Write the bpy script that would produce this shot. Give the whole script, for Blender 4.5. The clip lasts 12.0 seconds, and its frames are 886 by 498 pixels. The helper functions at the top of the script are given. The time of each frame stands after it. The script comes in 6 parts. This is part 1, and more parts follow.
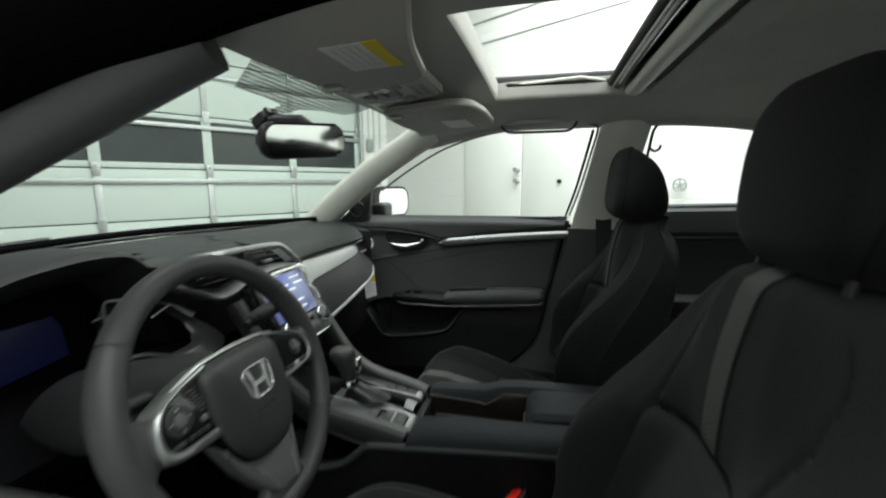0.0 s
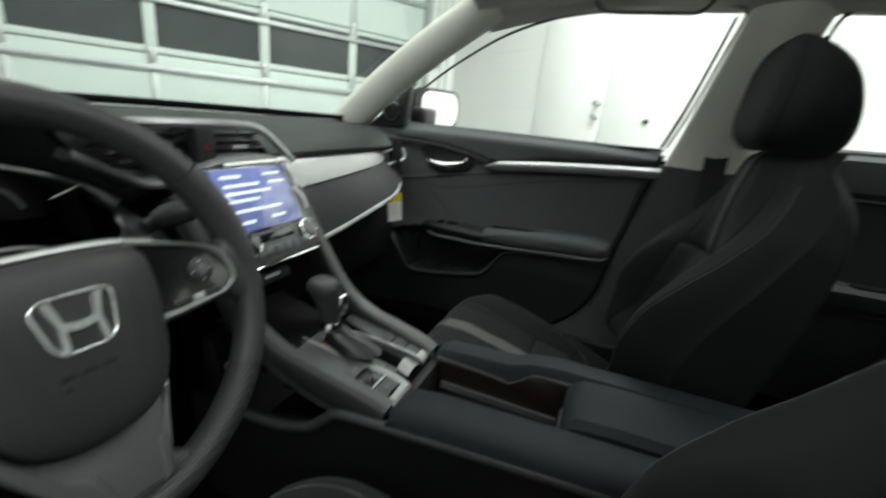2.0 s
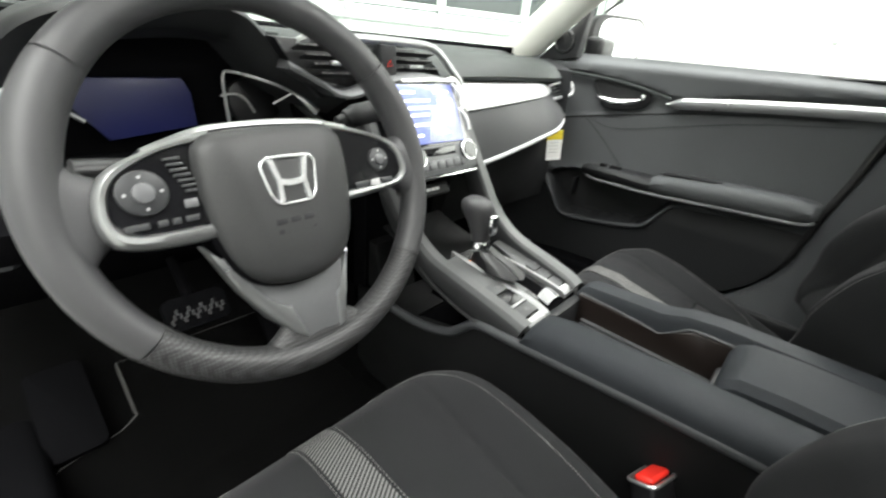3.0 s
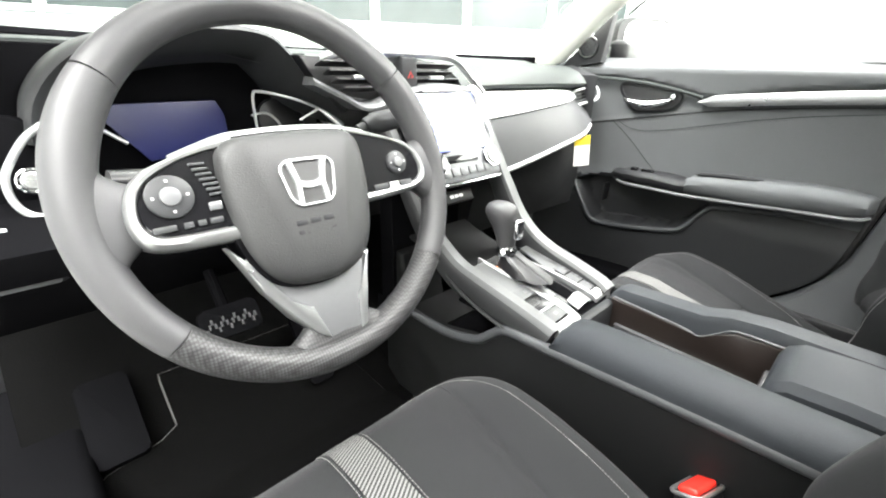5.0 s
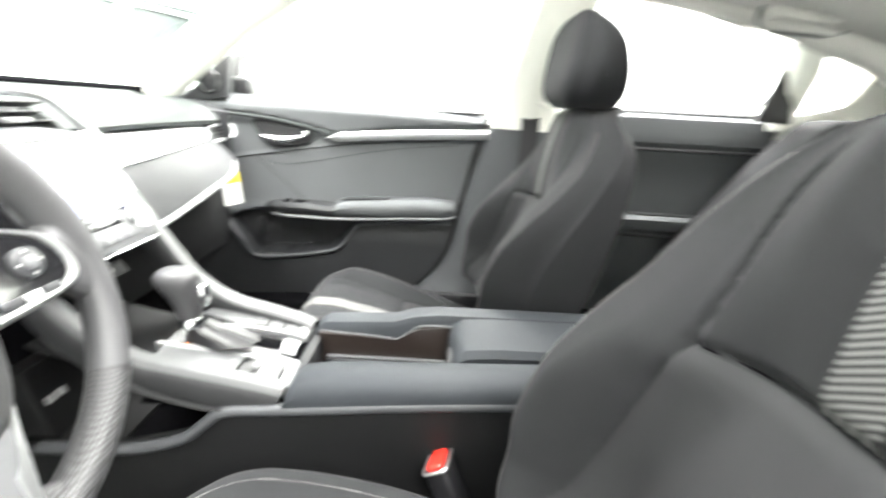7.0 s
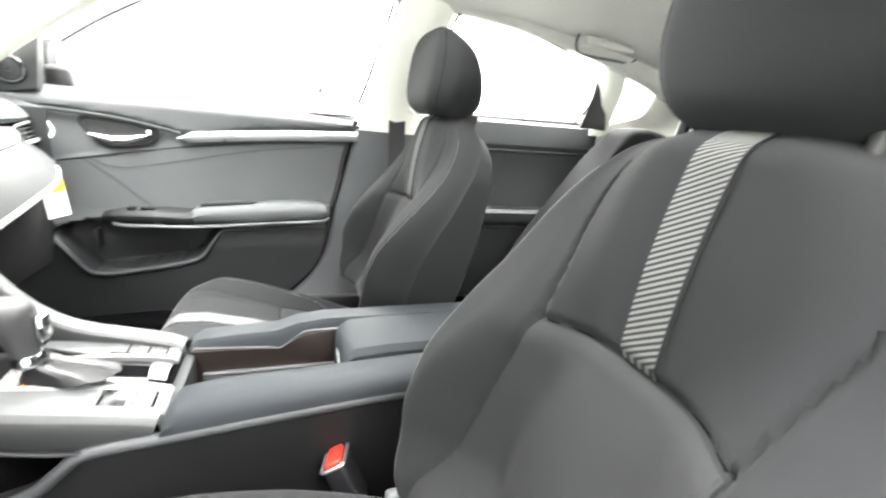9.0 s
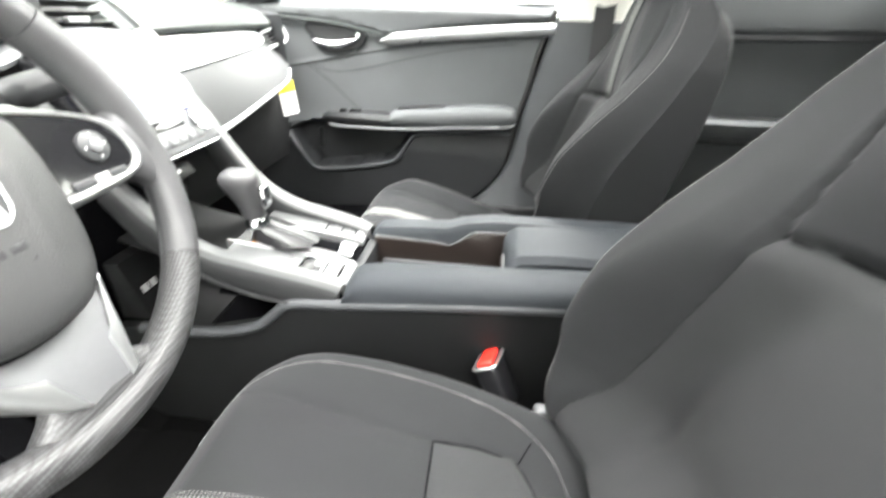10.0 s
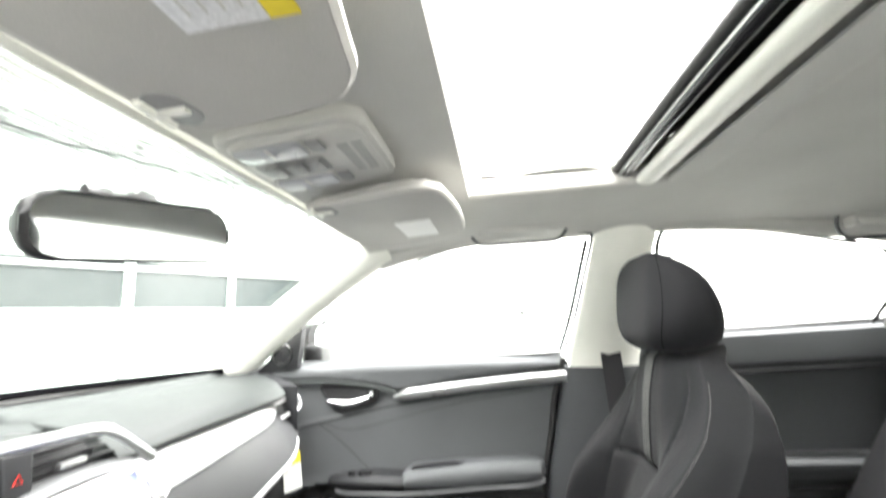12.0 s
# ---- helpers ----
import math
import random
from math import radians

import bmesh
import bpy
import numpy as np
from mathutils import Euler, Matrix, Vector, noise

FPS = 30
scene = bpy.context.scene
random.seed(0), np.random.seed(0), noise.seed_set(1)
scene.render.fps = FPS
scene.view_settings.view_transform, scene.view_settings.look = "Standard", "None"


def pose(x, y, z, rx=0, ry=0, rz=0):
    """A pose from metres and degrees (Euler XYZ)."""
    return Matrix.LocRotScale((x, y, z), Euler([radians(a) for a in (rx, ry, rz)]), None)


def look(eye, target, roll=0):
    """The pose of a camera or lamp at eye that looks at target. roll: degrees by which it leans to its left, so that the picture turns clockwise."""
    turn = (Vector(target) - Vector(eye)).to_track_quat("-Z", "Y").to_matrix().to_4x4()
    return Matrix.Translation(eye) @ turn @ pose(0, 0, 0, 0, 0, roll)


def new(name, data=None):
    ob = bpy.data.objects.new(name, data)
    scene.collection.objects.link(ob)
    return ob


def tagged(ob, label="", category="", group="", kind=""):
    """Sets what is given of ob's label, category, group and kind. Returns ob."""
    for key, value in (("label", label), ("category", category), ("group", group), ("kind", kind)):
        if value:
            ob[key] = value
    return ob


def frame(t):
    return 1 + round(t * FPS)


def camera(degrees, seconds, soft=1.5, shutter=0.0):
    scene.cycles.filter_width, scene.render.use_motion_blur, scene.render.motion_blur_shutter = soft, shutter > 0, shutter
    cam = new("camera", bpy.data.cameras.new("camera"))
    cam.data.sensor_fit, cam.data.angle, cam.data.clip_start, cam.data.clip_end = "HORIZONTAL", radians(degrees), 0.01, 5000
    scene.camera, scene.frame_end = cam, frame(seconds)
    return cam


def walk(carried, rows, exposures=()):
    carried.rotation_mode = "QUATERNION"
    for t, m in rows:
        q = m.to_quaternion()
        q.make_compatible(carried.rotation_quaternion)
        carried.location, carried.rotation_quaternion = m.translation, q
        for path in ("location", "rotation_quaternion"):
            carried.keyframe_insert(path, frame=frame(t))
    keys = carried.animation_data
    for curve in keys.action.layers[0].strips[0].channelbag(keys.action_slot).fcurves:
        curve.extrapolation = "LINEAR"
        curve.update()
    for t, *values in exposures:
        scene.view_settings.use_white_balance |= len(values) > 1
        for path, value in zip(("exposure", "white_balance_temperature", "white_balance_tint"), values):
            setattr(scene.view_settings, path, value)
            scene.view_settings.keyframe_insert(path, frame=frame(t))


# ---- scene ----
cam = camera(92.8, 12.0, soft=2.0, shutter=0.6)
PATH = [
    (0, (-0.821, -0.001, 1.127), (1.104, 0.454, 0.828), -0.3),
    (0.5, (-0.698, 0.03, 1.143), (1.25, 0.416, 0.903), -0.3),
    (1, (-0.612, 0.059, 1.13), (1.345, 0.353, 0.841), 1.5),
    (1.5, (-0.552, 0.047, 1.093), (1.368, 0.421, 0.678), 3.2),
    (2, (-0.53, 0.026, 1.043), (1.258, 0.69, 0.44), 6.0),
    (2.5, (-0.54, 0.024, 1.014), (1.009, 1.031, 0.248), 5.6),
    (3, (-0.55, 0.017, 0.995), (0.818, 1.194, 0.131), 5.7),
    (3.2, (-0.55, 0.016, 0.987), (0.761, 1.252, 0.12), 4.6),
    (5, (-0.543, 0.002, 0.977), (0.734, 1.32, 0.181), 1.8),
    (5.5, (-0.538, 0.002, 0.972), (0.757, 1.299, 0.172), 0.8),
    (6, (-0.529, 0.006, 0.965), (0.811, 1.232, 0.127), 0.3),
    (6.5, (-0.527, 0.002, 0.978), (1.101, 0.876, 0.214), 3.7),
    (7, (-0.564, 0.075, 1.011), (1.335, -0.012, 0.391), 4.7),
    (7.5, (-0.603, 0.112, 1.031), (1.188, -0.616, 0.519), 6.7),
    (7.7, (-0.609, 0.1, 1.042), (1.128, -0.766, 0.562), 6.4),
    (9.5, (-0.592, 0.091, 1.019), (1.226, -0.252, 0.258), 5.2),
    (10, (-0.557, 0.064, 0.978), (1.184, 0.23, 0.007), 2.1),
    (10.5, (-0.533, 0.061, 0.937), (1.119, 0.377, -0.145), -1.4),
    (11, (-0.492, 0.022, 0.94), (1.28, 0.423, 0.105), -8.0),
    (11.5, (-0.472, 0.078, 1.057), (1.502, 0.348, 0.889), -4.1),
    (12, (-0.476, 0.081, 1.108), (1.481, 0.317, 1.449), -2.6),
]
walk(cam, [(t, look(eye, target, roll)) for t, eye, target, roll in PATH],
     exposures=[(0.0, -0.45, 6300, 3), (0.6, -0.30, 6300, 3), (1.5, -0.28, 6300, 3), (2.0, -0.18, 6300, 4), (2.5, 0.40, 6400, 6), (3.0, 1.45, 6450, 8), (5.0, 2.80, 6450, 10), (6.0, 2.92, 6450, 10), (7.0, 3.28, 6450, 10), (9.5, 3.35, 6450, 10), (10.0, 3.32, 6450, 10), (10.6, 3.42, 6450, 10), (11.0, 3.80, 6450, 10), (11.5, 3.64, 6450, 10), (12.0, 2.56, 6450, 12)])

# ---- world and large lights ----
world = bpy.data.worlds.new("world")
scene.world = world
world.use_nodes = True
world.node_tree.nodes["Background"].inputs[0].default_value = (0.9, 0.95, 1.0, 1)
world.node_tree.nodes["Background"].inputs[1].default_value = 0.1

# the studio stands turned against the car: its own axes
ROOM = pose(0, 0, 0, 0, 0, -30.5)


def area_lamp(name, at, size, power, turn=(0, 0, 0), colour=(1.0, 0.99, 0.96)):
    data = bpy.data.lights.new(name, "AREA")
    data.shape, data.size, data.size_y, data.energy, data.color = "RECTANGLE", size[0], size[1], power, colour
    ob = new(name, data)
    ob.matrix_world = ROOM @ pose(*at, *turn)
    return ob


for gx, gy, power in ((-1.8, -1.2, 155), (0.2, -1.2, 130), (2.1, -0.6, 330)):
    area_lamp("ceiling_lamp", (gx, gy, 3.42), (1.7, 5.6), power)


# ---- materials ----
def material(name, colour, rough=0.5, metal=0.0, grain=0.0, scale=200.0, vary=0.12, bump=0.15, coat=0.0, emit=0.0, spec=0.5, stain=6.0):
    m = bpy.data.materials.new(name)
    m.use_nodes = True
    nt = m.node_tree
    b = nt.nodes["Principled BSDF"]
    b.inputs["Roughness"].default_value, b.inputs["Metallic"].default_value = rough, metal
    b.inputs["Coat Weight"].default_value = coat
    b.inputs["Specular IOR Level"].default_value = spec
    c = (*colour, 1)
    tc = nt.nodes.new("ShaderNodeTexCoord")
    big = nt.nodes.new("ShaderNodeTexNoise")
    big.inputs["Scale"].default_value, big.inputs["Detail"].default_value = stain, 4
    fine = nt.nodes.new("ShaderNodeTexNoise")
    fine.inputs["Scale"].default_value, fine.inputs["Detail"].default_value = scale, 3
    for n in (big, fine):
        nt.links.new(tc.outputs["Object"], n.inputs["Vector"])
    add = nt.nodes.new("ShaderNodeMath")
    add.operation = "ADD"
    nt.links.new(big.outputs["Fac"], add.inputs[0])
    nt.links.new(fine.outputs["Fac"], add.inputs[1])
    ramp = nt.nodes.new("ShaderNodeMapRange")
    ramp.inputs["From Min"].default_value, ramp.inputs["From Max"].default_value = 0.6, 1.4
    ramp.inputs["To Min"].default_value, ramp.inputs["To Max"].default_value = 1 - vary, 1 + vary
    nt.links.new(add.outputs[0], ramp.inputs["Value"])
    mix = nt.nodes.new("ShaderNodeVectorMath")
    mix.operation = "SCALE"
    mix.inputs[0].default_value = colour
    nt.links.new(ramp.outputs[0], mix.inputs["Scale"])
    nt.links.new(mix.outputs[0], b.inputs["Base Color"])
    rr = nt.nodes.new("ShaderNodeMapRange")
    rr.inputs["From Min"].default_value, rr.inputs["From Max"].default_value = 0.3, 0.7
    rr.inputs["To Min"].default_value, rr.inputs["To Max"].default_value = max(rough - 0.06, 0.02), min(rough + 0.06, 1)
    nt.links.new(big.outputs["Fac"], rr.inputs["Value"])
    nt.links.new(rr.outputs[0], b.inputs["Roughness"])
    if grain:
        bp = nt.nodes.new("ShaderNodeBump")
        bp.inputs["Strength"].default_value, bp.inputs["Distance"].default_value = bump, grain
        nt.links.new(fine.outputs["Fac"], bp.inputs["Height"])
        nt.links.new(bp.outputs[0], b.inputs["Normal"])
    if emit:
        b.inputs["Emission Color"].default_value, b.inputs["Emission Strength"].default_value = c, emit
    return m


def glass(name, tint=(0.96, 0.98, 0.97), gloss=0.06):
    m = bpy.data.materials.new(name)
    m.use_nodes = True
    nt = m.node_tree
    nt.nodes.remove(nt.nodes["Principled BSDF"])
    tr, gl, mx = nt.nodes.new("ShaderNodeBsdfTransparent"), nt.nodes.new("ShaderNodeBsdfGlossy"), nt.nodes.new("ShaderNodeMixShader")
    tr.inputs[0].default_value, gl.inputs["Roughness"].default_value, mx.inputs[0].default_value = (*tint, 1), 0.02, gloss
    nt.links.new(tr.outputs[0], mx.inputs[1])
    nt.links.new(gl.outputs[0], mx.inputs[2])
    nt.links.new(mx.outputs[0], nt.nodes["Material Output"].inputs[0])
    return m


DASH_SOFT = material("soft grained dash vinyl", (0.034, 0.038, 0.037), 0.66, grain=0.0006, scale=900, bump=0.35, spec=0.18)
PAD = material("blue black console vinyl", (0.025, 0.028, 0.032), 0.62, grain=0.0006, scale=900, bump=0.35, spec=0.24)
PLATE = material("satin silver gear plate", (0.27, 0.272, 0.276), 0.42, metal=0.7, vary=0.06)
DOOR_SOFT = material("grey black door vinyl", (0.080, 0.084, 0.087), 0.66, grain=0.0006, scale=900, bump=0.3, spec=0.2)
# near black; parts in the console's hollow take it as painted shade
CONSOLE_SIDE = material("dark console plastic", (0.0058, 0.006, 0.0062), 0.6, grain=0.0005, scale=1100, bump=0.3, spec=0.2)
# serves dull plastic, and also paints the shade of hollows and the footwell
MATT = material("black for dull plastic and painted shade", (0.004, 0.004, 0.0045), 0.9, spec=0.0)
DASH_HARD = material("hard grained plastic", (0.0165, 0.0172, 0.0185), 0.56, grain=0.0005, scale=1100, bump=0.3, spec=0.3)
BLACK = material("satin black plastic", (0.007, 0.007, 0.008), 0.42)
GATE = material("gloss black gate plastic", (0.008, 0.008, 0.009), 0.28, spec=0.35)
PIANO = material("gloss black plastic", (0.008, 0.008, 0.009), 0.12, coat=0.5)
SILVER = material("satin silver plastic", (0.42, 0.43, 0.43), 0.32, metal=0.85, vary=0.05)
BRUSHED = material("brushed silver trim", (0.40, 0.405, 0.41), 0.46, metal=0.6, grain=0.0002, scale=500, vary=0.06)
CHROME = material("polished chrome", (0.80, 0.81, 0.82), 0.12, metal=1.0, vary=0.02)
LEATHER = material("black wheel leather", (0.040, 0.040, 0.042), 0.46, grain=0.0004, scale=1400, bump=0.35)
CLOTH = material("black woven seat cloth", (0.0178, 0.0182, 0.0192), 0.88, grain=0.0008, scale=1800, bump=0.5, spec=0.08)
CLOTH_MID = material("charcoal seat cloth", (0.0255, 0.0258, 0.0268), 0.9, grain=0.0008, scale=1600, bump=0.5, spec=0.08)
for cloth in (CLOTH, CLOTH_MID):
    fuzz = cloth.node_tree.nodes["Principled BSDF"].inputs
    fuzz["Sheen Weight"].default_value, fuzz["Sheen Roughness"].default_value, fuzz["Sheen Tint"].default_value = 0.05, 0.5, (0.9, 0.9, 0.92, 1)
# blacker than real carpet: the footwell's shade is put into the colour
CARPET = material("black needle carpet with painted shade", (0.0032, 0.0032, 0.0032), 0.97, grain=0.003, scale=700, bump=0.7, spec=0.0)
LINER = material("light grey headliner cloth", (0.58, 0.575, 0.545), 0.92, grain=0.0006, scale=900, bump=0.3, spec=0.2)
PILLAR = material("light grey pillar plastic", (0.84, 0.84, 0.77), 0.5, grain=0.0004, scale=900, bump=0.2)
PILLAR_LOW = material("dark grey pillar plastic", (0.050, 0.053, 0.056), 0.55, grain=0.0005, scale=900, bump=0.25, spec=0.3)
LEDGE = material("dark grey console ledge", (0.042, 0.044, 0.047), 0.5, grain=0.0004, scale=900, bump=0.25, spec=0.35)
OVERHEAD = material("grey overhead plastic", (0.56, 0.555, 0.52), 0.55, grain=0.0004, scale=900, bump=0.2)
DECK = material("charcoal satin plastic", (0.034, 0.035, 0.036), 0.42, vary=0.06, spec=0.5)
GREY = material("dark grey satin plastic", (0.10, 0.102, 0.105), 0.4, metal=0.2)
MID_GREY = material("mid grey overhead plastic", (0.27, 0.27, 0.262), 0.5, grain=0.0004, scale=900, bump=0.2, vary=0.06)
SEAL = material("black rubber seal", (0.012, 0.012, 0.012), 0.6)
GREY_WALL = material("grey painted studio wall", (0.60, 0.61, 0.61), 0.7, grain=0.002, scale=90, bump=0.2, vary=0.05)


def block_wall():
    """White painted blocks: faint joints that follow the wall's own axes."""
    m = material("white painted blocks", (0.82, 0.83, 0.80), 0.6, vary=0.03)
    nt = m.node_tree
    tc, mp, sep, com, br, bp = [nt.nodes.new("ShaderNode" + n) for n in ("TexCoord", "Mapping", "SeparateXYZ", "CombineXYZ", "TexBrick", "Bump")]
    mp.inputs["Rotation"].default_value = (0, 0, radians(30.5))
    nt.links.new(tc.outputs["Object"], mp.inputs["Vector"])
    nt.links.new(mp.outputs[0], sep.inputs[0])
    nt.links.new(sep.outputs["Y"], com.inputs["X"])
    nt.links.new(sep.outputs["Z"], com.inputs["Y"])
    nt.links.new(com.outputs[0], br.inputs["Vector"])
    for name, v in (("Scale", 1.0), ("Brick Width", 0.40), ("Row Height", 0.20), ("Mortar Size", 0.006), ("Mortar Smooth", 0.6)):
        br.inputs[name].default_value = v
    bp.inputs["Strength"].default_value, bp.inputs["Distance"].default_value = 0.7, 0.004
    bp.invert = True
    nt.links.new(br.outputs["Fac"], bp.inputs["Height"])
    nt.links.new(bp.outputs[0], nt.nodes["Principled BSDF"].inputs["Normal"])
    return m


BLOCKS = block_wall()
WHITE_WALL = material("white painted block", (0.82, 0.83, 0.80), 0.6, grain=0.002, scale=90, bump=0.2, vary=0.03)
DOOR_PANEL = material("pale garage door steel", (0.62, 0.705, 0.655), 0.45, vary=0.03)
DARK_GLAZE = material("dark garage pane", (0.035, 0.045, 0.045), 0.15)
STEEL = material("galvanised steel", (0.45, 0.48, 0.47), 0.4, metal=0.6)
CONCRETE = material("grey sealed concrete", (0.24, 0.24, 0.235), 0.5, grain=0.001, scale=60)
PAINT = material("dark grey car paint", (0.10, 0.10, 0.108), 0.3, metal=0.4, coat=0.6)
SILVER_PAINT = material("silver car paint", (0.42, 0.43, 0.44), 0.35, metal=0.4, coat=0.5, vary=0.03)
RED = material("red buckle plastic", (0.75, 0.03, 0.02), 0.35, vary=0.03)
YELLOW = material("yellow paper", (0.85, 0.68, 0.04), 0.7, vary=0.03)
PAPER = material("white paper", (0.82, 0.82, 0.80), 0.7, vary=0.03)
STITCH = material("grey stitching thread", (0.19, 0.19, 0.185), 0.8)
BIN = material("brown black tray plastic", (0.020, 0.015, 0.013), 0.3)
BELT = material("black belt webbing", (0.02, 0.02, 0.021), 0.8, grain=0.0005, scale=900)
MIRROR = material("mirror glass", (0.9, 0.92, 0.92), 0.01, metal=1.0, vary=0.0)
WINDOW = glass("clear car glass")


# ---- mesh tools ----
def thing(name, label, category, group="", kind=""):
    return tagged(new(name), label, category, group, kind)


def part(name, bm, mat, parent=None, label="", angle=38, smooth=True):
    bmesh.ops.recalc_face_normals(bm, faces=bm.faces)
    me = bpy.data.meshes.new(name)
    for e in bm.edges:
        e.smooth = smooth and (len(e.link_faces) != 2 or e.calc_face_angle(0) < radians(angle))
    for f in bm.faces:
        f.smooth = smooth
    bm.to_mesh(me)
    bm.free()
    me.materials.append(mat)
    ob = new(name, me)
    if parent:
        ob.parent = parent
    if label:
        ob["label"] = label
    return ob


def box(lo, hi, bevel=0.004, seg=2, m=None):
    bm = bmesh.new()
    size = [abs(b - a) for a, b in zip(lo, hi)]
    mid = [(a + b) / 2 for a, b in zip(lo, hi)]
    bmesh.ops.create_cube(bm, size=1, matrix=Matrix.Translation(mid) @ Matrix.Diagonal((*size, 1)))
    if bevel:
        bmesh.ops.bevel(bm, geom=bm.edges[:], offset=min(bevel, min(size) * 0.45), segments=seg, affect="EDGES", profile=0.5)
    if m:
        bm.transform(m)
    return bm


def prism(poly, axis, a, b, bevel=0.003, seg=2, m=None):
    """A closed outline pushed along an axis; the outline's two numbers are the other axes in order."""
    def place(p, w):
        q = list(p)
        q.insert("xyz".index(axis), w)
        return q
    bm = bmesh.new()
    lower = [bm.verts.new(place(p, a)) for p in poly]
    upper = [bm.verts.new(place(p, b)) for p in poly]
    n = len(poly)
    caps = [bm.faces.new(lower), bm.faces.new(upper[::-1])]
    for i in range(n):
        bm.faces.new((lower[i], lower[(i + 1) % n], upper[(i + 1) % n], upper[i]))
    if bevel:
        edges = list({e for f in caps for e in f.edges})
        bmesh.ops.bevel(bm, geom=edges, offset=bevel, segments=seg, affect="EDGES", profile=0.5)
    if m:
        bm.transform(m)
    return bm


def loft(rings, caps=True, loop=True, closed=False):
    """Skins rings of equal length; loop: each ring closes; closed: the last ring meets the first."""
    bm = bmesh.new()
    rows = [[bm.verts.new(p) for p in r] for r in rings]
    n = len(rows[0])
    for i in range(len(rows) if closed else len(rows) - 1):
        a, b = rows[i], rows[(i + 1) % len(rows)]
        for j in range(n if loop else n - 1):
            k = (j + 1) % n
            bm.faces.new((a[j], a[k], b[k], b[j]))
    if caps and loop and not closed:
        bm.faces.new(rows[0])
        bm.faces.new(rows[-1][::-1])
    return bm


def curve(points, n=8, closed=False):
    """A smooth line through the points."""
    pts = [Vector(p) for p in points]
    out = []
    m = len(pts)
    for i in range(m if closed else m - 1):
        p0, p1, p2, p3 = (pts[(i - 1) % m] if closed or i else pts[0]), pts[i], pts[(i + 1) % m], (pts[(i + 2) % m] if closed or i + 2 < m else pts[-1])
        for k in range(n):
            t = k / n
            out.append(0.5 * ((2 * p1) + (p2 - p0) * t + (2 * p0 - 5 * p1 + 4 * p2 - p3) * t * t + (3 * p1 - p0 - 3 * p2 + p3) * t ** 3))
    if not closed:
        out.append(pts[-1])
    return out


def tube(path, r, seg=10, closed=False, flat=1.0, up=None, caps=True):
    """A pipe along a path; r a number or one a point; flat squeezes it along the second direction."""
    path = [Vector(p) for p in path]
    n = len(path)
    rings = []
    ref = Vector(up) if up else None
    last = None
    for i, p in enumerate(path):
        d = (path[(i + 1) % n] - path[i - 1]) if closed else (path[min(i + 1, n - 1)] - path[max(i - 1, 0)])
        d.normalize()
        if ref:
            s = d.cross(ref).normalized()
        elif last is None:
            s = d.orthogonal().normalized()
        else:
            s = (last - d * last.dot(d)).normalized()
        last = s
        t = s.cross(d)
        rr = r[i] if isinstance(r, (list, tuple)) else r
        rings.append([p + (s * math.cos(a) + t * math.sin(a) * flat) * rr for a in [2 * math.pi * k / seg for k in range(seg)]])
    return loft(rings, caps=caps, closed=closed)


def sheet(fn, nu, nv, thick=0.0, keep=None):
    """A surface fn(u, v) over the unit square, given a thickness against its normal."""
    bm = bmesh.new()
    vs = [[bm.verts.new(fn(i / nu, j / nv)) for j in range(nv + 1)] for i in range(nu + 1)]
    for i in range(nu):
        for j in range(nv):
            if keep is None or keep((i + 0.5) / nu, (j + 0.5) / nv):
                bm.faces.new((vs[i][j], vs[i + 1][j], vs[i + 1][j + 1], vs[i][j + 1]))
    bmesh.ops.delete(bm, geom=[v for v in bm.verts if not v.link_faces], context="VERTS")
    if thick:
        bmesh.ops.recalc_face_normals(bm, faces=bm.faces)
        bmesh.ops.solidify(bm, geom=bm.faces[:], thickness=thick)
    return bm


def plate(outline, thick, normal, bevel=0.0015):
    """A flat piece with a 3D outline, pushed along normal."""
    bm = bmesh.new()
    n = Vector(normal).normalized() * thick
    a = [bm.verts.new(Vector(p)) for p in outline]
    b = [bm.verts.new(Vector(p) + n) for p in outline]
    m = len(a)
    caps = [bm.faces.new(a), bm.faces.new(b[::-1])]
    for i in range(m):
        bm.faces.new((a[i], a[(i + 1) % m], b[(i + 1) % m], b[i]))
    if bevel:
        bmesh.ops.bevel(bm, geom=list(caps[1].edges), offset=bevel, segments=2, affect="EDGES", profile=0.5)
    return bm


def merge(*bms):
    out = bmesh.new()
    for b in bms:
        me = bpy.data.meshes.new("join")
        b.to_mesh(me)
        b.free()
        out.from_mesh(me)
        bpy.data.meshes.remove(me)
    return out


def rounded(w, h, r, n=5):
    """A rounded rectangle about the origin as 2D points."""
    out = []
    for cx, cy, a0 in ((w / 2 - r, h / 2 - r, 0), (-w / 2 + r, h / 2 - r, 90), (-w / 2 + r, -h / 2 + r, 180), (w / 2 - r, -h / 2 + r, 270)):
        for k in range(n + 1):
            a = radians(a0 + 90 * k / n)
            out.append((cx + r * math.cos(a), cy + r * math.sin(a)))
    return out


def lerp(a, b, t):
    return a + (b - a) * t


def table(points):
    """A function that runs smoothly through (x, y) points and never overshoots them."""
    xs, ys = [p[0] for p in points], [p[1] for p in points]
    d = [(b - a) / (q - p) for p, q, a, b in zip(xs, xs[1:], ys, ys[1:])]
    m = [d[0]] + [0 if a * b <= 0 else 2 * a * b / (a + b) for a, b in zip(d, d[1:])] + [d[-1]]

    def f(x):
        if x <= xs[0]:
            return ys[0]
        for i in range(len(d)):
            if x <= xs[i + 1]:
                h = xs[i + 1] - xs[i]
                t = (x - xs[i]) / h
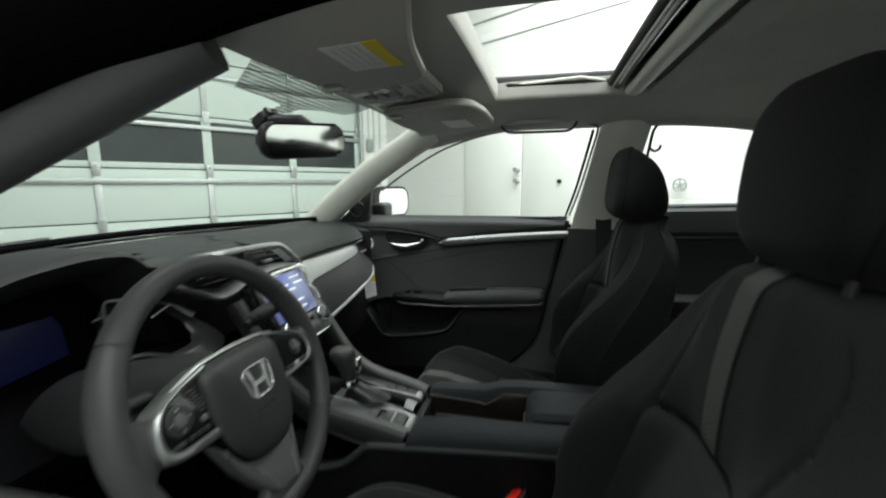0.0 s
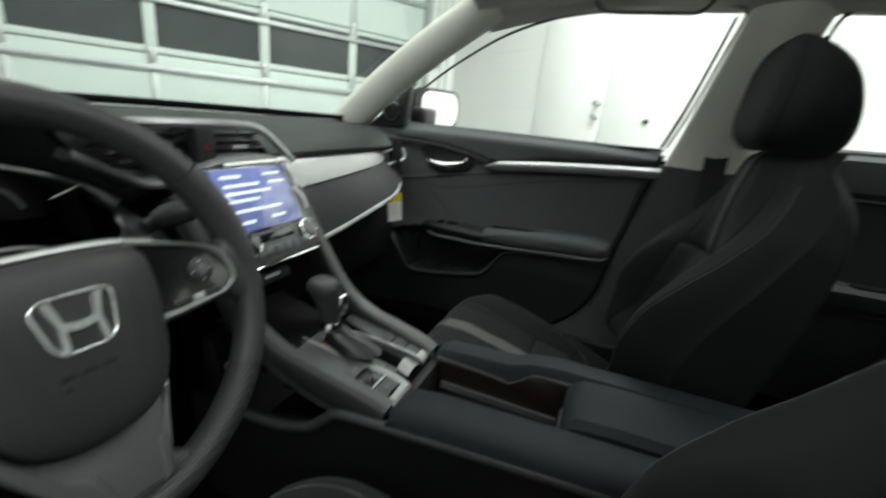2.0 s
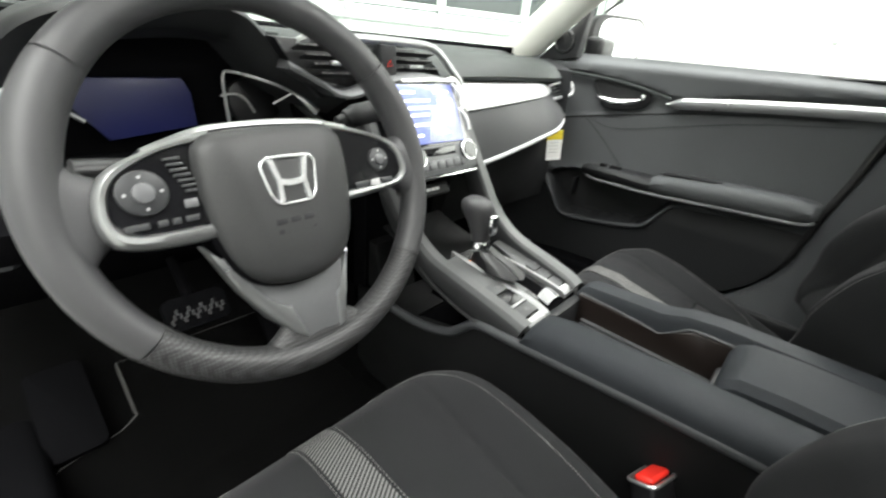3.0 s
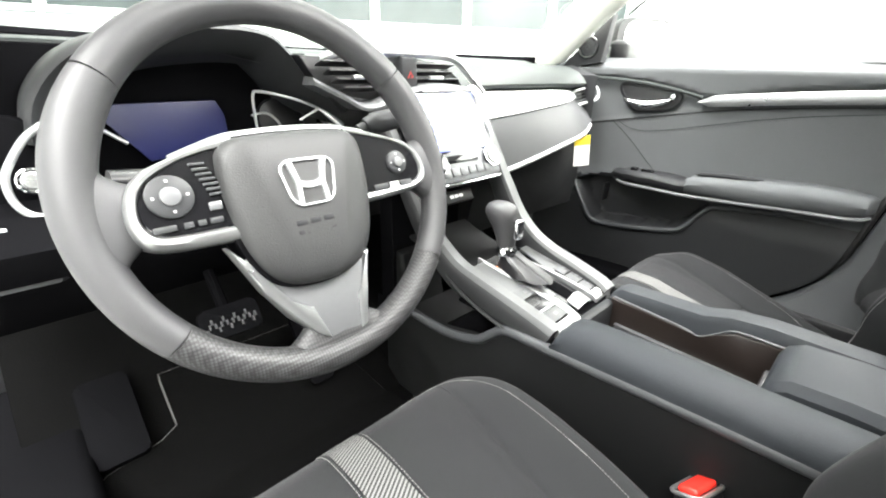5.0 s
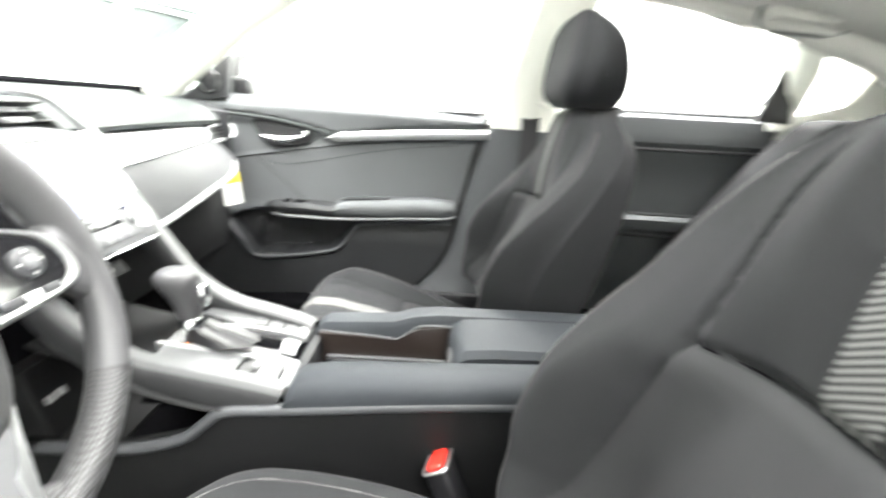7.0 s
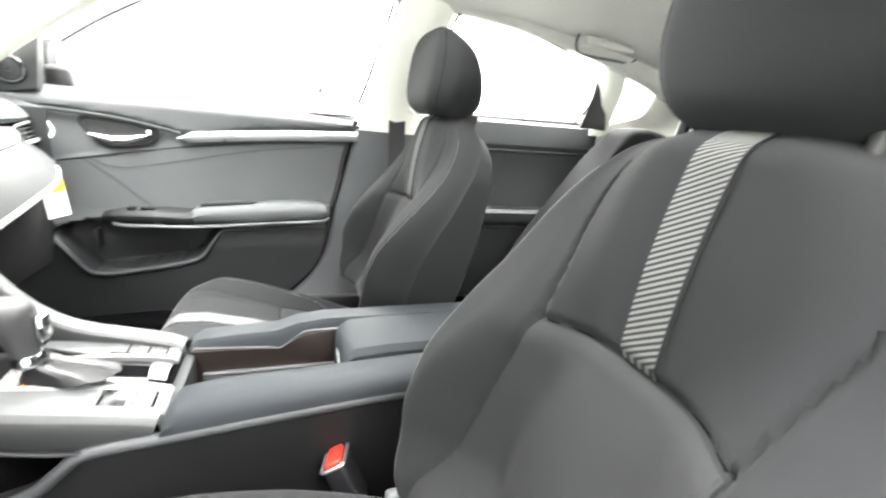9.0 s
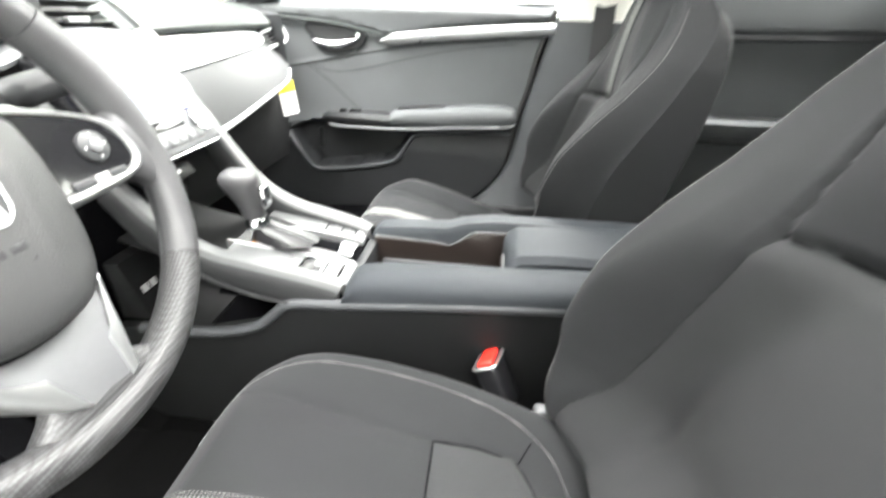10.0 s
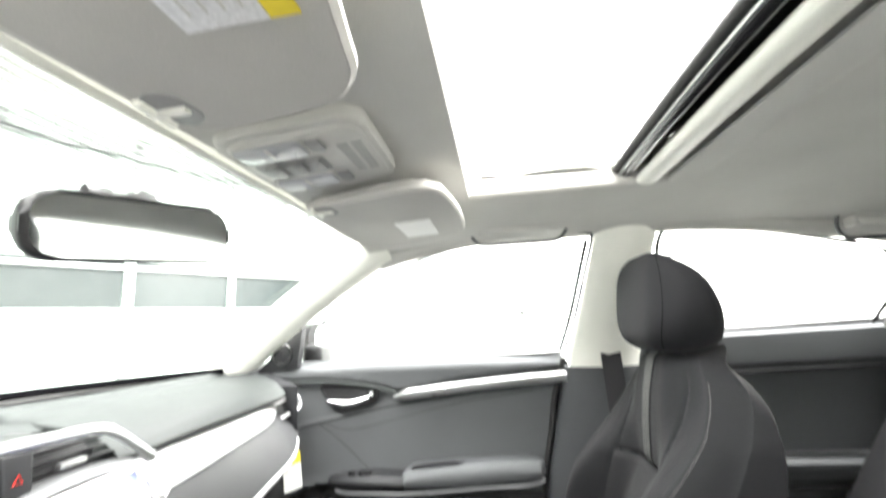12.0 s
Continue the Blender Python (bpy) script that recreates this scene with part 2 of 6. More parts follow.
                return ((1 + 2 * t) * ys[i] + t * h * m[i]) * (1 - t) ** 2 + ((3 - 2 * t) * ys[i + 1] - (1 - t) * h * m[i + 1]) * t * t
        return ys[-1]
    return f


# ---- the studio ----
def room_part(name, bm, mat, parent=None, label="", **k):
    bm.transform(ROOM)
    return part(name, bm, mat, parent, label, **k)


GY, GX = 4.5, 3.25      # the garage door's plane and the right-hand wall's plane, in the room's axes
tagged(room_part("floor", box((-5, -5, -0.1), (GX + 0.2, GY + 0.2, 0), 0), CONCRETE), "smooth grey sealed concrete studio floor", "floor", kind="structure")
tagged(room_part("ceiling", box((-5, -5, 3.5), (GX + 0.2, GY + 0.2, 3.6), 0), WHITE_WALL), "plain white painted studio ceiling", "ceiling", kind="structure")
tagged(room_part("wall_west", box((-5.2, -5, 0), (-5, GY + 0.2, 3.5), 0), GREY_WALL), "plain pale grey painted studio wall", "wall", kind="structure")
tagged(room_part("wall_south", box((-5, -5.2, 0), (GX + 0.2, -5, 3.5), 0), WHITE_WALL), "plain white painted studio wall", "wall", kind="structure")
tagged(room_part("wall_east", box((GX, -5, 0), (GX + 0.2, GY + 0.2, 3.5), 0), BLOCKS), "white painted block wall with a door", "wall", kind="structure")
tagged(room_part("wall_north", merge(box((2.78, GY, 0), (GX, GY + 0.2, 3.5), 0), box((-5, GY, 3.0), (2.78, GY + 0.2, 3.5), 0), box((-5, GY, 0), (-3.84, GY + 0.2, 3.0), 0)), WHITE_WALL),
       "white wall round the garage door", "wall", kind="structure")


beam = thing("wall_rail", "thin grey rails along the white block wall", "wall rail", kind="structure")
for z in (2.70, 2.93):
    room_part("rail", box((GX - 0.012, -4.9, z - 0.007), (GX - 0.001, GY, z + 0.007), 0.002), STEEL, beam)


def garage_door():
    d = thing("garage_door", "pale sectional garage door with dark window panes", "garage door")
    posts = [-0.08 + 0.94 * k for k in range(-4, 4)]
    seams = [0.0, 0.29, 0.80, 1.30, 1.84, 2.40, 3.0]
    for i, (z0, z1) in enumerate(zip(seams, seams[1:])):
        if i == 3:
            continue
        room_part("panel", box((-3.84, GY, z0 + 0.006), (2.76, GY + 0.05, z1 - 0.006), 0.008), DOOR_PANEL, d)
    room_part("window_rail", box((-3.84, GY, 1.306), (2.76, GY + 0.05, 1.36), 0.006), DOOR_PANEL, d)
    room_part("window_rail", box((-3.84, GY, 1.79), (2.76, GY + 0.05, 1.834), 0.006), DOOR_PANEL, d)
    for gx in posts:
        room_part("mullion", box((gx - 0.045, GY - 0.012, 1.325), (gx + 0.045, GY + 0.03, 1.822), 0.006), DOOR_PANEL, d)
        for z0, z1 in ((0.02, 1.29), (1.85, 2.98)):
            room_part("stile", box((gx - 0.030, GY - 0.014, z0), (gx + 0.030, GY + 0.02, z1), 0.005), STEEL, d, "dull galvanised stile")
        for z in seams[1:-1]:
            room_part("hinge", prism([(gx - 0.040, z + 0.050), (gx + 0.040, z + 0.050), (gx + 0.026, z - 0.070), (gx - 0.026, z - 0.070)], "y", GY - 0.032, GY - 0.0145, 0.004), STEEL, d)
            room_part("roller_stud", tube([(gx, GY - 0.030, z + 0.02), (gx, GY - 0.052, z + 0.02)], 0.012, 8), STEEL, d)
    for a, b in zip(posts, posts[1:]):
        room_part("window_pane", box((a + 0.045, GY + 0.012, 1.36), (b - 0.045, GY + 0.03, 1.79), 0), DARK_GLAZE, d)
    for z in (0.6, 1.18, 1.725, 2.25, 2.8):
        room_part("strut", box((-3.84, GY - 0.05, z - 0.022), (2.76, GY - 0.013, z + 0.022), 0.008), STEEL, d)
    for gx in (2.74,):
        room_part("track", box((gx, GY - 0.09, 0), (gx + 0.05, GY - 0.05, 3.0), 0.006), STEEL, d)


garage_door()


def wall_door():
    d = thing("personnel_door", "white flush double door in the block wall", "door")
    for a, b in ((1.06, 2.165), (2.175, 2.98)):
        room_part("leaf", box((GX - 0.02, a, 0.01), (GX - 0.002, b, 2.1), 0.004), WHITE_WALL, d)
    for z in (1.17, 1.29):
        room_part("knob", tube([(GX - 0.02, 2.22, z), (GX - 0.05, 2.22, z), (GX - 0.055, 2.22, z), (GX - 0.09, 2.22, z)], [0.03, 0.012, 0.026, 0.024], 12), STEEL, d)


wall_door()
o = thing("wall_socket", "small dark hose socket on the white wall", "wall fitting")
room_part("plate", box((GX - 0.012, 1.67, 1.11), (GX - 0.001, 1.77, 1.21), 0.004), PAPER, o)
room_part("socket", tube([(GX - 0.012, 1.72, 1.16), (GX - 0.04, 1.72, 1.16)], 0.022, 12), BLACK, o)
for ty, tz in ((0.61, 1.12), (-0.45, 1.04)):
    tap = thing("wall_valve", "small grey spoked valve wheel on the white wall", "valve", group="wall valves")
    room_part("stem", tube([(GX - 0.001, ty, tz), (GX - 0.05, ty, tz)], 0.016, 10), STEEL, tap)
    room_part("wheel", tube([(GX - 0.05, ty + 0.05 * math.cos(a), tz + 0.05 * math.sin(a)) for a in [2 * math.pi * k / 20 for k in range(20)]], 0.007, 6, closed=True), STEEL, tap)
    for k in range(5):
        a = 2 * math.pi * k / 5 + 0.3
        room_part("spoke", tube([(GX - 0.05, ty, tz), (GX - 0.05, ty + 0.05 * math.cos(a), tz + 0.05 * math.sin(a))], 0.005, 6), STEEL, tap)
pipe = thing("wall_conduit", "thin pale conduit pipes with a switch box on the white wall", "conduit")
for gx in (2.93, 3.02, 3.12):
    room_part("pipe", tube([(gx, GY - 0.02, 0.3 if gx > 3 else 1.75), (gx, GY - 0.02, 3.49)], 0.013, 8), DOOR_PANEL, pipe)
room_part("switch_box", box((2.89, GY - 0.06, 1.60), (2.97, GY - 0.001, 1.76), 0.006), STEEL, pipe)

# ---- the car's shell ----
CX = 0.02                       # the car's middle line


def smooth(a, b, x):
    t = min(max((x - a) / (b - a), 0), 1)
    return t * t * (3 - 2 * t)


def liner_z(x, y):
    side = abs(x - CX) / 0.54
    z = 1.342 - 0.04 * side ** 3
    z -= 0.035 * smooth(0.05, 0.40, y)
    if y < -0.35:
        z -= 0.10 * ((-0.35 - y) / 0.75) ** 1.6
    return z


SR = (CX - 0.30, CX + 0.27, -0.275, 0.118)          # sunroof opening: x0, x1, y0, y1


def liner():
    xs = sorted([CX - 0.56 + 1.12 * k / 44 for k in range(45)] + [SR[0], SR[1]])
    ys = sorted([-1.35 + 1.73 * k / 60 for k in range(61)] + [SR[2], SR[3]])
    bm = bmesh.new()
    vs = [[bm.verts.new((x, y, liner_z(x, y))) for y in ys] for x in xs]
    for i in range(len(xs) - 1):
        for j in range(len(ys) - 1):
            mx, my = (xs[i] + xs[i + 1]) / 2, (ys[j] + ys[j + 1]) / 2
            if SR[0] < mx < SR[1] and SR[2] < my < SR[3]:
                continue
            bm.faces.new((vs[i][j], vs[i + 1][j], vs[i + 1][j + 1], vs[i][j + 1]))
    bmesh.ops.delete(bm, geom=[v for v in bm.verts if not v.link_faces], context="VERTS")
    ret = bmesh.ops.extrude_face_region(bm, geom=bm.faces[:])
    bmesh.ops.translate(bm, verts=[v for v in ret["geom"] if isinstance(v, bmesh.types.BMVert)], vec=(0, 0, 0.045))
    rim = [e for e in bm.edges if all(SR[0] - 0.001 <= v.co.x <= SR[1] + 0.001 and SR[2] - 0.001 <= v.co.y <= SR[3] + 0.001 and v.co.z < 1.345 for v in e.verts)]
    bmesh.ops.bevel(bm, geom=rim, offset=0.012, segments=3, affect="EDGES", profile=0.5)
    return bm


tagged(part("ceiling_liner", liner(), LINER), "light grey cloth car headliner with a sunroof opening", "headliner", kind="structure")

RE = -0.150                     # where the open glass panel's front edge stands
roof = thing("sunroof", "open sunroof with black seal and pale shade rail", "sunroof")
part("glass_panel", box((SR[0] - 0.02, -0.55, 1.372), (SR[1] + 0.02, RE - 0.006, 1.380), 0.003), PIANO, roof)
part("seal", tube(curve([(SR[0] - 0.01, RE, 1.366), (CX, RE - 0.003, 1.374), (SR[1] + 0.01, RE, 1.366)], 8), 0.009, 10), SEAL, roof)
part("seal_lip", tube(curve([(SR[0] - 0.01, RE - 0.016, 1.360), (CX, RE - 0.018, 1.367), (SR[1] + 0.01, RE - 0.016, 1.360)], 8), 0.011, 10), PIANO, roof)
part("seal_trim", tube(curve([(SR[0] - 0.01, RE - 0.004, 1.356), (CX, RE - 0.007, 1.363), (SR[1] + 0.01, RE - 0.004, 1.356)], 8), 0.0028, 8), SILVER, roof)
part("shade_rail", tube(curve([(SR[0] + 0.0, RE - 0.050, 1.345), (CX, RE - 0.053, 1.350), (SR[1] - 0.0, RE - 0.050, 1.345)], 6), 0.020, 12, flat=0.6, up=(0, 0, 1)), PILLAR, roof)
part("shade_board", sheet(lambda u, v: (lerp(SR[0] - 0.004, SR[1] + 0.004, u), lerp(RE - 0.088, RE - 0.14, v), 1.346 - 0.006 * math.sin(math.pi * v)), 8, 6, 0.006), LINER, roof)
part("gap_cover", box((SR[0] - 0.01, SR[2] - 0.02, 1.362), (SR[1] + 0.01, RE - 0.06, 1.368), 0.0), OVERHEAD, roof)
part("deflector", tube(curve([(SR[0] + 0.01, SR[3] + 0.012, 1.378), (CX, SR[3] + 0.016, 1.382), (SR[1] - 0.02, SR[3] + 0.012, 1.378)], 8), 0.006, 8), BLACK, roof)
for x in (SR[0] - 0.006, SR[1] + 0.006):
    part("side_rail", box((x - 0.006, RE, 1.366), (x + 0.006, SR[3] - 0.02, 1.378), 0.002), PILLAR, roof)
part("arm", tube([(SR[1] + 0.004, RE + 0.01, 1.372), (SR[1] - 0.008, RE + 0.07, 1.380), (SR[1] + 0.004, SR[3] - 0.05, 1.374)], 0.004, 8), PILLAR, roof)
tagged(part("roof_panel", merge(box((CX - 0.56, -1.35, 1.388), (SR[0] - 0.02, 0.38, 1.40), 0.004), box((SR[1] + 0.02, -1.35, 1.388), (CX + 0.56, 0.38, 1.40), 0.004),
                                box((SR[0] - 0.02, -1.35, 1.388), (SR[1] + 0.02, -0.55, 1.40), 0.004), box((SR[0] - 0.02, SR[3] + 0.015, 1.388), (SR[1] + 0.02, 0.38, 1.40), 0.004)), PAINT),
       "dark grey painted steel car roof", "car roof", kind="structure")


def pillar_ring(X, x0, y0, y1, z, depth=0.05, crown=0.022):
    """A crowned cross section that looks inwards, from the front edge to the rear edge."""
    pts = [(X(x0 + 0.012), y0, z)] + [(X(x0 - crown * math.sin(math.pi * k / 6)), lerp(y0 - 0.01, y1 + 0.01, k / 6), z) for k in range(7)] + [(X(x0 + 0.012), y1, z), (X(x0 + depth), y1, z), (X(x0 + depth), y0, z)]
    return pts


for sign in (1, -1):
    X = lambda x, s=sign: CX + s * (x - CX)
    body = thing("car_side", "dark grey car side with pale grey pillar trim", "car body", kind="structure")
    path = curve([(X(a), b, c) for a, b, c in ((0.548, 0.37, 1.272), (0.552, 0.15, 1.318), (0.556, -0.14, 1.333), (0.552, -0.5, 1.312), (0.54, -0.8, 1.26), (0.52, -1.05, 1.185), (0.50, -1.3, 1.09))], 6)
    part("roof_rail", tube(path, 0.030, 12), LINER, body)
    part("rail_skin", tube([Vector((p[0] + sign * 0.035, p[1], p[2] + 0.012)) for p in path], 0.032, 10), PAINT, body)
    # front pillar: from the roof down to the bonnet's corner
    rings = []
    for k in range(13):
        t = k / 12
        c = Vector((lerp(0.515, 0.715, t), lerp(0.36, 0.90, t), lerp(1.292, 0.965, t) + 0.022 * math.sin(math.pi * t)))
        w = lerp(0.044, 0.052, t) + (0.040 if sign < 0 else 0)
        if sign < 0:
            c += Vector((-0.052, 0.014, 0.016))
        a, n = Vector((0.35, -0.55, -0.62)), Vector((-0.82, -0.55, 0.05))
        a.normalize(), n.normalize()
        ring = []
        for ang in [2 * math.pi * j / 16 for j in range(16)]:
            q = c + a * (w * math.cos(ang)) + n * (0.036 * math.sin(ang) if math.sin(ang) > 0 else 0.012 * math.sin(ang))
            ring.append((X(q.x), q.y, q.z))
        rings.append(ring)
    part("front_pillar_trim", loft(rings), PILLAR, body)
    if sign < 0:
        # added grey tube: paints the shade on the driver's pale pillar trim
        part("pillar_shade", tube(curve([(X(a), b, c) for a, b, c in ((0.508, 0.31, 1.268), (0.552, 0.44, 1.195), (0.602, 0.575, 1.115), (0.655, 0.71, 1.03), (0.715, 0.85, 0.94))], 5), 0.037, 14), GREY, body)
    part("front_pillar_seal", tube(curve([(X(0.525), 0.388, 1.318), (X(0.60), 0.565, 1.232), (X(0.70), 0.79, 1.105), (X(0.765), 0.93, 0.985)], 6), 0.007, 8), SEAL, body)
    back = 0.0 if sign > 0 else 0.16
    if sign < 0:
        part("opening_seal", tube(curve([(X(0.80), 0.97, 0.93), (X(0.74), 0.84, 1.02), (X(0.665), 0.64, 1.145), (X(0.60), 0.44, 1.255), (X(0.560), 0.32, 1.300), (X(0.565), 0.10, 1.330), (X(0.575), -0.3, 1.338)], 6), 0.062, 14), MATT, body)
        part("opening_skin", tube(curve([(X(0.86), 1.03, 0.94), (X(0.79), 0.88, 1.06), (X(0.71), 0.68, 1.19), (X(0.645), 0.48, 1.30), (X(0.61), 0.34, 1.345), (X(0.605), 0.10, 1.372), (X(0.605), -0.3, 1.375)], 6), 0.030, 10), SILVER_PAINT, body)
    part("middle_pillar_trim", loft([pillar_ring(X, r[0], r[1] - back, r[2] - back, r[3]) for r in ((0.535, -0.165, -0.315, 1.335), (0.548, -0.165, -0.305, 1.30), (0.60, -0.150, -0.295, 1.22), (0.66, -0.128, -0.29, 1.11), (0.712, -0.105, -0.285, 1.00), (0.722, -0.098, -0.285, 0.95))]), PILLAR, body)
    part("lower_pillar_trim", loft([pillar_ring(X, r[0], r[1] - back, r[2] - back, r[3]) for r in ((0.712, -0.090, -0.29, 0.975), (0.712, -0.062, -0.295, 0.86), (0.708, -0.030, -0.31, 0.72), (0.704, -0.008, -0.34, 0.60), (0.698, 0.022, -0.36, 0.54), (0.69, 0.065, -0.38, 0.485), (0.67, 0.14, -0.42, 0.42))]), PILLAR_LOW, body)
    part("pillar_backing", box((min(X(0.756), X(0.79)), -0.40 - back, 0.30), (max(X(0.756), X(0.79)), 0.26 - back, 0.985), 0.004), MATT, body)
    part("sill_trim", box((min(X(0.64), X(0.80)), -1.3, 0.28), (max(X(0.64), X(0.80)), 0.98, 0.415), 0.02, 3), MATT, body)
    part("rear_pillar_trim", loft([pillar_ring(X, *r) for r in ((0.565, -0.825, -0.90, 1.26), (0.61, -0.875, -0.945, 1.18), (0.665, -0.905, -0.965, 1.10), (0.70, -0.915, -0.98, 1.03))]), PILLAR, body)
    part("rear_quarter_trim", loft([pillar_ring(X, *r) for r in ((0.55, -1.04, -1.62, 1.22), (0.615, -1.06, -1.62, 1.145), (0.645, -1.05, -1.62, 1.11), (0.668, -1.00, -1.62, 1.09), (0.685, -0.955, -1.62, 1.075), (0.70, -0.95, -1.62, 1.04), (0.71, -0.95, -1.62, 0.4))]), PILLAR, body)
    # a black corner piece behind the rear door's glass
    part("window_corner", prism([(-0.822, 1.05), (-0.93, 1.05), (-0.90, 1.20), (-0.862, 1.20), (-0.855, 1.14)], "x", min(X(0.655), X(0.665)), max(X(0.655), X(0.665)), 0.002), SEAL, body)
    seal = [(0.738, -0.085, 1.012), (0.748, 0.10, 1.006), (0.748, 0.35, 1.0), (0.735, 0.62, 0.995)]
    part("belt_seal", tube(curve([(X(a + 0.006), b, c) for a, b, c in seal], 6), 0.004, 8), SEAL, body)
    part("belt_seal", tube([(X(0.742), -0.30, 1.045), (X(0.738), -0.9, 1.066)], 0.006, 8), SEAL, body)
    win = [(0.722, -0.092, 1.02), (0.668, -0.118, 1.11), (0.608, -0.142, 1.22), (0.560, -0.155, 1.29), (0.55, -0.145, 1.303), (0.55, -0.10, 1.308), (0.55, 0.0, 1.306), (0.553, 0.17, 1.287), (0.568, 0.32, 1.245), (0.60, 0.46, 1.175), (0.64, 0.57, 1.11)]
    if sign > 0:
        part("window_seal", tube(curve([(X(a), b, c) for a, b, c in win], 5), 0.0032, 8), GREY, body)
        part("window_channel", tube(curve([(X(a + 0.004), b + 0.012, c) for a, b, c in win[:4]], 5), 0.005, 8), CHROME, body)
    rw = [(0.722, -0.30, 1.05), (0.66, -0.305, 1.13), (0.605, -0.31, 1.23), (0.565, -0.315, 1.29), (0.56, -0.35, 1.301), (0.56, -0.52, 1.285), (0.57, -0.70, 1.25), (0.585, -0.795, 1.226), (0.615, -0.825, 1.18), (0.66, -0.845, 1.12), (0.70, -0.828, 1.06)]
    part("window_seal", tube(curve([(X(a), b, c) for a, b, c in rw], 5), 0.0045, 8), SEAL, body)
    for nm, y0, y1, zb in (("window_pane", 0.62, -0.10, 1.0), ("window_pane", -0.30, -0.9, 1.04)):
        if sign > 0:
            g = part(nm, sheet(lambda u, v, y0=y0, y1=y1, zb=zb: (X(lerp(0.752, 0.58, v)), lerp(y0, y1, u), lerp(zb, 1.30, v)), 4, 4), WINDOW, body)
            g.visible_shadow = False
    for a in ((0.55, 0.02), (0.535, -0.76)):
        h = thing("grab_handle", "light grey folding grab handle above the window", "grab handle", group="grab handles")
        zz = 1.318 if a[1] > -0.3 else 1.278
        part("grip", tube(curve([(X(a[0] - 0.035), a[1] + 0.085, zz + 0.012), (X(a[0] - 0.052), a[1] + 0.065, zz), (X(a[0] - 0.056), a[1], zz - 0.004), (X(a[0] - 0.052), a[1] - 0.065, zz), (X(a[0] - 0.035), a[1] - 0.085, zz + 0.012)], 6), 0.009, 10, flat=1.3), OVERHEAD, h)
        # grey block and ring paint the shade behind and round the grip
        part("shade_block", box((min(X(a[0] - 0.040), X(a[0] - 0.032)), a[1] - 0.066, zz - 0.008), (max(X(a[0] - 0.040), X(a[0] - 0.032)), a[1] + 0.066, zz + 0.026), 0.003), GREY, h, "grey block painted as the shaded hollow behind the grip")
        part("shade_ring", tube([(X(a[0] - 0.036 - 0.35 * q), a[1] + p, zz + 0.006 + q) for p, q in rounded(0.226, 0.078, 0.036)], 0.0042, 8, closed=True), GREY, h, "dark shadow gap round the handle")
        for d in (-0.078, 0.078):
            part("mount", box((min(X(a[0] - 0.052), X(a[0] - 0.022)), a[1] + d - 0.016, zz - 0.012), (max(X(a[0] - 0.052), X(a[0] - 0.022)), a[1] + d + 0.016, zz + 0.022), 0.007, 3), OVERHEAD, h)

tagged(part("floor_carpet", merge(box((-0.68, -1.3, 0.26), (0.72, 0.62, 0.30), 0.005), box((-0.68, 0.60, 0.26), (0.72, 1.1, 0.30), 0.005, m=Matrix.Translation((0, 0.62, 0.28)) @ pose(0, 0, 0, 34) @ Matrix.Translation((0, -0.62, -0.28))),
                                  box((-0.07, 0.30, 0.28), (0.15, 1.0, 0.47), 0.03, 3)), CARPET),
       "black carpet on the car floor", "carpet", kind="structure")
tagged(part("bulkhead", box((-0.75, 1.05, 0.3), (0.79, 1.09, 0.98), 0.0), BLACK), "black bulkhead in front of the footwells", "bulkhead", kind="structure")
tagged(part("parcel_shelf", box((-0.66, -1.75, 0.985), (0.70, -1.20, 1.01), 0.01), DASH_HARD), "black shelf behind the rear seat", "shelf", kind="structure")
tagged(part("car_underbody", box((-0.86, -1.8, 0.18), (0.90, 1.1, 0.255), 0.02), BLACK), "black underbody of the car", "car body", kind="structure")

# ---- windscreen ----
ws = thing("windscreen", "clear windscreen with a dotted grey shade band", "windscreen", kind="structure")


def ws_pt(u, v):
    """u across, v from the base to the top."""
    x = lerp(-1, 1, u)
    half = lerp(0.745, 0.515, v)
    bow = 0.20 * (1 - x * x)
    return Vector((CX + x * half, lerp(0.96, 0.385, v) + bow * lerp(1.0, 0.12, v), lerp(0.965, 1.318, v) + 0.014 * (1 - x * x) * v))


pane = part("pane", sheet(ws_pt, 20, 10), WINDOW, ws)
pane.visible_shadow = False


def dotted():
    """Fine dark dots on clear glass, too small to tell apart."""
    m = bpy.data.materials.new("fine dotted shade print")
    m.use_nodes = True
    nt = m.node_tree
    b = nt.nodes["Principled BSDF"]
    b.inputs["Base Color"].default_value, b.inputs["Roughness"].default_value = (0.10, 0.11, 0.105, 1), 0.6
    tc, vo, ra = nt.nodes.new("ShaderNodeTexCoord"), nt.nodes.new("ShaderNodeTexVoronoi"), nt.nodes.new("ShaderNodeMapRange")
    vo.inputs["Scale"].default_value, vo.inputs["Randomness"].default_value = 270, 0.0
    nt.links.new(tc.outputs["Object"], vo.inputs["Vector"])
    for name, v in (("From Min", 0.15), ("From Max", 0.60), ("To Min", 0.92), ("To Max", 0.15)):
        ra.inputs[name].default_value = v
    nt.links.new(vo.outputs["Distance"], ra.inputs["Value"])
    tr, mx = nt.nodes.new("ShaderNodeBsdfTransparent"), nt.nodes.new("ShaderNodeMixShader")
    nt.links.new(ra.outputs[0], mx.inputs[0])
    nt.links.new(tr.outputs[0], mx.inputs[1])
    nt.links.new(b.outputs[0], mx.inputs[2])
    nt.links.new(mx.outputs[0], nt.nodes["Material Output"].inputs[0])
    return m


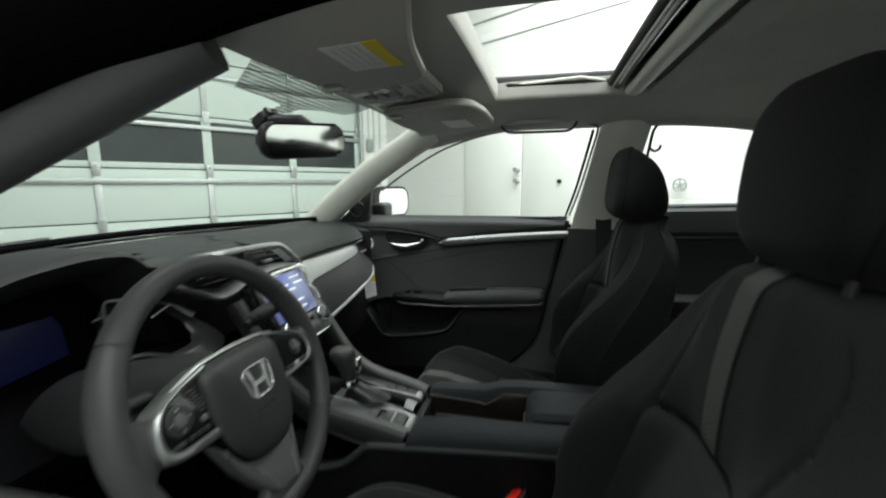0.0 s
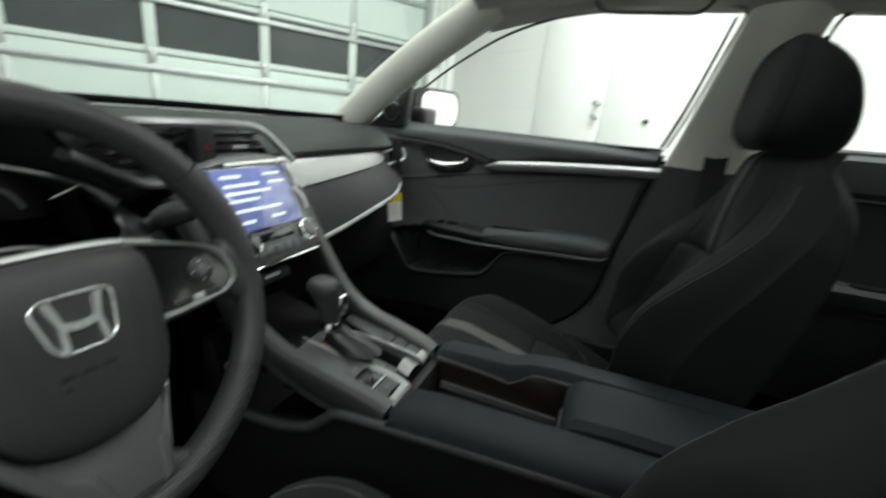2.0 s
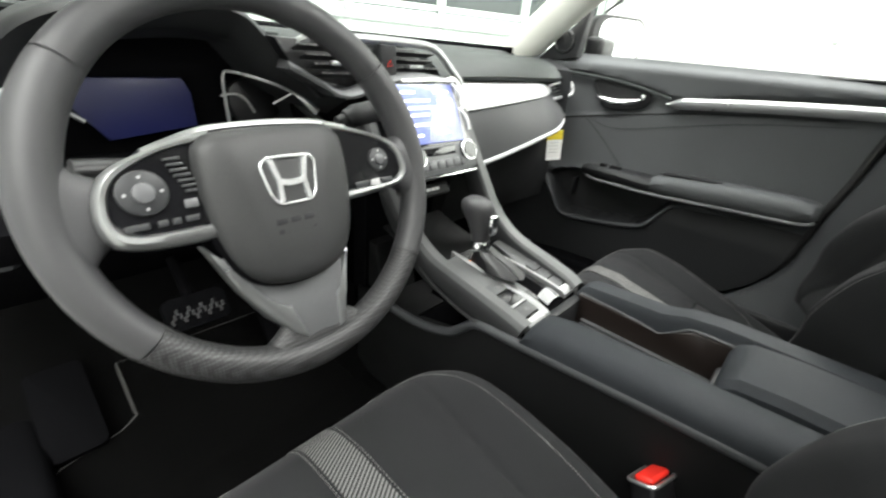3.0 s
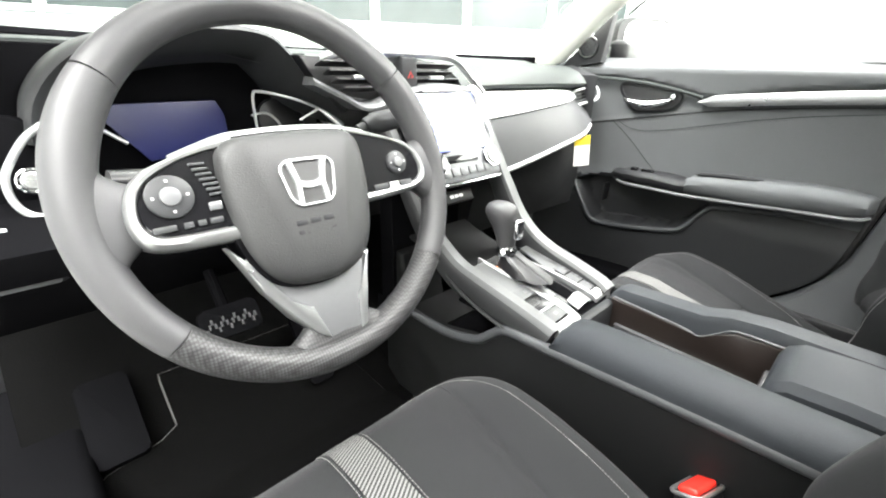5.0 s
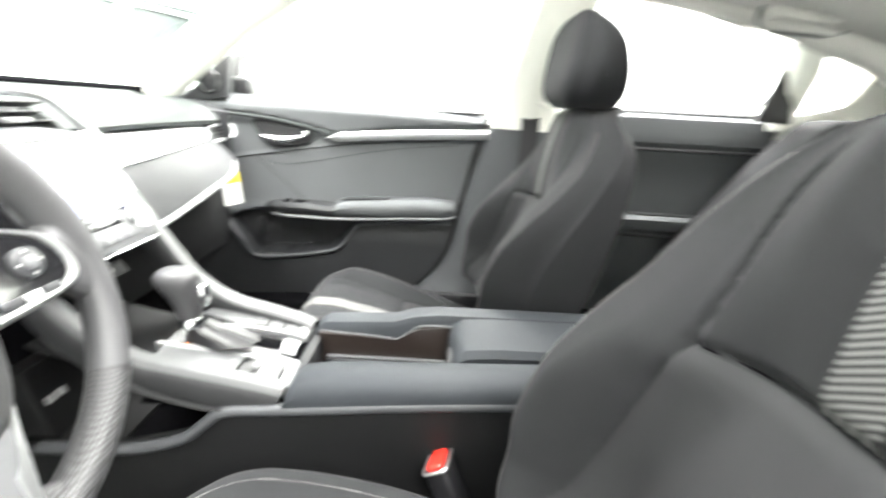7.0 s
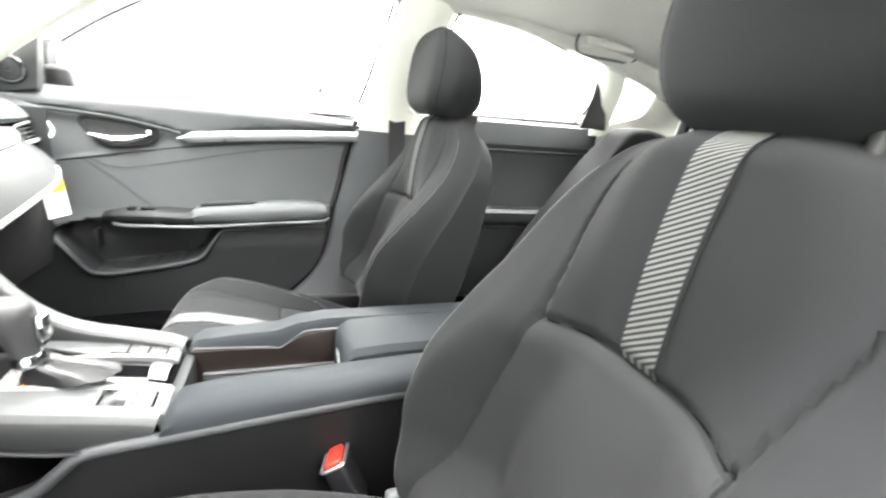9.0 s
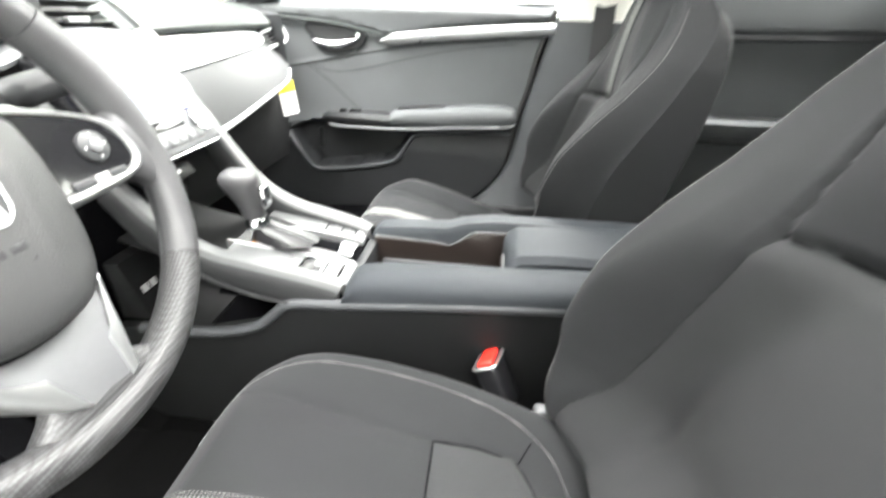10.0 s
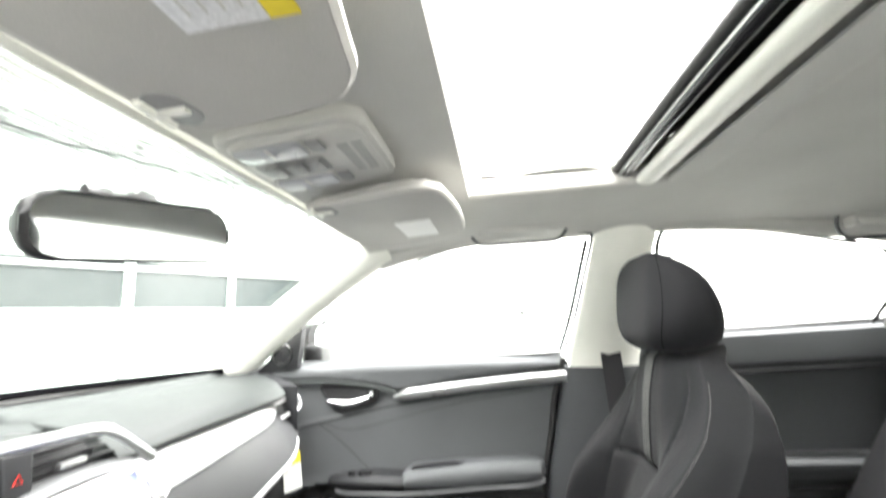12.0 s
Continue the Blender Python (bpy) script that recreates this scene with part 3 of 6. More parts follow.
band = plate([ws_pt(u, v) + Vector((0, -0.004, -0.004)) for u, v in ((0.235, 0.985), (0.262, 0.93), (0.285, 0.885), (0.36, 0.885), (0.42, 0.876), (0.415, 0.86), (0.40, 0.80), (0.435, 0.795), (0.455, 0.85), (0.475, 0.878), (0.52, 0.896), (0.57, 0.905), (0.615, 0.912), (0.645, 0.935), (0.67, 0.985))], 0.001, (0, -0.5, -0.86), 0)
part("shade_band", band, dotted(), ws, "grey dotted band round the mirror foot")
dots = [ws_pt(p.x, p.y) + Vector((0, -0.006, -0.006)) for p in curve([(0.285, 0.893, 0), (0.30, 0.896, 0), (0.338, 0.902, 0), (0.381, 0.917, 0), (0.45, 0.931, 0), (0.519, 0.955, 0)], 17)]
part("dot_row", merge(*[box((-0.0010, -0.0010, -0.0010), (0.0010, 0.0010, 0.0010), 0, m=Matrix.Translation(p)) for p in dots]), GREY, ws, "row of larger printed dots")
part("header_seal", tube([ws_pt(k / 20, 1.0) + Vector((0, -0.002, -0.012)) for k in range(21)], 0.011, 8), PILLAR, ws)
part("base_seal", tube([ws_pt(k / 20, 0.055) + Vector((0, -0.01, 0.0)) for k in range(21)], 0.0045, 8), SEAL, ws)
rs = thing("rear_screen", "clear rear window of the car", "rear window", kind="structure")
g = part("pane", sheet(lambda u, v: (lerp(-0.60, 0.64, u), lerp(-1.72, -1.34, v), lerp(1.0, 1.24, v)), 4, 4), WINDOW, rs)
g.visible_shadow = False
wiper = thing("wiper", "black windscreen wiper arm on the glass", "wiper")
part("arm", tube(curve([(-0.42, 1.13, 0.985), (-0.30, 1.155, 0.995), (-0.05, 1.165, 1.0)], 6), 0.007, 8), BLACK, wiper)

# ---- doors on the passenger side ----
POCKET = [(0.672, 0.655), (0.634, 0.596), (0.594, 0.545), (0.49, 0.548), (0.37, 0.570), (0.336, 0.592), (0.308, 0.632), (0.285, 0.655), (0.31, 0.672), (0.51, 0.672), (0.58, 0.690), (0.65, 0.675)]


def inside(y, z, poly):
    """How far inside the outline a point lies; below 0 outside."""
    hit, near = False, 9.0
    for (a, b), (c, d) in zip(poly, poly[1:] + poly[:1]):
        if (b > z) != (d > z) and y < (c - a) * (z - b) / (d - b) + a:
            hit = not hit
        t = max(0, min(1, ((y - a) * (c - a) + (z - b) * (d - b)) / ((c - a) ** 2 + (d - b) ** 2)))
        near = min(near, math.hypot(y - a - t * (c - a), z - b - t * (d - b)))
    return near if hit else -near


seam_z = table([(0.03, 0.928), (0.18, 0.915), (0.34, 0.895), (0.46, 0.874), (0.60, 0.848), (0.70, 0.828)])
lip_z = table([(-0.10, 0.975), (0.05, 0.962), (0.20, 0.948), (0.364, 0.922), (0.414, 0.932), (0.464, 0.942), (0.53, 0.952), (0.60, 0.958), (0.80, 0.968)])


def door_x(y, z, deep=1.0):
    """The inner face of the front door's panel."""
    x = 0.742
    x -= 0.045 * smooth(0.45, 0.80, y)
    x -= 0.018 * smooth(lip_z(y) - 0.004, lip_z(y) + 0.01, z) * (1 - smooth(0.985, 1.012, z))
    x += 0.012 * smooth(0.98, 1.015, z)
    x -= 0.006 * (1 - smooth(seam_z(y) - 0.003, seam_z(y) + 0.003, z))
    x -= 0.028 * (1 - smooth(0.60, 0.72, z))
    return x + deep * 0.06 * smooth(0.0, 0.010, inside(y, z, POCKET))


def door_edge(z):
    return table([(0.36, 0.22), (0.43, 0.155), (0.49, 0.078), (0.535, 0.037), (0.585, 0.012), (0.66, -0.003), (0.71, -0.010), (0.77, -0.027), (0.88, -0.046), (0.99, -0.078), (1.02, -0.095)])(z)


door = thing("front_door", "closed front passenger door with black grained panel", "car door")


def door_pt(u, v, z0, z1):
    z = lerp(z0, z1, v)
    y = lerp(door_edge(z), 0.80, u)
    return (door_x(y, z), y, z)


part("panel", sheet(lambda u, v: door_pt(u, v, 0.668, 1.013), 100, 48), DOOR_SOFT, door)
part("lower_panel", sheet(lambda u, v: door_pt(u, v, 0.40, 0.668), 100, 38), DASH_HARD, door)
part("panel_back", box((0.80, -0.1, 0.36), (0.83, 0.95, 0.99), 0.01), PAINT, door)
part("door_edge_seal", tube(curve([(0.735, door_edge(z) - 0.006, z) for z in (0.40, 0.45, 0.49, 0.52, 0.56, 0.60, 0.66, 0.72, 0.80, 0.9, 1.0)], 4), 0.0075, 8), SEAL, door)
sy = [(-0.09 + 0.472 * t / 36) for t in range(37)]
part("silver_strip", loft([[(0.738 - 0.018 * d - 0.010, y, z0 + h) for d, h in ((0.0, -1 * w), (0.75, -0.9 * w), (1.0, -0.1 * w), (0.95, 0.5 * w), (0.6, 0.95 * w), (0.0, 1 * w))]
                           for y, z0, w in [(y, lerp(0.952, 0.912, (y + 0.09) / 0.462) + 0.004 * math.sin(math.pi * (y + 0.09) / 0.46), 0.0142 * (1 - smooth(0.350, 0.382, y) * 0.95)) for y in sy]]), SILVER, door)
part("lip", tube(curve([(door_x(y, 0.98) - 0.001, y, lip_z(y) - 0.001) for y in (0.78, 0.70, 0.60, 0.53, 0.464, 0.414, 0.375)], 4), 0.0045, 8), DASH_SOFT, door)
bez = [(0.590, 0.936), (0.575, 0.946), (0.53, 0.942), (0.481, 0.934), (0.436, 0.928), (0.430, 0.910), (0.45, 0.889), (0.50, 0.879), (0.543, 0.879), (0.564, 0.898)]
bx = lambda y: 0.739 - 0.045 * smooth(0.45, 0.80, y)
part("handle_bezel", tube(curve([(bx(y) - 0.004, y, z) for y, z in bez], 4, closed=True), 0.0045, 8, closed=True), DASH_HARD, door)
part("handle_cup", plate([(bx(p.x) - 0.002, p.x, p.y) for p in curve([(y, z, 0) for y, z in bez], 3, closed=True)], 0.003, (-1, 0, 0), 0), BLACK, door)
part("handle", loft([[(bx(y) - 0.010 - 0.008 * math.sin(a) - 0.014 * math.sin(math.pi * t), y, z + w * math.cos(a)) for a in [2 * math.pi * j / 10 for j in range(10)]] for t, y, z, w in
                     [(k / 12, lerp(0.572, 0.452, k / 12), 0.905 - 0.012 * math.sin(math.pi * k / 12) + 0.004 * k / 12, 0.006 + 0.004 * math.sin(math.pi * k / 12)) for k in range(13)]]), CHROME, door)
part("lock_button", box((0.715, 0.438, 0.908), (0.728, 0.452, 0.926), 0.004), CHROME, door)
part("vinyl_seam", tube(curve([(door_x(y, seam_z(y) - 0.01) - 0.0005, y, seam_z(y) - 0.004) for y in (0.03, 0.1, 0.18, 0.26, 0.34, 0.46, 0.593, 0.66)], 4), 0.0022, 6), DASH_HARD, door)
FRONT_SEAM = [(0.602, 0.846), (0.575, 0.826), (0.545, 0.800), (0.518, 0.775), (0.488, 0.745), (0.462, 0.722)]
part("front_seam", tube(curve([(door_x(y, z) - 0.0006, y, z) for y, z in FRONT_SEAM], 4), 0.0012, 6), DASH_HARD, door)
DIP = curve([(0, y, z) for y, z in ((0.585, 0.846), (0.55, 0.828), (0.511, 0.823), (0.46, 0.830), (0.41, 0.841), (0.34, 0.857), (0.262, 0.875), (0.15, 0.896), (0.0, 0.915))], 16)
part("dip_seam", tube([(door_x(p.y, p.z) - 0.0004, p.y, p.z) for p in DIP[::4]], 0.0009, 6), DASH_HARD, door)
ROW = [Vector((door_x(p.y, p.z - 0.005) - 0.0008, p.y, p.z - 0.005)) for p in DIP]
part("stitching", merge(*[tube([ROW[k], ROW[k + 1]], 0.0005, 4) for k in range(0, len(ROW) - 2, 2)]), DECK, door)
# armrest: a switch shelf in front, the padded rest behind
arm = [(0.725, 0.575, 0.700, 0.020), (0.700, 0.562, 0.708, 0.026), (0.682, 0.54, 0.716, 0.032), (0.668, 0.50, 0.721, 0.036), (0.660, 0.43, 0.722, 0.036), (0.656, 0.36, 0.719, 0.034), (0.655, 0.345, 0.722, 0.036)]
part("switch_shelf", loft([[(0.745, y, z - h - 0.01), (x0 + 0.012, y, z - h), (x0 + 0.003, y, z - h * 0.75), (x0, y, z - h * 0.4), (x0 + 0.004, y, z - 0.006), (x0 + 0.014, y, z), (x0 + 0.04, y, z - 0.003), (0.755, y, z - 0.003)] for x0, y, z, h in arm]), DASH_HARD, door)
arm2 = [(0.656, 0.352, 0.722, 0.036), (0.654, 0.335, 0.734, 0.044), (0.652, 0.30, 0.740, 0.048), (0.650, 0.20, 0.747, 0.052), (0.650, 0.10, 0.754, 0.052), (0.653, 0.03, 0.754, 0.048), (0.665, 0.0, 0.750, 0.04), (0.70, -0.015, 0.742, 0.03)]
part("padded_rest", loft([[(0.76, y, z - h), (x0 + 0.014, y, z - h), (x0 + 0.004, y, z - h * 0.8), (x0, y, z - h * 0.45), (x0 + 0.004, y, z - 0.012), (x0 + 0.014, y, z - 0.002), (x0 + 0.03, y, z + 0.001), (x0 + 0.06, y, z), (0.76, y, z - 0.002)] for x0, y, z, h in arm2]), DOOR_SOFT, door)
part("pull_cup", plate([(0.672, 0.33, 0.7375), (0.668, 0.29, 0.742), (0.672, 0.20, 0.7475), (0.690, 0.188, 0.7475), (0.698, 0.25, 0.745), (0.692, 0.32, 0.739)], 0.003, (0, 0, 1), 0), BLACK, door)
part("rest_edge", tube(curve([(0.682, 0.535, 0.683), (0.666, 0.50, 0.681), (0.658, 0.43, 0.683), (0.653, 0.355, 0.684), (0.652, 0.25, 0.690), (0.652, 0.14, 0.699), (0.655, 0.02, 0.706), (0.69, -0.01, 0.708)], 5), 0.0042, 8), GREY, door, "thin grey edge under the armrest")
for y in (0.492, 0.462, 0.448):
    part("window_switch", box((0.676, y - 0.010, 0.7195), (0.692, y + 0.008, 0.7285), 0.002), PIANO, door)
lp = [(0.660, 0.680), (0.676, 0.658), (0.634, 0.594), (0.592, 0.540), (0.49, 0.543), (0.37, 0.566), (0.334, 0.588), (0.306, 0.629), (0.276, 0.656), (0.178, 0.668), (0.10, 0.676), (0.03, 0.684)]
# rim paler than the panel round it: the light it catches is painted
part("pocket_rim", tube(curve([(door_x(y, z, 0) - 0.002, y, z) for y, z in lp], 5), 0.0072, 10), LEDGE, door)
part("pocket_rib", tube(curve([(0.676, 0.690, 0.612), (0.684, 0.66, 0.565), (0.694, 0.625, 0.515)], 5), 0.004, 8), GREY, door)
part("pocket_divider", box((0.715, 0.585, 0.60), (0.752, 0.592, 0.655), 0.002), DASH_HARD, door)
# corner piece with the small loudspeaker
part("corner_cover", prism([(0.79, 0.973), (0.70, 1.055), (0.632, 1.122), (0.640, 1.06), (0.648, 1.0)], "x", 0.684, 0.712, 0.004), DASH_HARD, door)
tw = Matrix.Translation((0.683, 0.692, 1.038)) @ pose(0, 0, 0, 0, -90, 0)
part("tweeter_ring", tube([tw @ Vector((0.027 * math.cos(a), 0.027 * math.sin(a), 0)) for a in [2 * math.pi * k / 28 for k in range(28)]], 0.005, 8, closed=True), PIANO, door)
part("tweeter_grille", tube([tw @ Vector((0, 0, -0.004)), tw @ Vector((0, 0, 0.003)), tw @ Vector((0, 0, 0.006))], [0.024, 0.022, 0.012], 20), DASH_HARD, door)
for a in range(3):
    part("grille_ring", tube([tw @ Vector(((0.006 + 0.006 * a) * math.cos(b), (0.006 + 0.006 * a) * math.sin(b), 0.006 - 0.0014 * a)) for b in [2 * math.pi * k / 20 for k in range(20)]], 0.0012, 6, closed=True), BLACK, door)

rdoor = thing("rear_door", "closed rear passenger door with black panel", "car door")


def rdoor_x(y, z):
    x = 0.738 - 0.018 * smooth(0.945, 0.965, z) * (1 - smooth(1.03, 1.055, z)) + 0.01 * smooth(1.03, 1.055, z)
    return x - 0.02 * (1 - smooth(0.60, 0.72, z))


part("panel", sheet(lambda u, v: (rdoor_x(0, lerp(0.36, 1.055, v)), lerp(-0.97, -0.27, u), lerp(0.36, 1.055 + 0.02 * (1 - u), v)), 14, 60), DOOR_SOFT, rdoor)
part("panel_back", box((0.80, -0.97, 0.36), (0.83, -0.27, 1.02), 0.01), PAINT, rdoor)
part("armrest", loft([[(0.75, y, z - 0.045), (x0 + 0.01, y, z - 0.045), (x0, y, z - 0.03), (x0, y, z - 0.01), (x0 + 0.012, y, z), (0.75, y, z)] for x0, y, z in ((0.69, -0.38, 0.74), (0.672, -0.42, 0.752), (0.668, -0.6, 0.755), (0.668, -0.84, 0.757), (0.70, -0.88, 0.75))]), DOOR_SOFT, rdoor)
part("panel_line", tube([(0.722, -0.34, 0.945), (0.722, -0.60, 0.951), (0.722, -0.93, 0.958)], 0.005, 8), BLACK, rdoor)
part("rest_edge", tube([(0.682, -0.40, 0.69), (0.672, -0.6, 0.695), (0.68, -0.85, 0.70)], 0.005, 8), DASH_HARD, rdoor)
part("pull_cup", plate([(0.685, -0.55, 0.7555), (0.685, -0.75, 0.7575), (0.712, -0.75, 0.7575), (0.712, -0.55, 0.7555)], 0.003, (0, 0, 1), 0), BLACK, rdoor)

# ---- seats ----
BACK0, BACK1 = Vector((0, -0.125, 0.555)), Vector((0, -0.211, 1.068))
BDIR = (BACK1 - BACK0).normalized()
BNRM = Vector((0, BDIR.z, -BDIR.y)).normalized()
BLEN = (BACK1 - BACK0).length

BACK_W = table([(0, 0.200), (0.25, 0.222), (0.55, 0.236), (0.72, 0.232), (0.80, 0.216), (0.86, 0.192), (0.91, 0.160), (0.95, 0.124), (0.98, 0.094), (1.0, 0.070)])
BACK_B = table([(0, 0.080), (0.12, 0.102), (0.24, 0.114), (0.36, 0.104), (0.50, 0.068), (0.62, 0.028), (0.75, -0.006), (0.90, -0.026), (1.0, -0.030)])


def insert_top(a):
    return INSERT - 0.026 * min(a / 0.52, 1) ** 2


RISE = table([(0, 0.84), (0.07, 0.80), (0.15, 0.762), (0.33, 0.672), (0.47, 0.58), (0.535, 0.524), (0.56, 0.520), (0.62, 0.534), (0.75, 0.60), (0.90, 0.695), (1.0, 0.74)])      # where the bolster's flank rises
SEAM_OUT = table([(0, 0.78), (0.07, 0.735), (0.15, 0.672), (0.27, 0.590), (0.35, 0.545), (0.45, 0.492), (0.535, 0.458), (0.56, 0.455), (0.62, 0.472), (0.77, 0.54), (0.90, 0.62), (1.0, 0.68)])


def bolster_seam(s):
    """How far out, as a share of the half width, the seam between middle and bolster runs."""
    return SEAM_OUT(s)


def back_front(t, s, lift=0.0):
    """A point of the backrest's front: t across from -1 to 1, s up from 0 to 1."""
    w, b = BACK_W(s), BACK_B(s)
    a = abs(t)
    q = bolster_seam(s)
    n = b * smooth(RISE(s) - 0.34, RISE(s) + 0.14, a) - (0.045 - 0.025 * smooth(0.86, 1.0, s) + 0.45 * max(b, 0)) * smooth(0.82, 1.0, a) ** 2
    n += 0.016 * math.sin(math.pi * min(s / INSERT, 1)) ** 0.7 * (1 - smooth(0.30, 0.55, a)) if s < INSERT else 0
    n += 0.010 * math.sin(math.pi * min(max((s - INSERT) / (1 - INSERT), 0), 1)) * (1 - smooth(0.3, 0.6, a))
    n -= 0.007 * math.exp(-((s - insert_top(a) - 0.006) / 0.008) ** 2) * (1 - smooth(0.44, 0.48, a))
    n -= 0.006 * math.exp(-((a - q) / 0.013) ** 2) * (1 - smooth(0.84, 0.92, s))
    n -= 0.0022 * math.exp(-((a - 0.895) / 0.010) ** 2) * (1 - smooth(0.86, 0.92, s))
    n -= 0.040 * smooth(0.90, 1.0, s) ** 2
    n += 0.060 * (1 - smooth(0.0, 0.20, s)) * (1 - 0.6 * smooth(0.55, 0.95, a))
    return BACK0 + BDIR * (BLEN * s) + BNRM * (n + lift) + Vector((w * t, 0, 0))


def back_ring(s):
    front = [back_front(-1 + 2 * k / 120, s) for k in range(121)]
    base = BACK0 + BDIR * (BLEN * s)
    top = smooth(0.80, 1.0, s)
    depth = 0.114 + 0.013 * math.sin(math.pi * s) 
    w = BACK_W(s)
    rear = [base - BDIR * (0.020 * top + 0.012 * smooth(0.90, 1.0, s)) + BNRM * (-depth + 0.034 * abs(t) ** 5) + Vector((w * t * (1 - 0.10 * top), 0, 0)) for t in (1.0, 0.985, 0.95, 0.88, 0.75, 0.4, 0, -0.4, -0.75, -0.88, -0.95, -0.985, -1.0)]
    return front + rear


CUSH_W = table([(-0.12, 0.165), (0.0, 0.196), (0.05, 0.207), (0.12, 0.218), (0.20, 0.224), (0.26, 0.219), (0.30, 0.204), (0.328, 0.178), (0.345, 0.140), (0.354, 0.095)])


# the driver's cushion stands level; the passenger's is set lower, further forward and tipped back
CUSH_LEVEL = table([(-0.12, 0.515), (0.0, 0.545), (0.10, 0.562), (0.20, 0.572), (0.26, 0.575), (0.305, 0.569), (0.335, 0.548), (0.356, 0.512)])
CUSH_TIPPED = table([(-0.12, 0.440), (-0.04, 0.464), (0.093, 0.500), (0.161, 0.520), (0.221, 0.533), (0.263, 0.542), (0.308, 0.542), (0.335, 0.526), (0.356, 0.496)])


CUSH_SEAM = table([(-0.12, 0.112), (0.0, 0.113), (0.05, 0.120), (0.10, 0.119), (0.17, 0.126), (0.24, 0.135), (0.30, 0.146), (0.335, 0.150)])


def insert_rear(x):
    return -0.022 + 0.030 * min(abs(x) / 0.116, 1) ** 4


def cush_insert(u, v):
    """The short panel let into the rear of the cushion, a little plump."""
    x = lerp(-0.1165, 0.1165, u)
    y = lerp(insert_rear(x), 0.0945, v)
    near = min(0.1165 - abs(x), 0.0945 - y, y - insert_rear(x))
    return cush_x(x, y, 0.0008 + 0.0034 * smooth(0, 0.016, near))


def cush_z(t, y):
    """The cushion's top, t across from -1 to 1."""
    a = abs(t)
    z = CUSH_Z(y) + 0.028 * smooth(0.48, 0.84, a) * smooth(0.34, 0.22, y) - 0.055 * smooth(0.86, 1.0, a) ** 1.6
    q = CUSH_SEAM(y) / CUSH_W(y)
    z -= 0.003 * math.exp(-((a - q) / 0.018) ** 2) * smooth(-0.01, 0.01, y) * (1 - smooth(0.26, 0.32, y))
    z -= 0.003 * math.exp(-((y - 0.097) / 0.005) ** 2) * (1 - smooth(0.48, 0.54, a))
    return z


def cush_pt(t, y, lift=0.0):
    return Vector((t * CUSH_W(y), y + CUSH_Y + CUSH_FRONT * smooth(0.10, 0.34, y), cush_z(t, y) + lift))


def cush_x(x, y, lift=0.0):
    return cush_pt(x / CUSH_W(y), y, lift)


def striped():
    m = material("pale and black twill band", (0.03, 0.03, 0.03), 0.8, spec=0.25)
    nt = m.node_tree
    b = nt.nodes["Principled BSDF"]
    tc = nt.nodes.new("ShaderNodeTexCoord")
    dot = nt.nodes.new("ShaderNodeVectorMath")
    dot.operation = "DOT_PRODUCT"
    dot.inputs[1].default_value = (0.55, -0.9, 0.75)
    nt.links.new(tc.outputs["Object"], dot.inputs[0])
    mul = nt.nodes.new("ShaderNodeMath")
    mul.operation, mul.inputs[1].default_value = "MULTIPLY", 215
    nt.links.new(dot.outputs["Value"], mul.inputs[0])
    fr = nt.nodes.new("ShaderNodeMath")
    fr.operation = "FRACT"
    nt.links.new(mul.outputs[0], fr.inputs[0])
    rp = nt.nodes.new("ShaderNodeValToRGB")
    e = rp.color_ramp.elements
    e[0].position, e[0].color = 0.44, (0.022, 0.022, 0.022, 1)
    e[1].position, e[1].color = 0.56, (0.132, 0.132, 0.129, 1)
    nt.links.new(fr.outputs[0], rp.inputs[0])
    nt.links.new(rp.outputs[0], b.inputs["Base Color"])
    return m


TWILL = striped()


def stitches(parent, fn, n, r=0.0005):
    """A row of single stitches along fn(t)."""
    bms = bmesh.new()
    for k in range(n):
        a, b = Vector(fn(k / n)), Vector(fn((k + 0.62) / n))
        d = (b - a).normalized()
        s = d.orthogonal().normalized() * r
        t = d.cross(s)
        q = [bms.verts.new(p) for p in (a + s, a + t, a - s, a - t, b + s, b + t, b - s, b - t)]
        for i in range(4):
            bms.faces.new((q[i], q[(i + 1) % 4], q[4 + (i + 1) % 4], q[4 + i]))
    return part("stitching", bms, STITCH, parent)


def insert_pt(t, v):
    s = lerp(0.02, INSERT, v)
    for _ in range(3):
        a = abs(t) * (bolster_seam(s) - 0.012)
        s = lerp(0.02, insert_top(a), v)
    return back_front(math.copysign(a, t), s, 0.0022)


def head_pt(s, ang):
    """A point of the head restraint: s up, ang round it from the seat's side over the front."""
    e = max(1 - abs(2 * s - 1) ** 4.5, 0.0) ** (1 / 2.6)
    front, rear = -0.168 - 0.022 * s, -0.318 + 0.045 * s
    c = (2 * s - 1) * (1 if s > 0.5 else 0.93)
    g = max(1 - abs(c) ** 2.7, 0.0) ** 0.42
    w, d = HEAD_W * (0.90 + 0.10 * smooth(0, 0.5, s)) * (0.22 + 0.78 * g), (front - rear) / 2 * (0.25 + 0.75 * max(e, g))
    cx, sy = math.cos(ang), math.sin(ang)
    px, py = math.copysign(abs(cx) ** 0.55, cx), math.copysign(abs(sy) ** 0.62, sy)
    if py > 0:
        py *= 1 - 0.35 * smooth(0.62, 1.0, abs(px)) ** 1.2
    return Vector((w * px, (front + rear) / 2 + d * py + HEAD_BACK, lerp(1.032, 1.218, s) + HEAD_UP - 0.034 * ((1 - py) / 2) ** 1.4 * smooth(0.25, 1.0, s)))


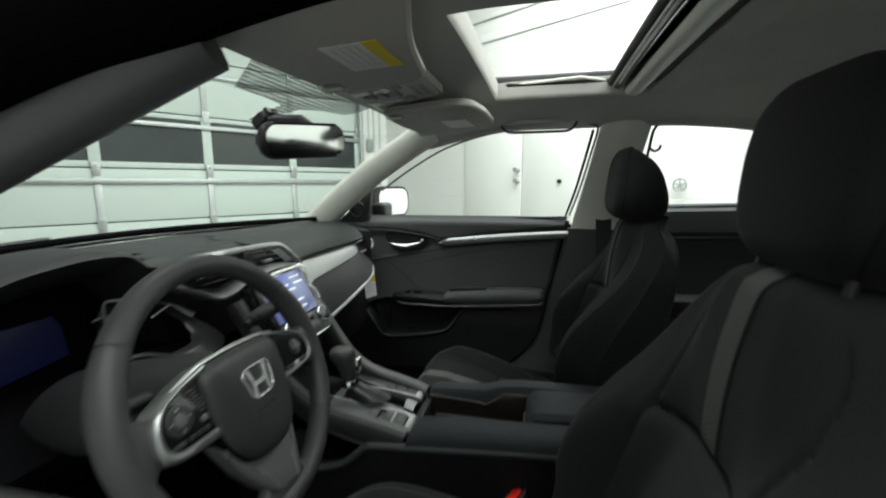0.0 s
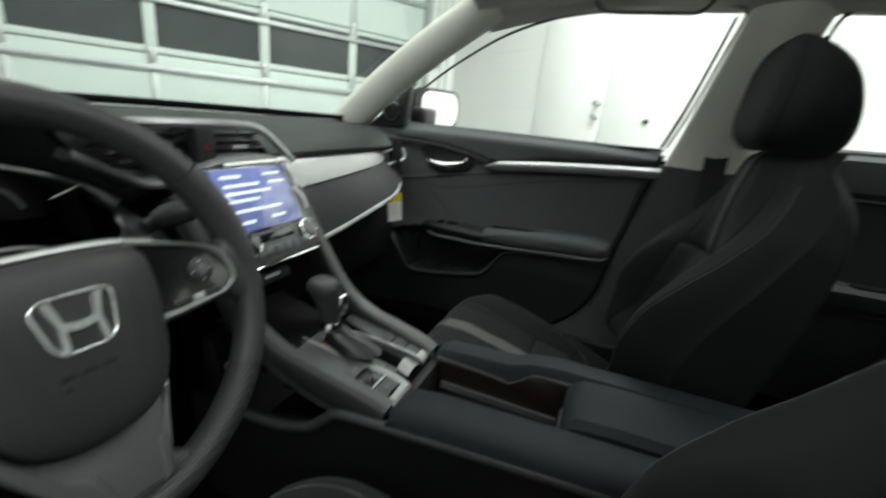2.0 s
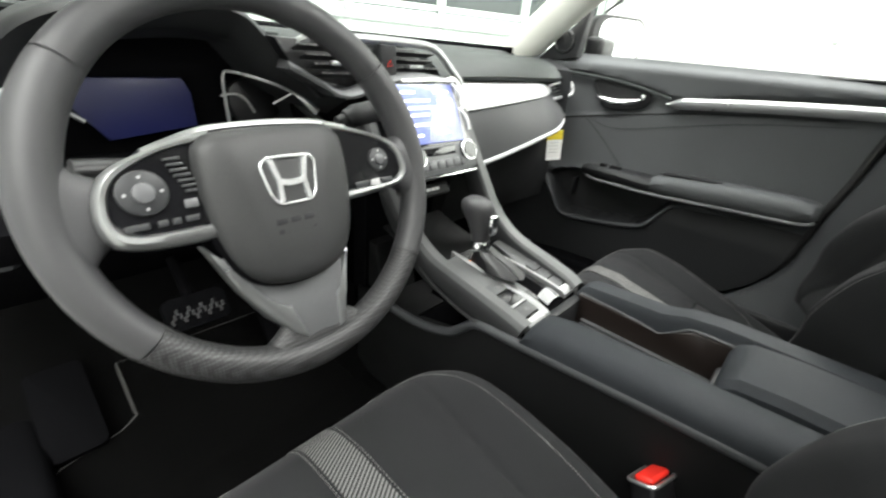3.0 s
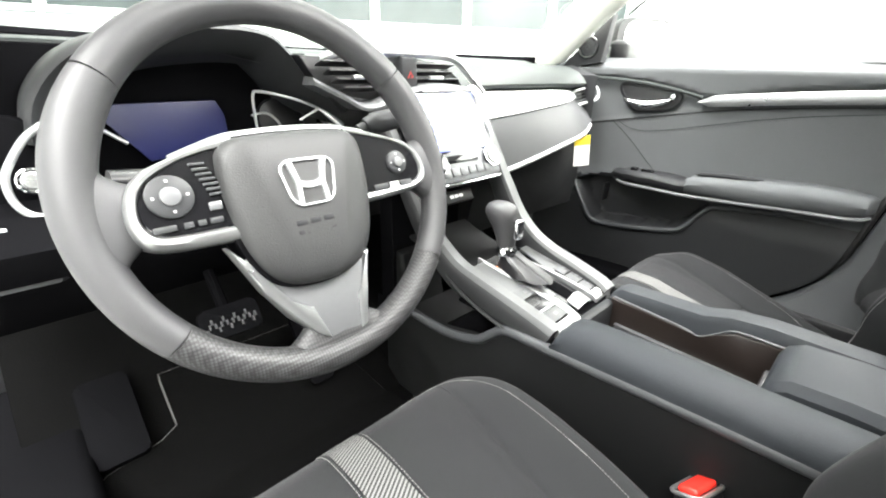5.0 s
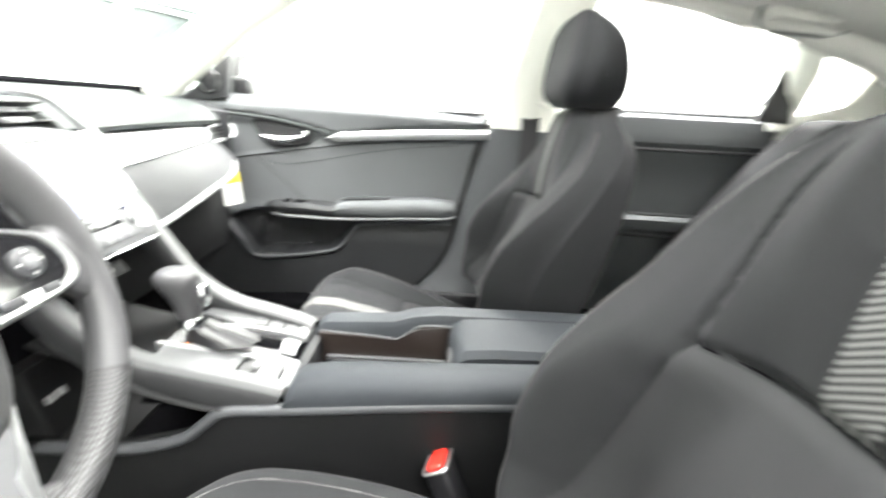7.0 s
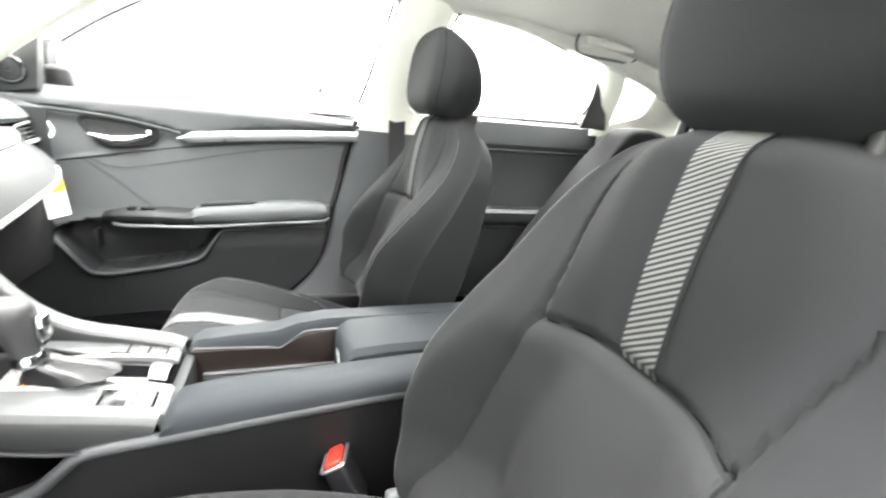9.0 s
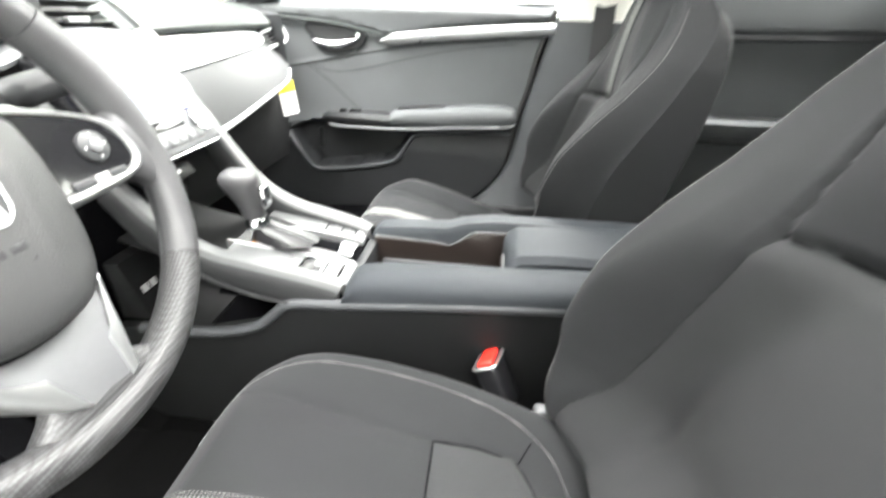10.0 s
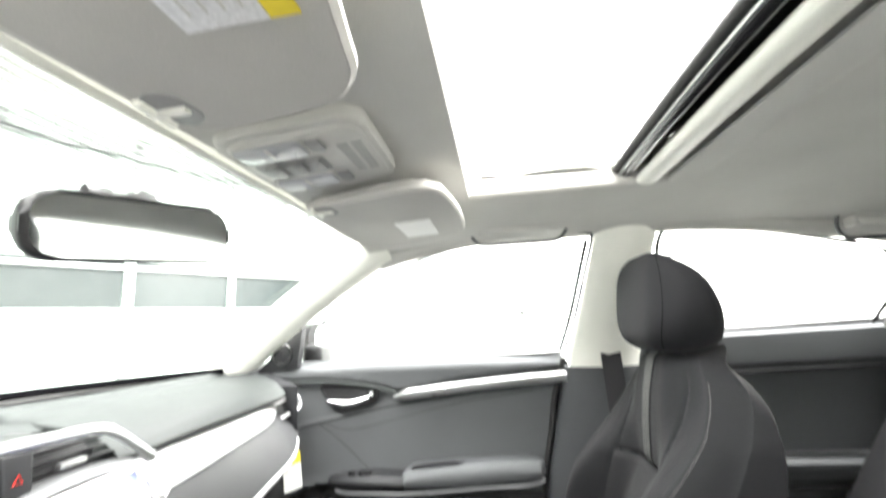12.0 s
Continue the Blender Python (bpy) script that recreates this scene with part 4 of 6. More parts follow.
EDGE_ROW = curve([(x, y, 0) for x, y in ((0.075, -0.060), (0.116, -0.041), (0.139, -0.013), (0.154, 0.017), (0.164, 0.054), (0.175, 0.118), (0.181, 0.185), (0.180, 0.24), (0.172, 0.285), (0.155, 0.315), (0.130, 0.333), (0.090, 0.343))], 40)


def car_seat():
    seat = thing("front_seat", "black cloth front car seat with a pale striped middle band", "car seat", group="front seats")
    part("backrest", loft([back_ring(k / 110) for k in range(111)]), CLOTH, seat)
    part("insert_panel", sheet(lambda u, v: insert_pt(lerp(-1, 1, u), v), 30, 34), CLOTH_MID, seat)
    part("stripe_band", sheet(lambda u, v: back_front(lerp(-0.0185, 0.0185, u) / BACK_W(lerp(INSERT + 0.004, 0.985, v)), lerp(INSERT + 0.004, 0.985, v), 0.0025), 4, 28), TWILL, seat)
    for sg in (-1, 1):
        part("band_piping", tube([back_front(sg * 0.0195 / BACK_W(lerp(INSERT + 0.006, 0.98, k / 20)), lerp(INSERT + 0.006, 0.98, k / 20), 0.001) for k in range(21)], 0.0016, 6), CLOTH, seat)
    # cushion: broad in front, drawn in between the bolsters behind
    rings = []
    for k in range(91):
        y = -0.12 + 0.474 * (1 - (1 - k / 90) ** 1.5)
        h = CUSH_W(y)
        f = smooth(0.28, 0.34, y)
        top = [cush_pt(-1 + 2 * j / 90, y) for j in range(91)]
        low = 0.36 + 0.06 * f
        rings.append(top + [Vector((sg * h * k, y + CUSH_Y + CUSH_FRONT * smooth(0.10, 0.34, y) - b * f, z)) for sg, k, b, z in ((1, 1.005, 0.005, CUSH_Z(y) - 0.065), (1, 0.97, 0.03, low), (-1, 0.97, 0.03, low), (-1, 1.005, 0.005, CUSH_Z(y) - 0.065))])
    part("cushion", loft(rings), CLOTH, seat)
    part("stripe_band", sheet(lambda u, v: cush_x(lerp(-0.0215, 0.0215, u), lerp(0.100, 0.3535, v), 0.002), 4, 30), TWILL, seat)
    for sg in (-1, 1):
        part("band_piping", tube([cush_x(sg * 0.0235, lerp(0.100, 0.3535, k / 24), 0.0012) for k in range(25)], 0.0016, 6), CLOTH, seat)
    part("seat_insert", sheet(cush_insert, 36, 26), CLOTH_MID, seat)
    edge = [(lerp(-0.118, 0.118, k / 24), 0.0965) for k in range(25)]
    edge += [(CUSH_SEAM(y), y) for y in [lerp(0.088, 0.016, k / 8) for k in range(9)]]
    edge += [(x, insert_rear(x) - 0.001) for x in [lerp(0.112, -0.112, k / 24) for k in range(25)]]
    edge += [(-CUSH_SEAM(y), y) for y in [lerp(0.016, 0.088, k / 8) for k in range(9)]]
    part("seat_seam", tube([cush_x(x, y, 0.0006) for x, y in edge], 0.0011, 6, closed=True), MATT, seat)
    for sg in (-1, 1):
        part("seat_seam", tube([cush_x(sg * CUSH_SEAM(y), y, 0.0002) for y in [lerp(0.097, 0.318, k / 60) for k in range(61)]], 0.0008, 6), CLOTH, seat)
        part("seat_seam", tube([cush_x(sg * x, y, 0.0004) for x, y in ((0.112, 0.001), (0.122, -0.006), (0.132, -0.013))], 0.0009, 6), MATT, seat)
        part("back_seam", tube([back_front(sg * bolster_seam(s), s, 0.0004) for s in [lerp(0.05, 0.90, k / 80) for k in range(81)]], 0.0009, 6), CLOTH, seat)
    part("back_seam", tube([back_front(t, insert_top(abs(t)) + 0.004, 0.0) for t in [lerp(-0.452, 0.452, k / 30) for k in range(31)]], 0.0012, 6), MATT, seat)
    # head restraint
    part("headrest", loft([[head_pt(k / 32, 2 * math.pi * j / 56) for j in range(56)] for k in range(33)]), CLOTH, seat)
    for a in (0.26, 0.74):
        part("headrest_seam", tube([head_pt(lerp(0.04, 0.97, k / 24), math.pi * a) for k in range(25)], 0.0007, 6), MATT, seat)
    for dx in (-0.07, 0.07):
        part("post", tube([(dx, -0.232, 1.03), (dx, -0.240, 1.06 + HEAD_UP)], 0.005, 10), BLACK, seat)
    part("side_cover", box((-0.232, -0.22, 0.36), (-0.205, 0.22, 0.49), 0.012), BLACK, seat)
    part("side_cover", box((0.205, -0.22, 0.36), (0.232, 0.22, 0.49), 0.012), BLACK, seat)
    part("seat_base", box((-0.19, -0.15, 0.30), (0.19, 0.26, 0.42), 0.02), BLACK, seat)
    for sg in (-1, 1):
        stitches(seat, lambda t, sg=sg: cush_x(sg * EDGE_ROW[int(t * 438)].x, EDGE_ROW[int(t * 438)].y, 0.0010), 215, 0.0004)
        stitches(seat, lambda t, sg=sg: cush_x(sg * 0.0255, lerp(0.10, 0.350, t), 0.0012), 60)
        stitches(seat, lambda t, sg=sg: back_front(sg * 0.87, lerp(0.03, 0.88, t), 0.0003), 170, 0.0004)
    return seat


CUSH_Z, CUSH_Y, CUSH_FRONT = CUSH_LEVEL, 0.0, 0.020
HEAD_BACK, HEAD_W = -0.032, 0.139
HEAD_UP = 0.012                 # how far the head restraints are pulled out
DRIVER_X, PASS_X = -0.370, 0.405
INSERT = 0.575                  # where the ribbed middle panel ends, as a share of the backrest's height
seat = car_seat()
seat.location = (DRIVER_X, 0, 0)
INSERT, HEAD_BACK, HEAD_W, CUSH_Z, CUSH_Y, CUSH_FRONT = 0.550, 0.010, 0.157, CUSH_TIPPED, 0.037, 0.0
seat = car_seat()
seat.location = (PASS_X, -0.008, -0.006)

bench = thing("rear_bench", "black cloth rear seat bench", "car seat")
part("cushion", loft([[(x, y, 0.36), (x, y + 0.01, 0.50), (x, y - 0.012, 0.555), (x, y - 0.05, 0.590), (x, y - 0.14, 0.600), (x, -1.02, 0.560), (x, -1.02, 0.36)] for x, y in ((-0.62, -0.60), (-0.60, -0.56), (-0.55, -0.535), (-0.2, -0.52), (0.02, -0.53), (0.24, -0.52), (0.57, -0.535), (0.635, -0.56), (0.655, -0.60))]), CLOTH, bench)
part("backrest", box((-0.62, -0.09, 0), (0.66, 0.09, 0.62), 0.06, 4, m=pose(0, -1.04, 0.45, 22)), CLOTH, bench)
for x0, x1 in ((0.535, 0.668), (-0.63, -0.50)):
    part("side_bolster", prism([(-0.60, 0.56), (-0.66, 0.655), (-0.76, 0.80), (-0.86, 0.945), (-0.925, 1.035), (-0.96, 1.062), (-1.02, 1.070), (-1.24, 1.03), (-1.20, 0.56)], "x", x0, x1, 0.024, 4), CLOTH, bench)
for x in (-0.35, 0.02, 0.39):
    part("headrest", box((x - 0.12, -0.06, 0), (x + 0.12, 0.06, 0.07), 0.03, 4, m=pose(0, -1.27, 0.985, 15)), CLOTH, bench)

# ---- dashboard ----
def perforated():
    m = material("perforated black wheel leather", (0.024, 0.024, 0.025), 0.5)
    nt = m.node_tree
    tc, vo, bp = nt.nodes.new("ShaderNodeTexCoord"), nt.nodes.new("ShaderNodeTexVoronoi"), nt.nodes.new("ShaderNodeBump")
    vo.inputs["Scale"].default_value, vo.inputs["Randomness"].default_value = 340, 0.08
    bp.inputs["Strength"].default_value, bp.inputs["Distance"].default_value = 0.5, 0.0005
    nt.links.new(tc.outputs["Object"], vo.inputs["Vector"])
    nt.links.new(vo.outputs["Distance"], bp.inputs["Height"])
    bp.invert = True
    nt.links.new(bp.outputs[0], nt.nodes["Principled BSDF"].inputs["Normal"])
    rp = nt.nodes.new("ShaderNodeValToRGB")
    e = rp.color_ramp.elements
    e[0].position, e[0].color = 0.30, (0.046, 0.046, 0.048, 1)
    e[1].position, e[1].color = 0.62, (0.010, 0.010, 0.010, 1)
    nt.links.new(vo.outputs["Distance"], rp.inputs[0])
    nt.links.new(rp.outputs[0], nt.nodes["Principled BSDF"].inputs["Base Color"])
    return m


PERF = perforated()
LIT = material("pale lit symbol", (0.8, 0.85, 0.9), 0.5, emit=0.6, vary=0)
SYMBOL = material("pale printed symbol", (0.40, 0.40, 0.40), 0.5, vary=0)
SCREEN = material("lit blue screen", (0.16, 0.19, 0.42), 0.08, emit=0.38, vary=0.3)
CLUSTER = material("dark blue display", (0.007, 0.009, 0.050), 0.35, emit=0.06, vary=0)
AMBER = material("amber lamp", (0.9, 0.25, 0.02), 0.4, emit=1.5, vary=0)

dash = thing("dashboard", "black soft dashboard with silver trim", "dashboard")


def top_ring(x):
    """The dashboard's top from the windscreen down to the edge over the trim."""
    e = smooth(0.46, 0.68, abs(x - CX) + 0.0)
    f = 0.09 * e ** 1.5
    far = 1.10 - 0.28 * (abs(x - CX) / 0.66) ** 2
    near = table([(-0.70, 0.70), (-0.2, 0.66), (0.0, 0.625), (0.13, 0.610), (0.45, 0.612), (0.7, 0.61)])(x) + f * 0.6
    lift = 0.012 * smooth(0.05, 0.3, x)
    return [(x, far, 0.955), (x, far - 0.015, 0.982), (x, 0.90 + 0.2 * f, 0.996), (x, 0.845 + 0.3 * f, 0.999), (x, 0.830 + 0.3 * f, 0.995), (x, 0.822 + 0.3 * f, 0.989), (x, 0.76 + 0.4 * f, 0.990), (x, 0.69 + 0.5 * f, 0.981 + 0.3 * lift), (x, near + 0.030, 0.966 + 0.5 * lift),
            (x, near + 0.010, 0.953 + 0.5 * lift), (x, near, 0.942 + 0.3 * lift), (x, near + 0.004, 0.935 + 0.2 * lift), (x, near + 0.04, 0.928), (x, 0.80, 0.92), (x, far - 0.02, 0.92)]


part("upper_pad", loft([top_ring(0.085 + 0.585 * k / 40) for k in range(41)]), DASH_SOFT, dash)
part("driver_pad", loft([[(p[0], max(p[1], 0.735 + 0.105 * smooth(-0.60, -0.56, p[0]) * (1 - smooth(-0.21, -0.15, p[0]))), p[2]) for p in top_ring(-0.66 + 0.765 * k / 60)] for k in range(61)]), DASH_SOFT, dash)
part("windscreen_seal", tube([(x, 1.09 - 0.28 * (abs(x - CX) / 0.66) ** 2, 1.002) for x in [lerp(-0.62, 0.64, k / 40) for k in range(41)]], 0.009, 8), MATT, dash)


def px_y(x):
    return 0.075 * smooth(0.40, 0.66, x) ** 1.2


tr = [0.100 + 0.50 * k / 30 for k in range(31)]


def wedge_z(x):
    """The lower edge of the bright wedge."""
    return lerp(0.880, 0.908, smooth(0.05, 0.60, x))


part("trim_panel", loft([[(x, 0.64 + px_y(x), 0.934), (x, 0.606 + px_y(x), 0.930 - 0.006 * smooth(0.4, 0.6, x)), (x, 0.598 + px_y(x), 0.922 - 0.006 * smooth(0.4, 0.6, x)), (x, 0.566 + 0.38 * (wedge_z(x) - 0.838) + px_y(x), wedge_z(x)),
                          (x, 0.570 + 0.38 * (wedge_z(x) - 0.838) + px_y(x), wedge_z(x) - 0.004), (x, 0.64 + px_y(x), 0.86)] for x in tr]), BRUSHED, dash, "brushed silver passenger trim wedge")
part("lower_panel", loft([[(x, 0.64 + px_y(x), 0.87), (x, 0.569 + 0.38 * (wedge_z(x) - 0.838) + px_y(x), wedge_z(x) - 0.003), (x, 0.564 + 0.38 * (wedge_z(x) - 0.838) + px_y(x), wedge_z(x) - 0.008), (x, 0.556 + px_y(x), lerp(0.825, 0.872, smooth(0, 0.62, x))), (x, 0.538 + px_y(x), lerp(0.783, 0.850, smooth(0.05, 0.62, x))),
                           (x, 0.545 + px_y(x), lerp(0.777, 0.845, smooth(0.05, 0.62, x))), (x, 0.64 + px_y(x), 0.80)] for x in tr]), DASH_HARD, dash)
part("silver_edge", tube(curve([(x, 0.540 + px_y(x), lerp(0.776, 0.843, smooth(0.05, 0.62, x))) for x in (0.105, 0.16, 0.22, 0.3, 0.38, 0.46, 0.52, 0.565)], 4), 0.0065, 8), BRUSHED, dash)
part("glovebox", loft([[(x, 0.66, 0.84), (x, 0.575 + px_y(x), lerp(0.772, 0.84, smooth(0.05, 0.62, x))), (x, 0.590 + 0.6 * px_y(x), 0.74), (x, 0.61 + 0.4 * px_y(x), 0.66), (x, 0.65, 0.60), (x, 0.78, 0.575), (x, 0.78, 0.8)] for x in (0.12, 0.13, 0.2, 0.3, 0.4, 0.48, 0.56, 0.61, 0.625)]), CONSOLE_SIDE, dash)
part("end_cover", loft([[(0.59 + 0.085 * s, 0.60 + 0.13 * s, lerp(0.965, 0.99, s)), (0.59 + 0.085 * s, 0.60 + 0.13 * s, 0.80), (0.59 + 0.085 * s, 0.85, 0.62), (0.59 + 0.085 * s, 0.95, 0.97)] for s in (0, 0.33, 0.66, 1)]), DASH_HARD, dash)
# end vent by the passenger door
VN = look((0.590, 0.628, 0.914), (0.590 + 0.42, 0.628 + 0.86, 0.914 - 0.30), 14)
part("end_vent_ring", tube([VN @ Vector((x, y, 0)) for x, y in rounded(0.084, 0.038, 0.016)], 0.0045, 8, closed=True), BRUSHED, dash)
part("end_vent_back", prism(rounded(0.080, 0.034, 0.015), "z", -0.02, -0.010, 0.0, m=VN), BLACK, dash)
for k in (-1, 0, 1):
    part("end_vent_slat", box((-0.037, k * 0.009 - 0.0012, -0.008), (0.037, k * 0.009 + 0.0012, 0.001), 0.0006, m=VN), DECK, dash)

# instrument hood and cluster
arc = [(-0.548, 0.880), (-0.537, 0.925), (-0.508, 0.964), (-0.472, 0.988), (-0.42, 1.006), (-0.36, 1.015), (-0.314, 1.018), (-0.274, 1.016), (-0.246, 1.008), (-0.222, 0.986), (-0.198, 0.958), (-0.172, 0.936), (-0.14, 0.922), (-0.105, 0.914)]
line = curve([(x, 0, z) for x, z in arc], 4)
rings = []
for k, p in enumerate(line):
    d = (line[min(k + 1, len(line) - 1)] - line[max(k - 1, 0)]).normalized()
    n = Vector((-d.z, 0, d.x))
    if n.z < 0 and p.x > -0.5:
        n = -n
    if p.x <= -0.5 and n.x > 0:
        n = -n
    pull = 0.05 * smooth(-0.21, -0.11, p.x)
    rings.append([Vector((q.x, y - pull * (y < 0.75), q.z)) for q, y in ((p - n * 0.046, 0.745), (p - n * 0.014, 0.692), (p - n * 0.003, 0.680), (p + n * 0.003, 0.686), (p + n * 0.006, 0.71), (p + n * 0.007, 0.82), (p - n * 0.012, 0.93), (p - n * 0.03, 0.93))])
part("cluster_hood", loft(rings), DASH_HARD, dash)
part("cluster_tunnel", loft([[(x, y, z) for x, z in ((-0.565, 0.80), (-0.552, 0.90), (-0.50, 0.950), (-0.42, 0.976), (-0.315, 0.985), (-0.25, 0.972), (-0.21, 0.945), (-0.175, 0.90), (-0.15, 0.80))] for y in (0.72, 0.76, 0.80)], caps=False, loop=False), DASH_HARD, dash)
part("cluster_panel", box((-0.57, 0.80, 0.78), (-0.12, 0.83, 0.99), 0.004), MATT, dash)
part("cluster_display", plate([(-0.420, 0.780, 0.830), (-0.302, 0.780, 0.845), (-0.303, 0.786, 0.893), (-0.313, 0.788, 0.915), (-0.456, 0.788, 0.913), (-0.464, 0.786, 0.890)], 0.004, (0, -1, 0), 0.001), CLUSTER, dash, "dark blue lit instrument display")
part("cluster_trim", tube(curve([(-0.500, 0.735, 0.908), (-0.478, 0.732, 0.889), (-0.450, 0.730, 0.866)], 5), 0.0026, 8), SILVER, dash)
arc = curve([(-0.272, 0.724, 0.850), (-0.273, 0.727, 0.890), (-0.272, 0.728, 0.926), (-0.262, 0.724, 0.931), (-0.236, 0.712, 0.926), (-0.208, 0.693, 0.917), (-0.184, 0.686, 0.906), (-0.168, 0.678, 0.894), (-0.150, 0.668, 0.876)], 6)
part("cluster_trim", tube(arc, [0.0024 + 0.0045 * smooth(36, 48, k) for k in range(len(arc))], 8), SILVER, dash)
part("gauge", prism(rounded(0.09, 0.07, 0.03), "z", 0, 0.012, 0.003, m=Matrix.Translation((-0.205, 0.785, 0.88)) @ pose(0, 0, 0, 84)), BLACK, dash)
part("gauge_arc", tube(curve([(-0.262, 0.772, 0.890), (-0.240, 0.770, 0.893), (-0.222, 0.770, 0.882), (-0.210, 0.770, 0.862)], 5), 0.0022, 6), SYMBOL, dash)
part("gauge_needle", tube([(-0.210, 0.700, 0.887), (-0.184, 0.686, 0.904)], 0.0020, 6), SYMBOL, dash)
part("gauge_needle", tube([(-0.155, 0.70, 0.918), (-0.154, 0.695, 0.920)], 0.005, 10), SYMBOL, dash)
part("cluster_wedge", prism([(p.x, p.y) for p in curve([(x, z, 0) for x, z in ((-0.172, 0.902), (-0.139, 0.873), (-0.107, 0.843), (-0.086, 0.810), (-0.100, 0.798), (-0.148, 0.795), (-0.190, 0.804), (-0.204, 0.812), (-0.152, 0.815), (-0.129, 0.828), (-0.132, 0.850), (-0.160, 0.884))], 4, closed=True)], "y", 0.676, 0.70, 0.005, 3, m=Matrix(((1, 0, 0, 0), (0, 1, 0.75, -0.63), (0, 0, 1, 0), (0, 0, 0, 1)))), SILVER, dash)
part("cluster_line", tube(curve([(-0.195, 0.682, 0.808), (-0.222, 0.684, 0.820), (-0.249, 0.685, 0.831), (-0.285, 0.685, 0.835), (-0.330, 0.685, 0.830)], 6), 0.0032, 8), SILVER, dash)
# left end of the dashboard with the round push button
part("left_bezel", tube(curve([(-0.517, 0.675, 0.911), (-0.547, 0.675, 0.892), (-0.566, 0.672, 0.869), (-0.578, 0.670, 0.846), (-0.577, 0.668, 0.819), (-0.565, 0.665, 0.803), (-0.545, 0.663, 0.801), (-0.50, 0.66, 0.806)], 8), 0.0042, 10), BRUSHED, dash)
part("left_panel", prism([(p.x, p.y) for p in curve([(-0.67, 0.905, 0), (-0.59, 0.912, 0), (-0.53, 0.90, 0), (-0.505, 0.85, 0), (-0.52, 0.80, 0), (-0.60, 0.79, 0), (-0.67, 0.79, 0)], 4, closed=True)], "y", 0.690, 0.72, 0.006), MATT, dash)
part("left_vent_pad", prism(rounded(0.10, 0.042, 0.012), "z", -0.01, 0.006, 0.005, 3, m=Matrix.Translation((-0.600, 0.655, 0.742)) @ pose(0, 0, 0, 70)), DASH_HARD, dash)
BT = Matrix.Translation((-0.556, 0.672, 0.842)) @ pose(0, 0, 0, 82)
part("button_ring", tube([BT @ Vector((0.0125 * math.cos(a), 0.0125 * math.sin(a), 0.004)) for a in [2 * math.pi * k / 24 for k in range(24)]], 0.003, 8, closed=True), CHROME, dash)
part("push_button", tube([BT @ Vector((0, 0, -0.012)), BT @ Vector((0, 0, 0.006)), BT @ Vector((0, 0, 0.009))], [0.0115, 0.011, 0.008], 20), SILVER, dash)
part("silver_ledge", tube(curve([(-0.67, 0.655, 0.800), (-0.60, 0.65, 0.794), (-0.54, 0.648, 0.782)], 5), 0.006, 8, flat=0.6), BRUSHED, dash)
# near black: colour includes the shade below the dashboard
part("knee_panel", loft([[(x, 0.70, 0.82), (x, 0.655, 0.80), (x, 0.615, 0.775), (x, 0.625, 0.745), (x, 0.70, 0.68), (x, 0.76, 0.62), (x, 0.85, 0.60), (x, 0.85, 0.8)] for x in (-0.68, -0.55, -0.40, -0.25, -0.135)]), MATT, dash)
part("column_cover", loft([[Vector((-0.362 + w * math.cos(a), y, z + h * math.sin(a))) for a in [2 * math.pi * k / 20 for k in range(20)]] for y, z, w, h in ((0.44, 0.842, 0.055, 0.050), (0.47, 0.835, 0.075, 0.060), (0.56, 0.815, 0.082, 0.062), (0.68, 0.79, 0.08, 0.06))]), DASH_HARD, dash)

# ---- centre stack ----
stack = thing("centre_stack", "centre stack with touch screen, vents and climate panel", "control panel")
PAN = Matrix.Translation((-0.010, 0.526, 0.868)) @ pose(0, 0, 0, 90 - 28)      # local x across, y up the face, z out of it
part("housing", box((-0.088, -0.082, -0.05), (0.086, 0.082, -0.001), 0.012, 3, m=PAN), PIANO, stack)
scr = part("screen", box((-0.080, -0.026, -0.004), (0.066, 0.074, 0.003), 0.003, m=PAN), SCREEN, stack, "lit blue touch screen")
for k, (x0, x1, y) in enumerate(((-0.068, -0.03, 0.060), (-0.068, 0.0, 0.046), (-0.068, 0.02, 0.034), (-0.068, -0.01, 0.022), (-0.068, 0.03, 0.006), (0.015, 0.05, 0.060), (0.02, 0.055, 0.046), (0.0, 0.03, -0.010), (-0.06, -0.035, -0.012))):
    part("text_bar", box((x0, y - 0.0022, 0.003), (x1, y + 0.0022, 0.0036), 0, m=PAN), LIT, scr)
part("film_edge", tube([PAN @ Vector(p) for p in ((-0.05, 0.079, 0.004), (0.02, 0.080, 0.006), (0.066, 0.080, 0.005), (0.074, 0.066, 0.005), (0.078, 0.02, 0.004))], 0.003, 6, flat=0.4), PAPER, stack, "creased edge of the clear protective film")
# half-clear white: the glare on the wrap is put into its colour
FILM = material("crumpled clear wrap with painted glare", (0.9, 0.9, 0.92), 0.22, vary=0.02)
FILM.node_tree.nodes["Principled BSDF"].inputs["Alpha"].default_value = 0.20
part("film_sheet", sheet(lambda u, v: PAN @ Vector((lerp(lerp(-0.030, 0.014, v), 0.076, u), lerp(-0.026, 0.074, v), 0.0050 + 0.0016 * math.sin(9 * u + 5 * v) + 0.0012 * math.sin(17 * v - 6 * u) + 0.0010 * math.sin(31 * u * v + 2))), 28, 28), FILM, stack, "crumpled clear wrap on the screen, its glare painted white")
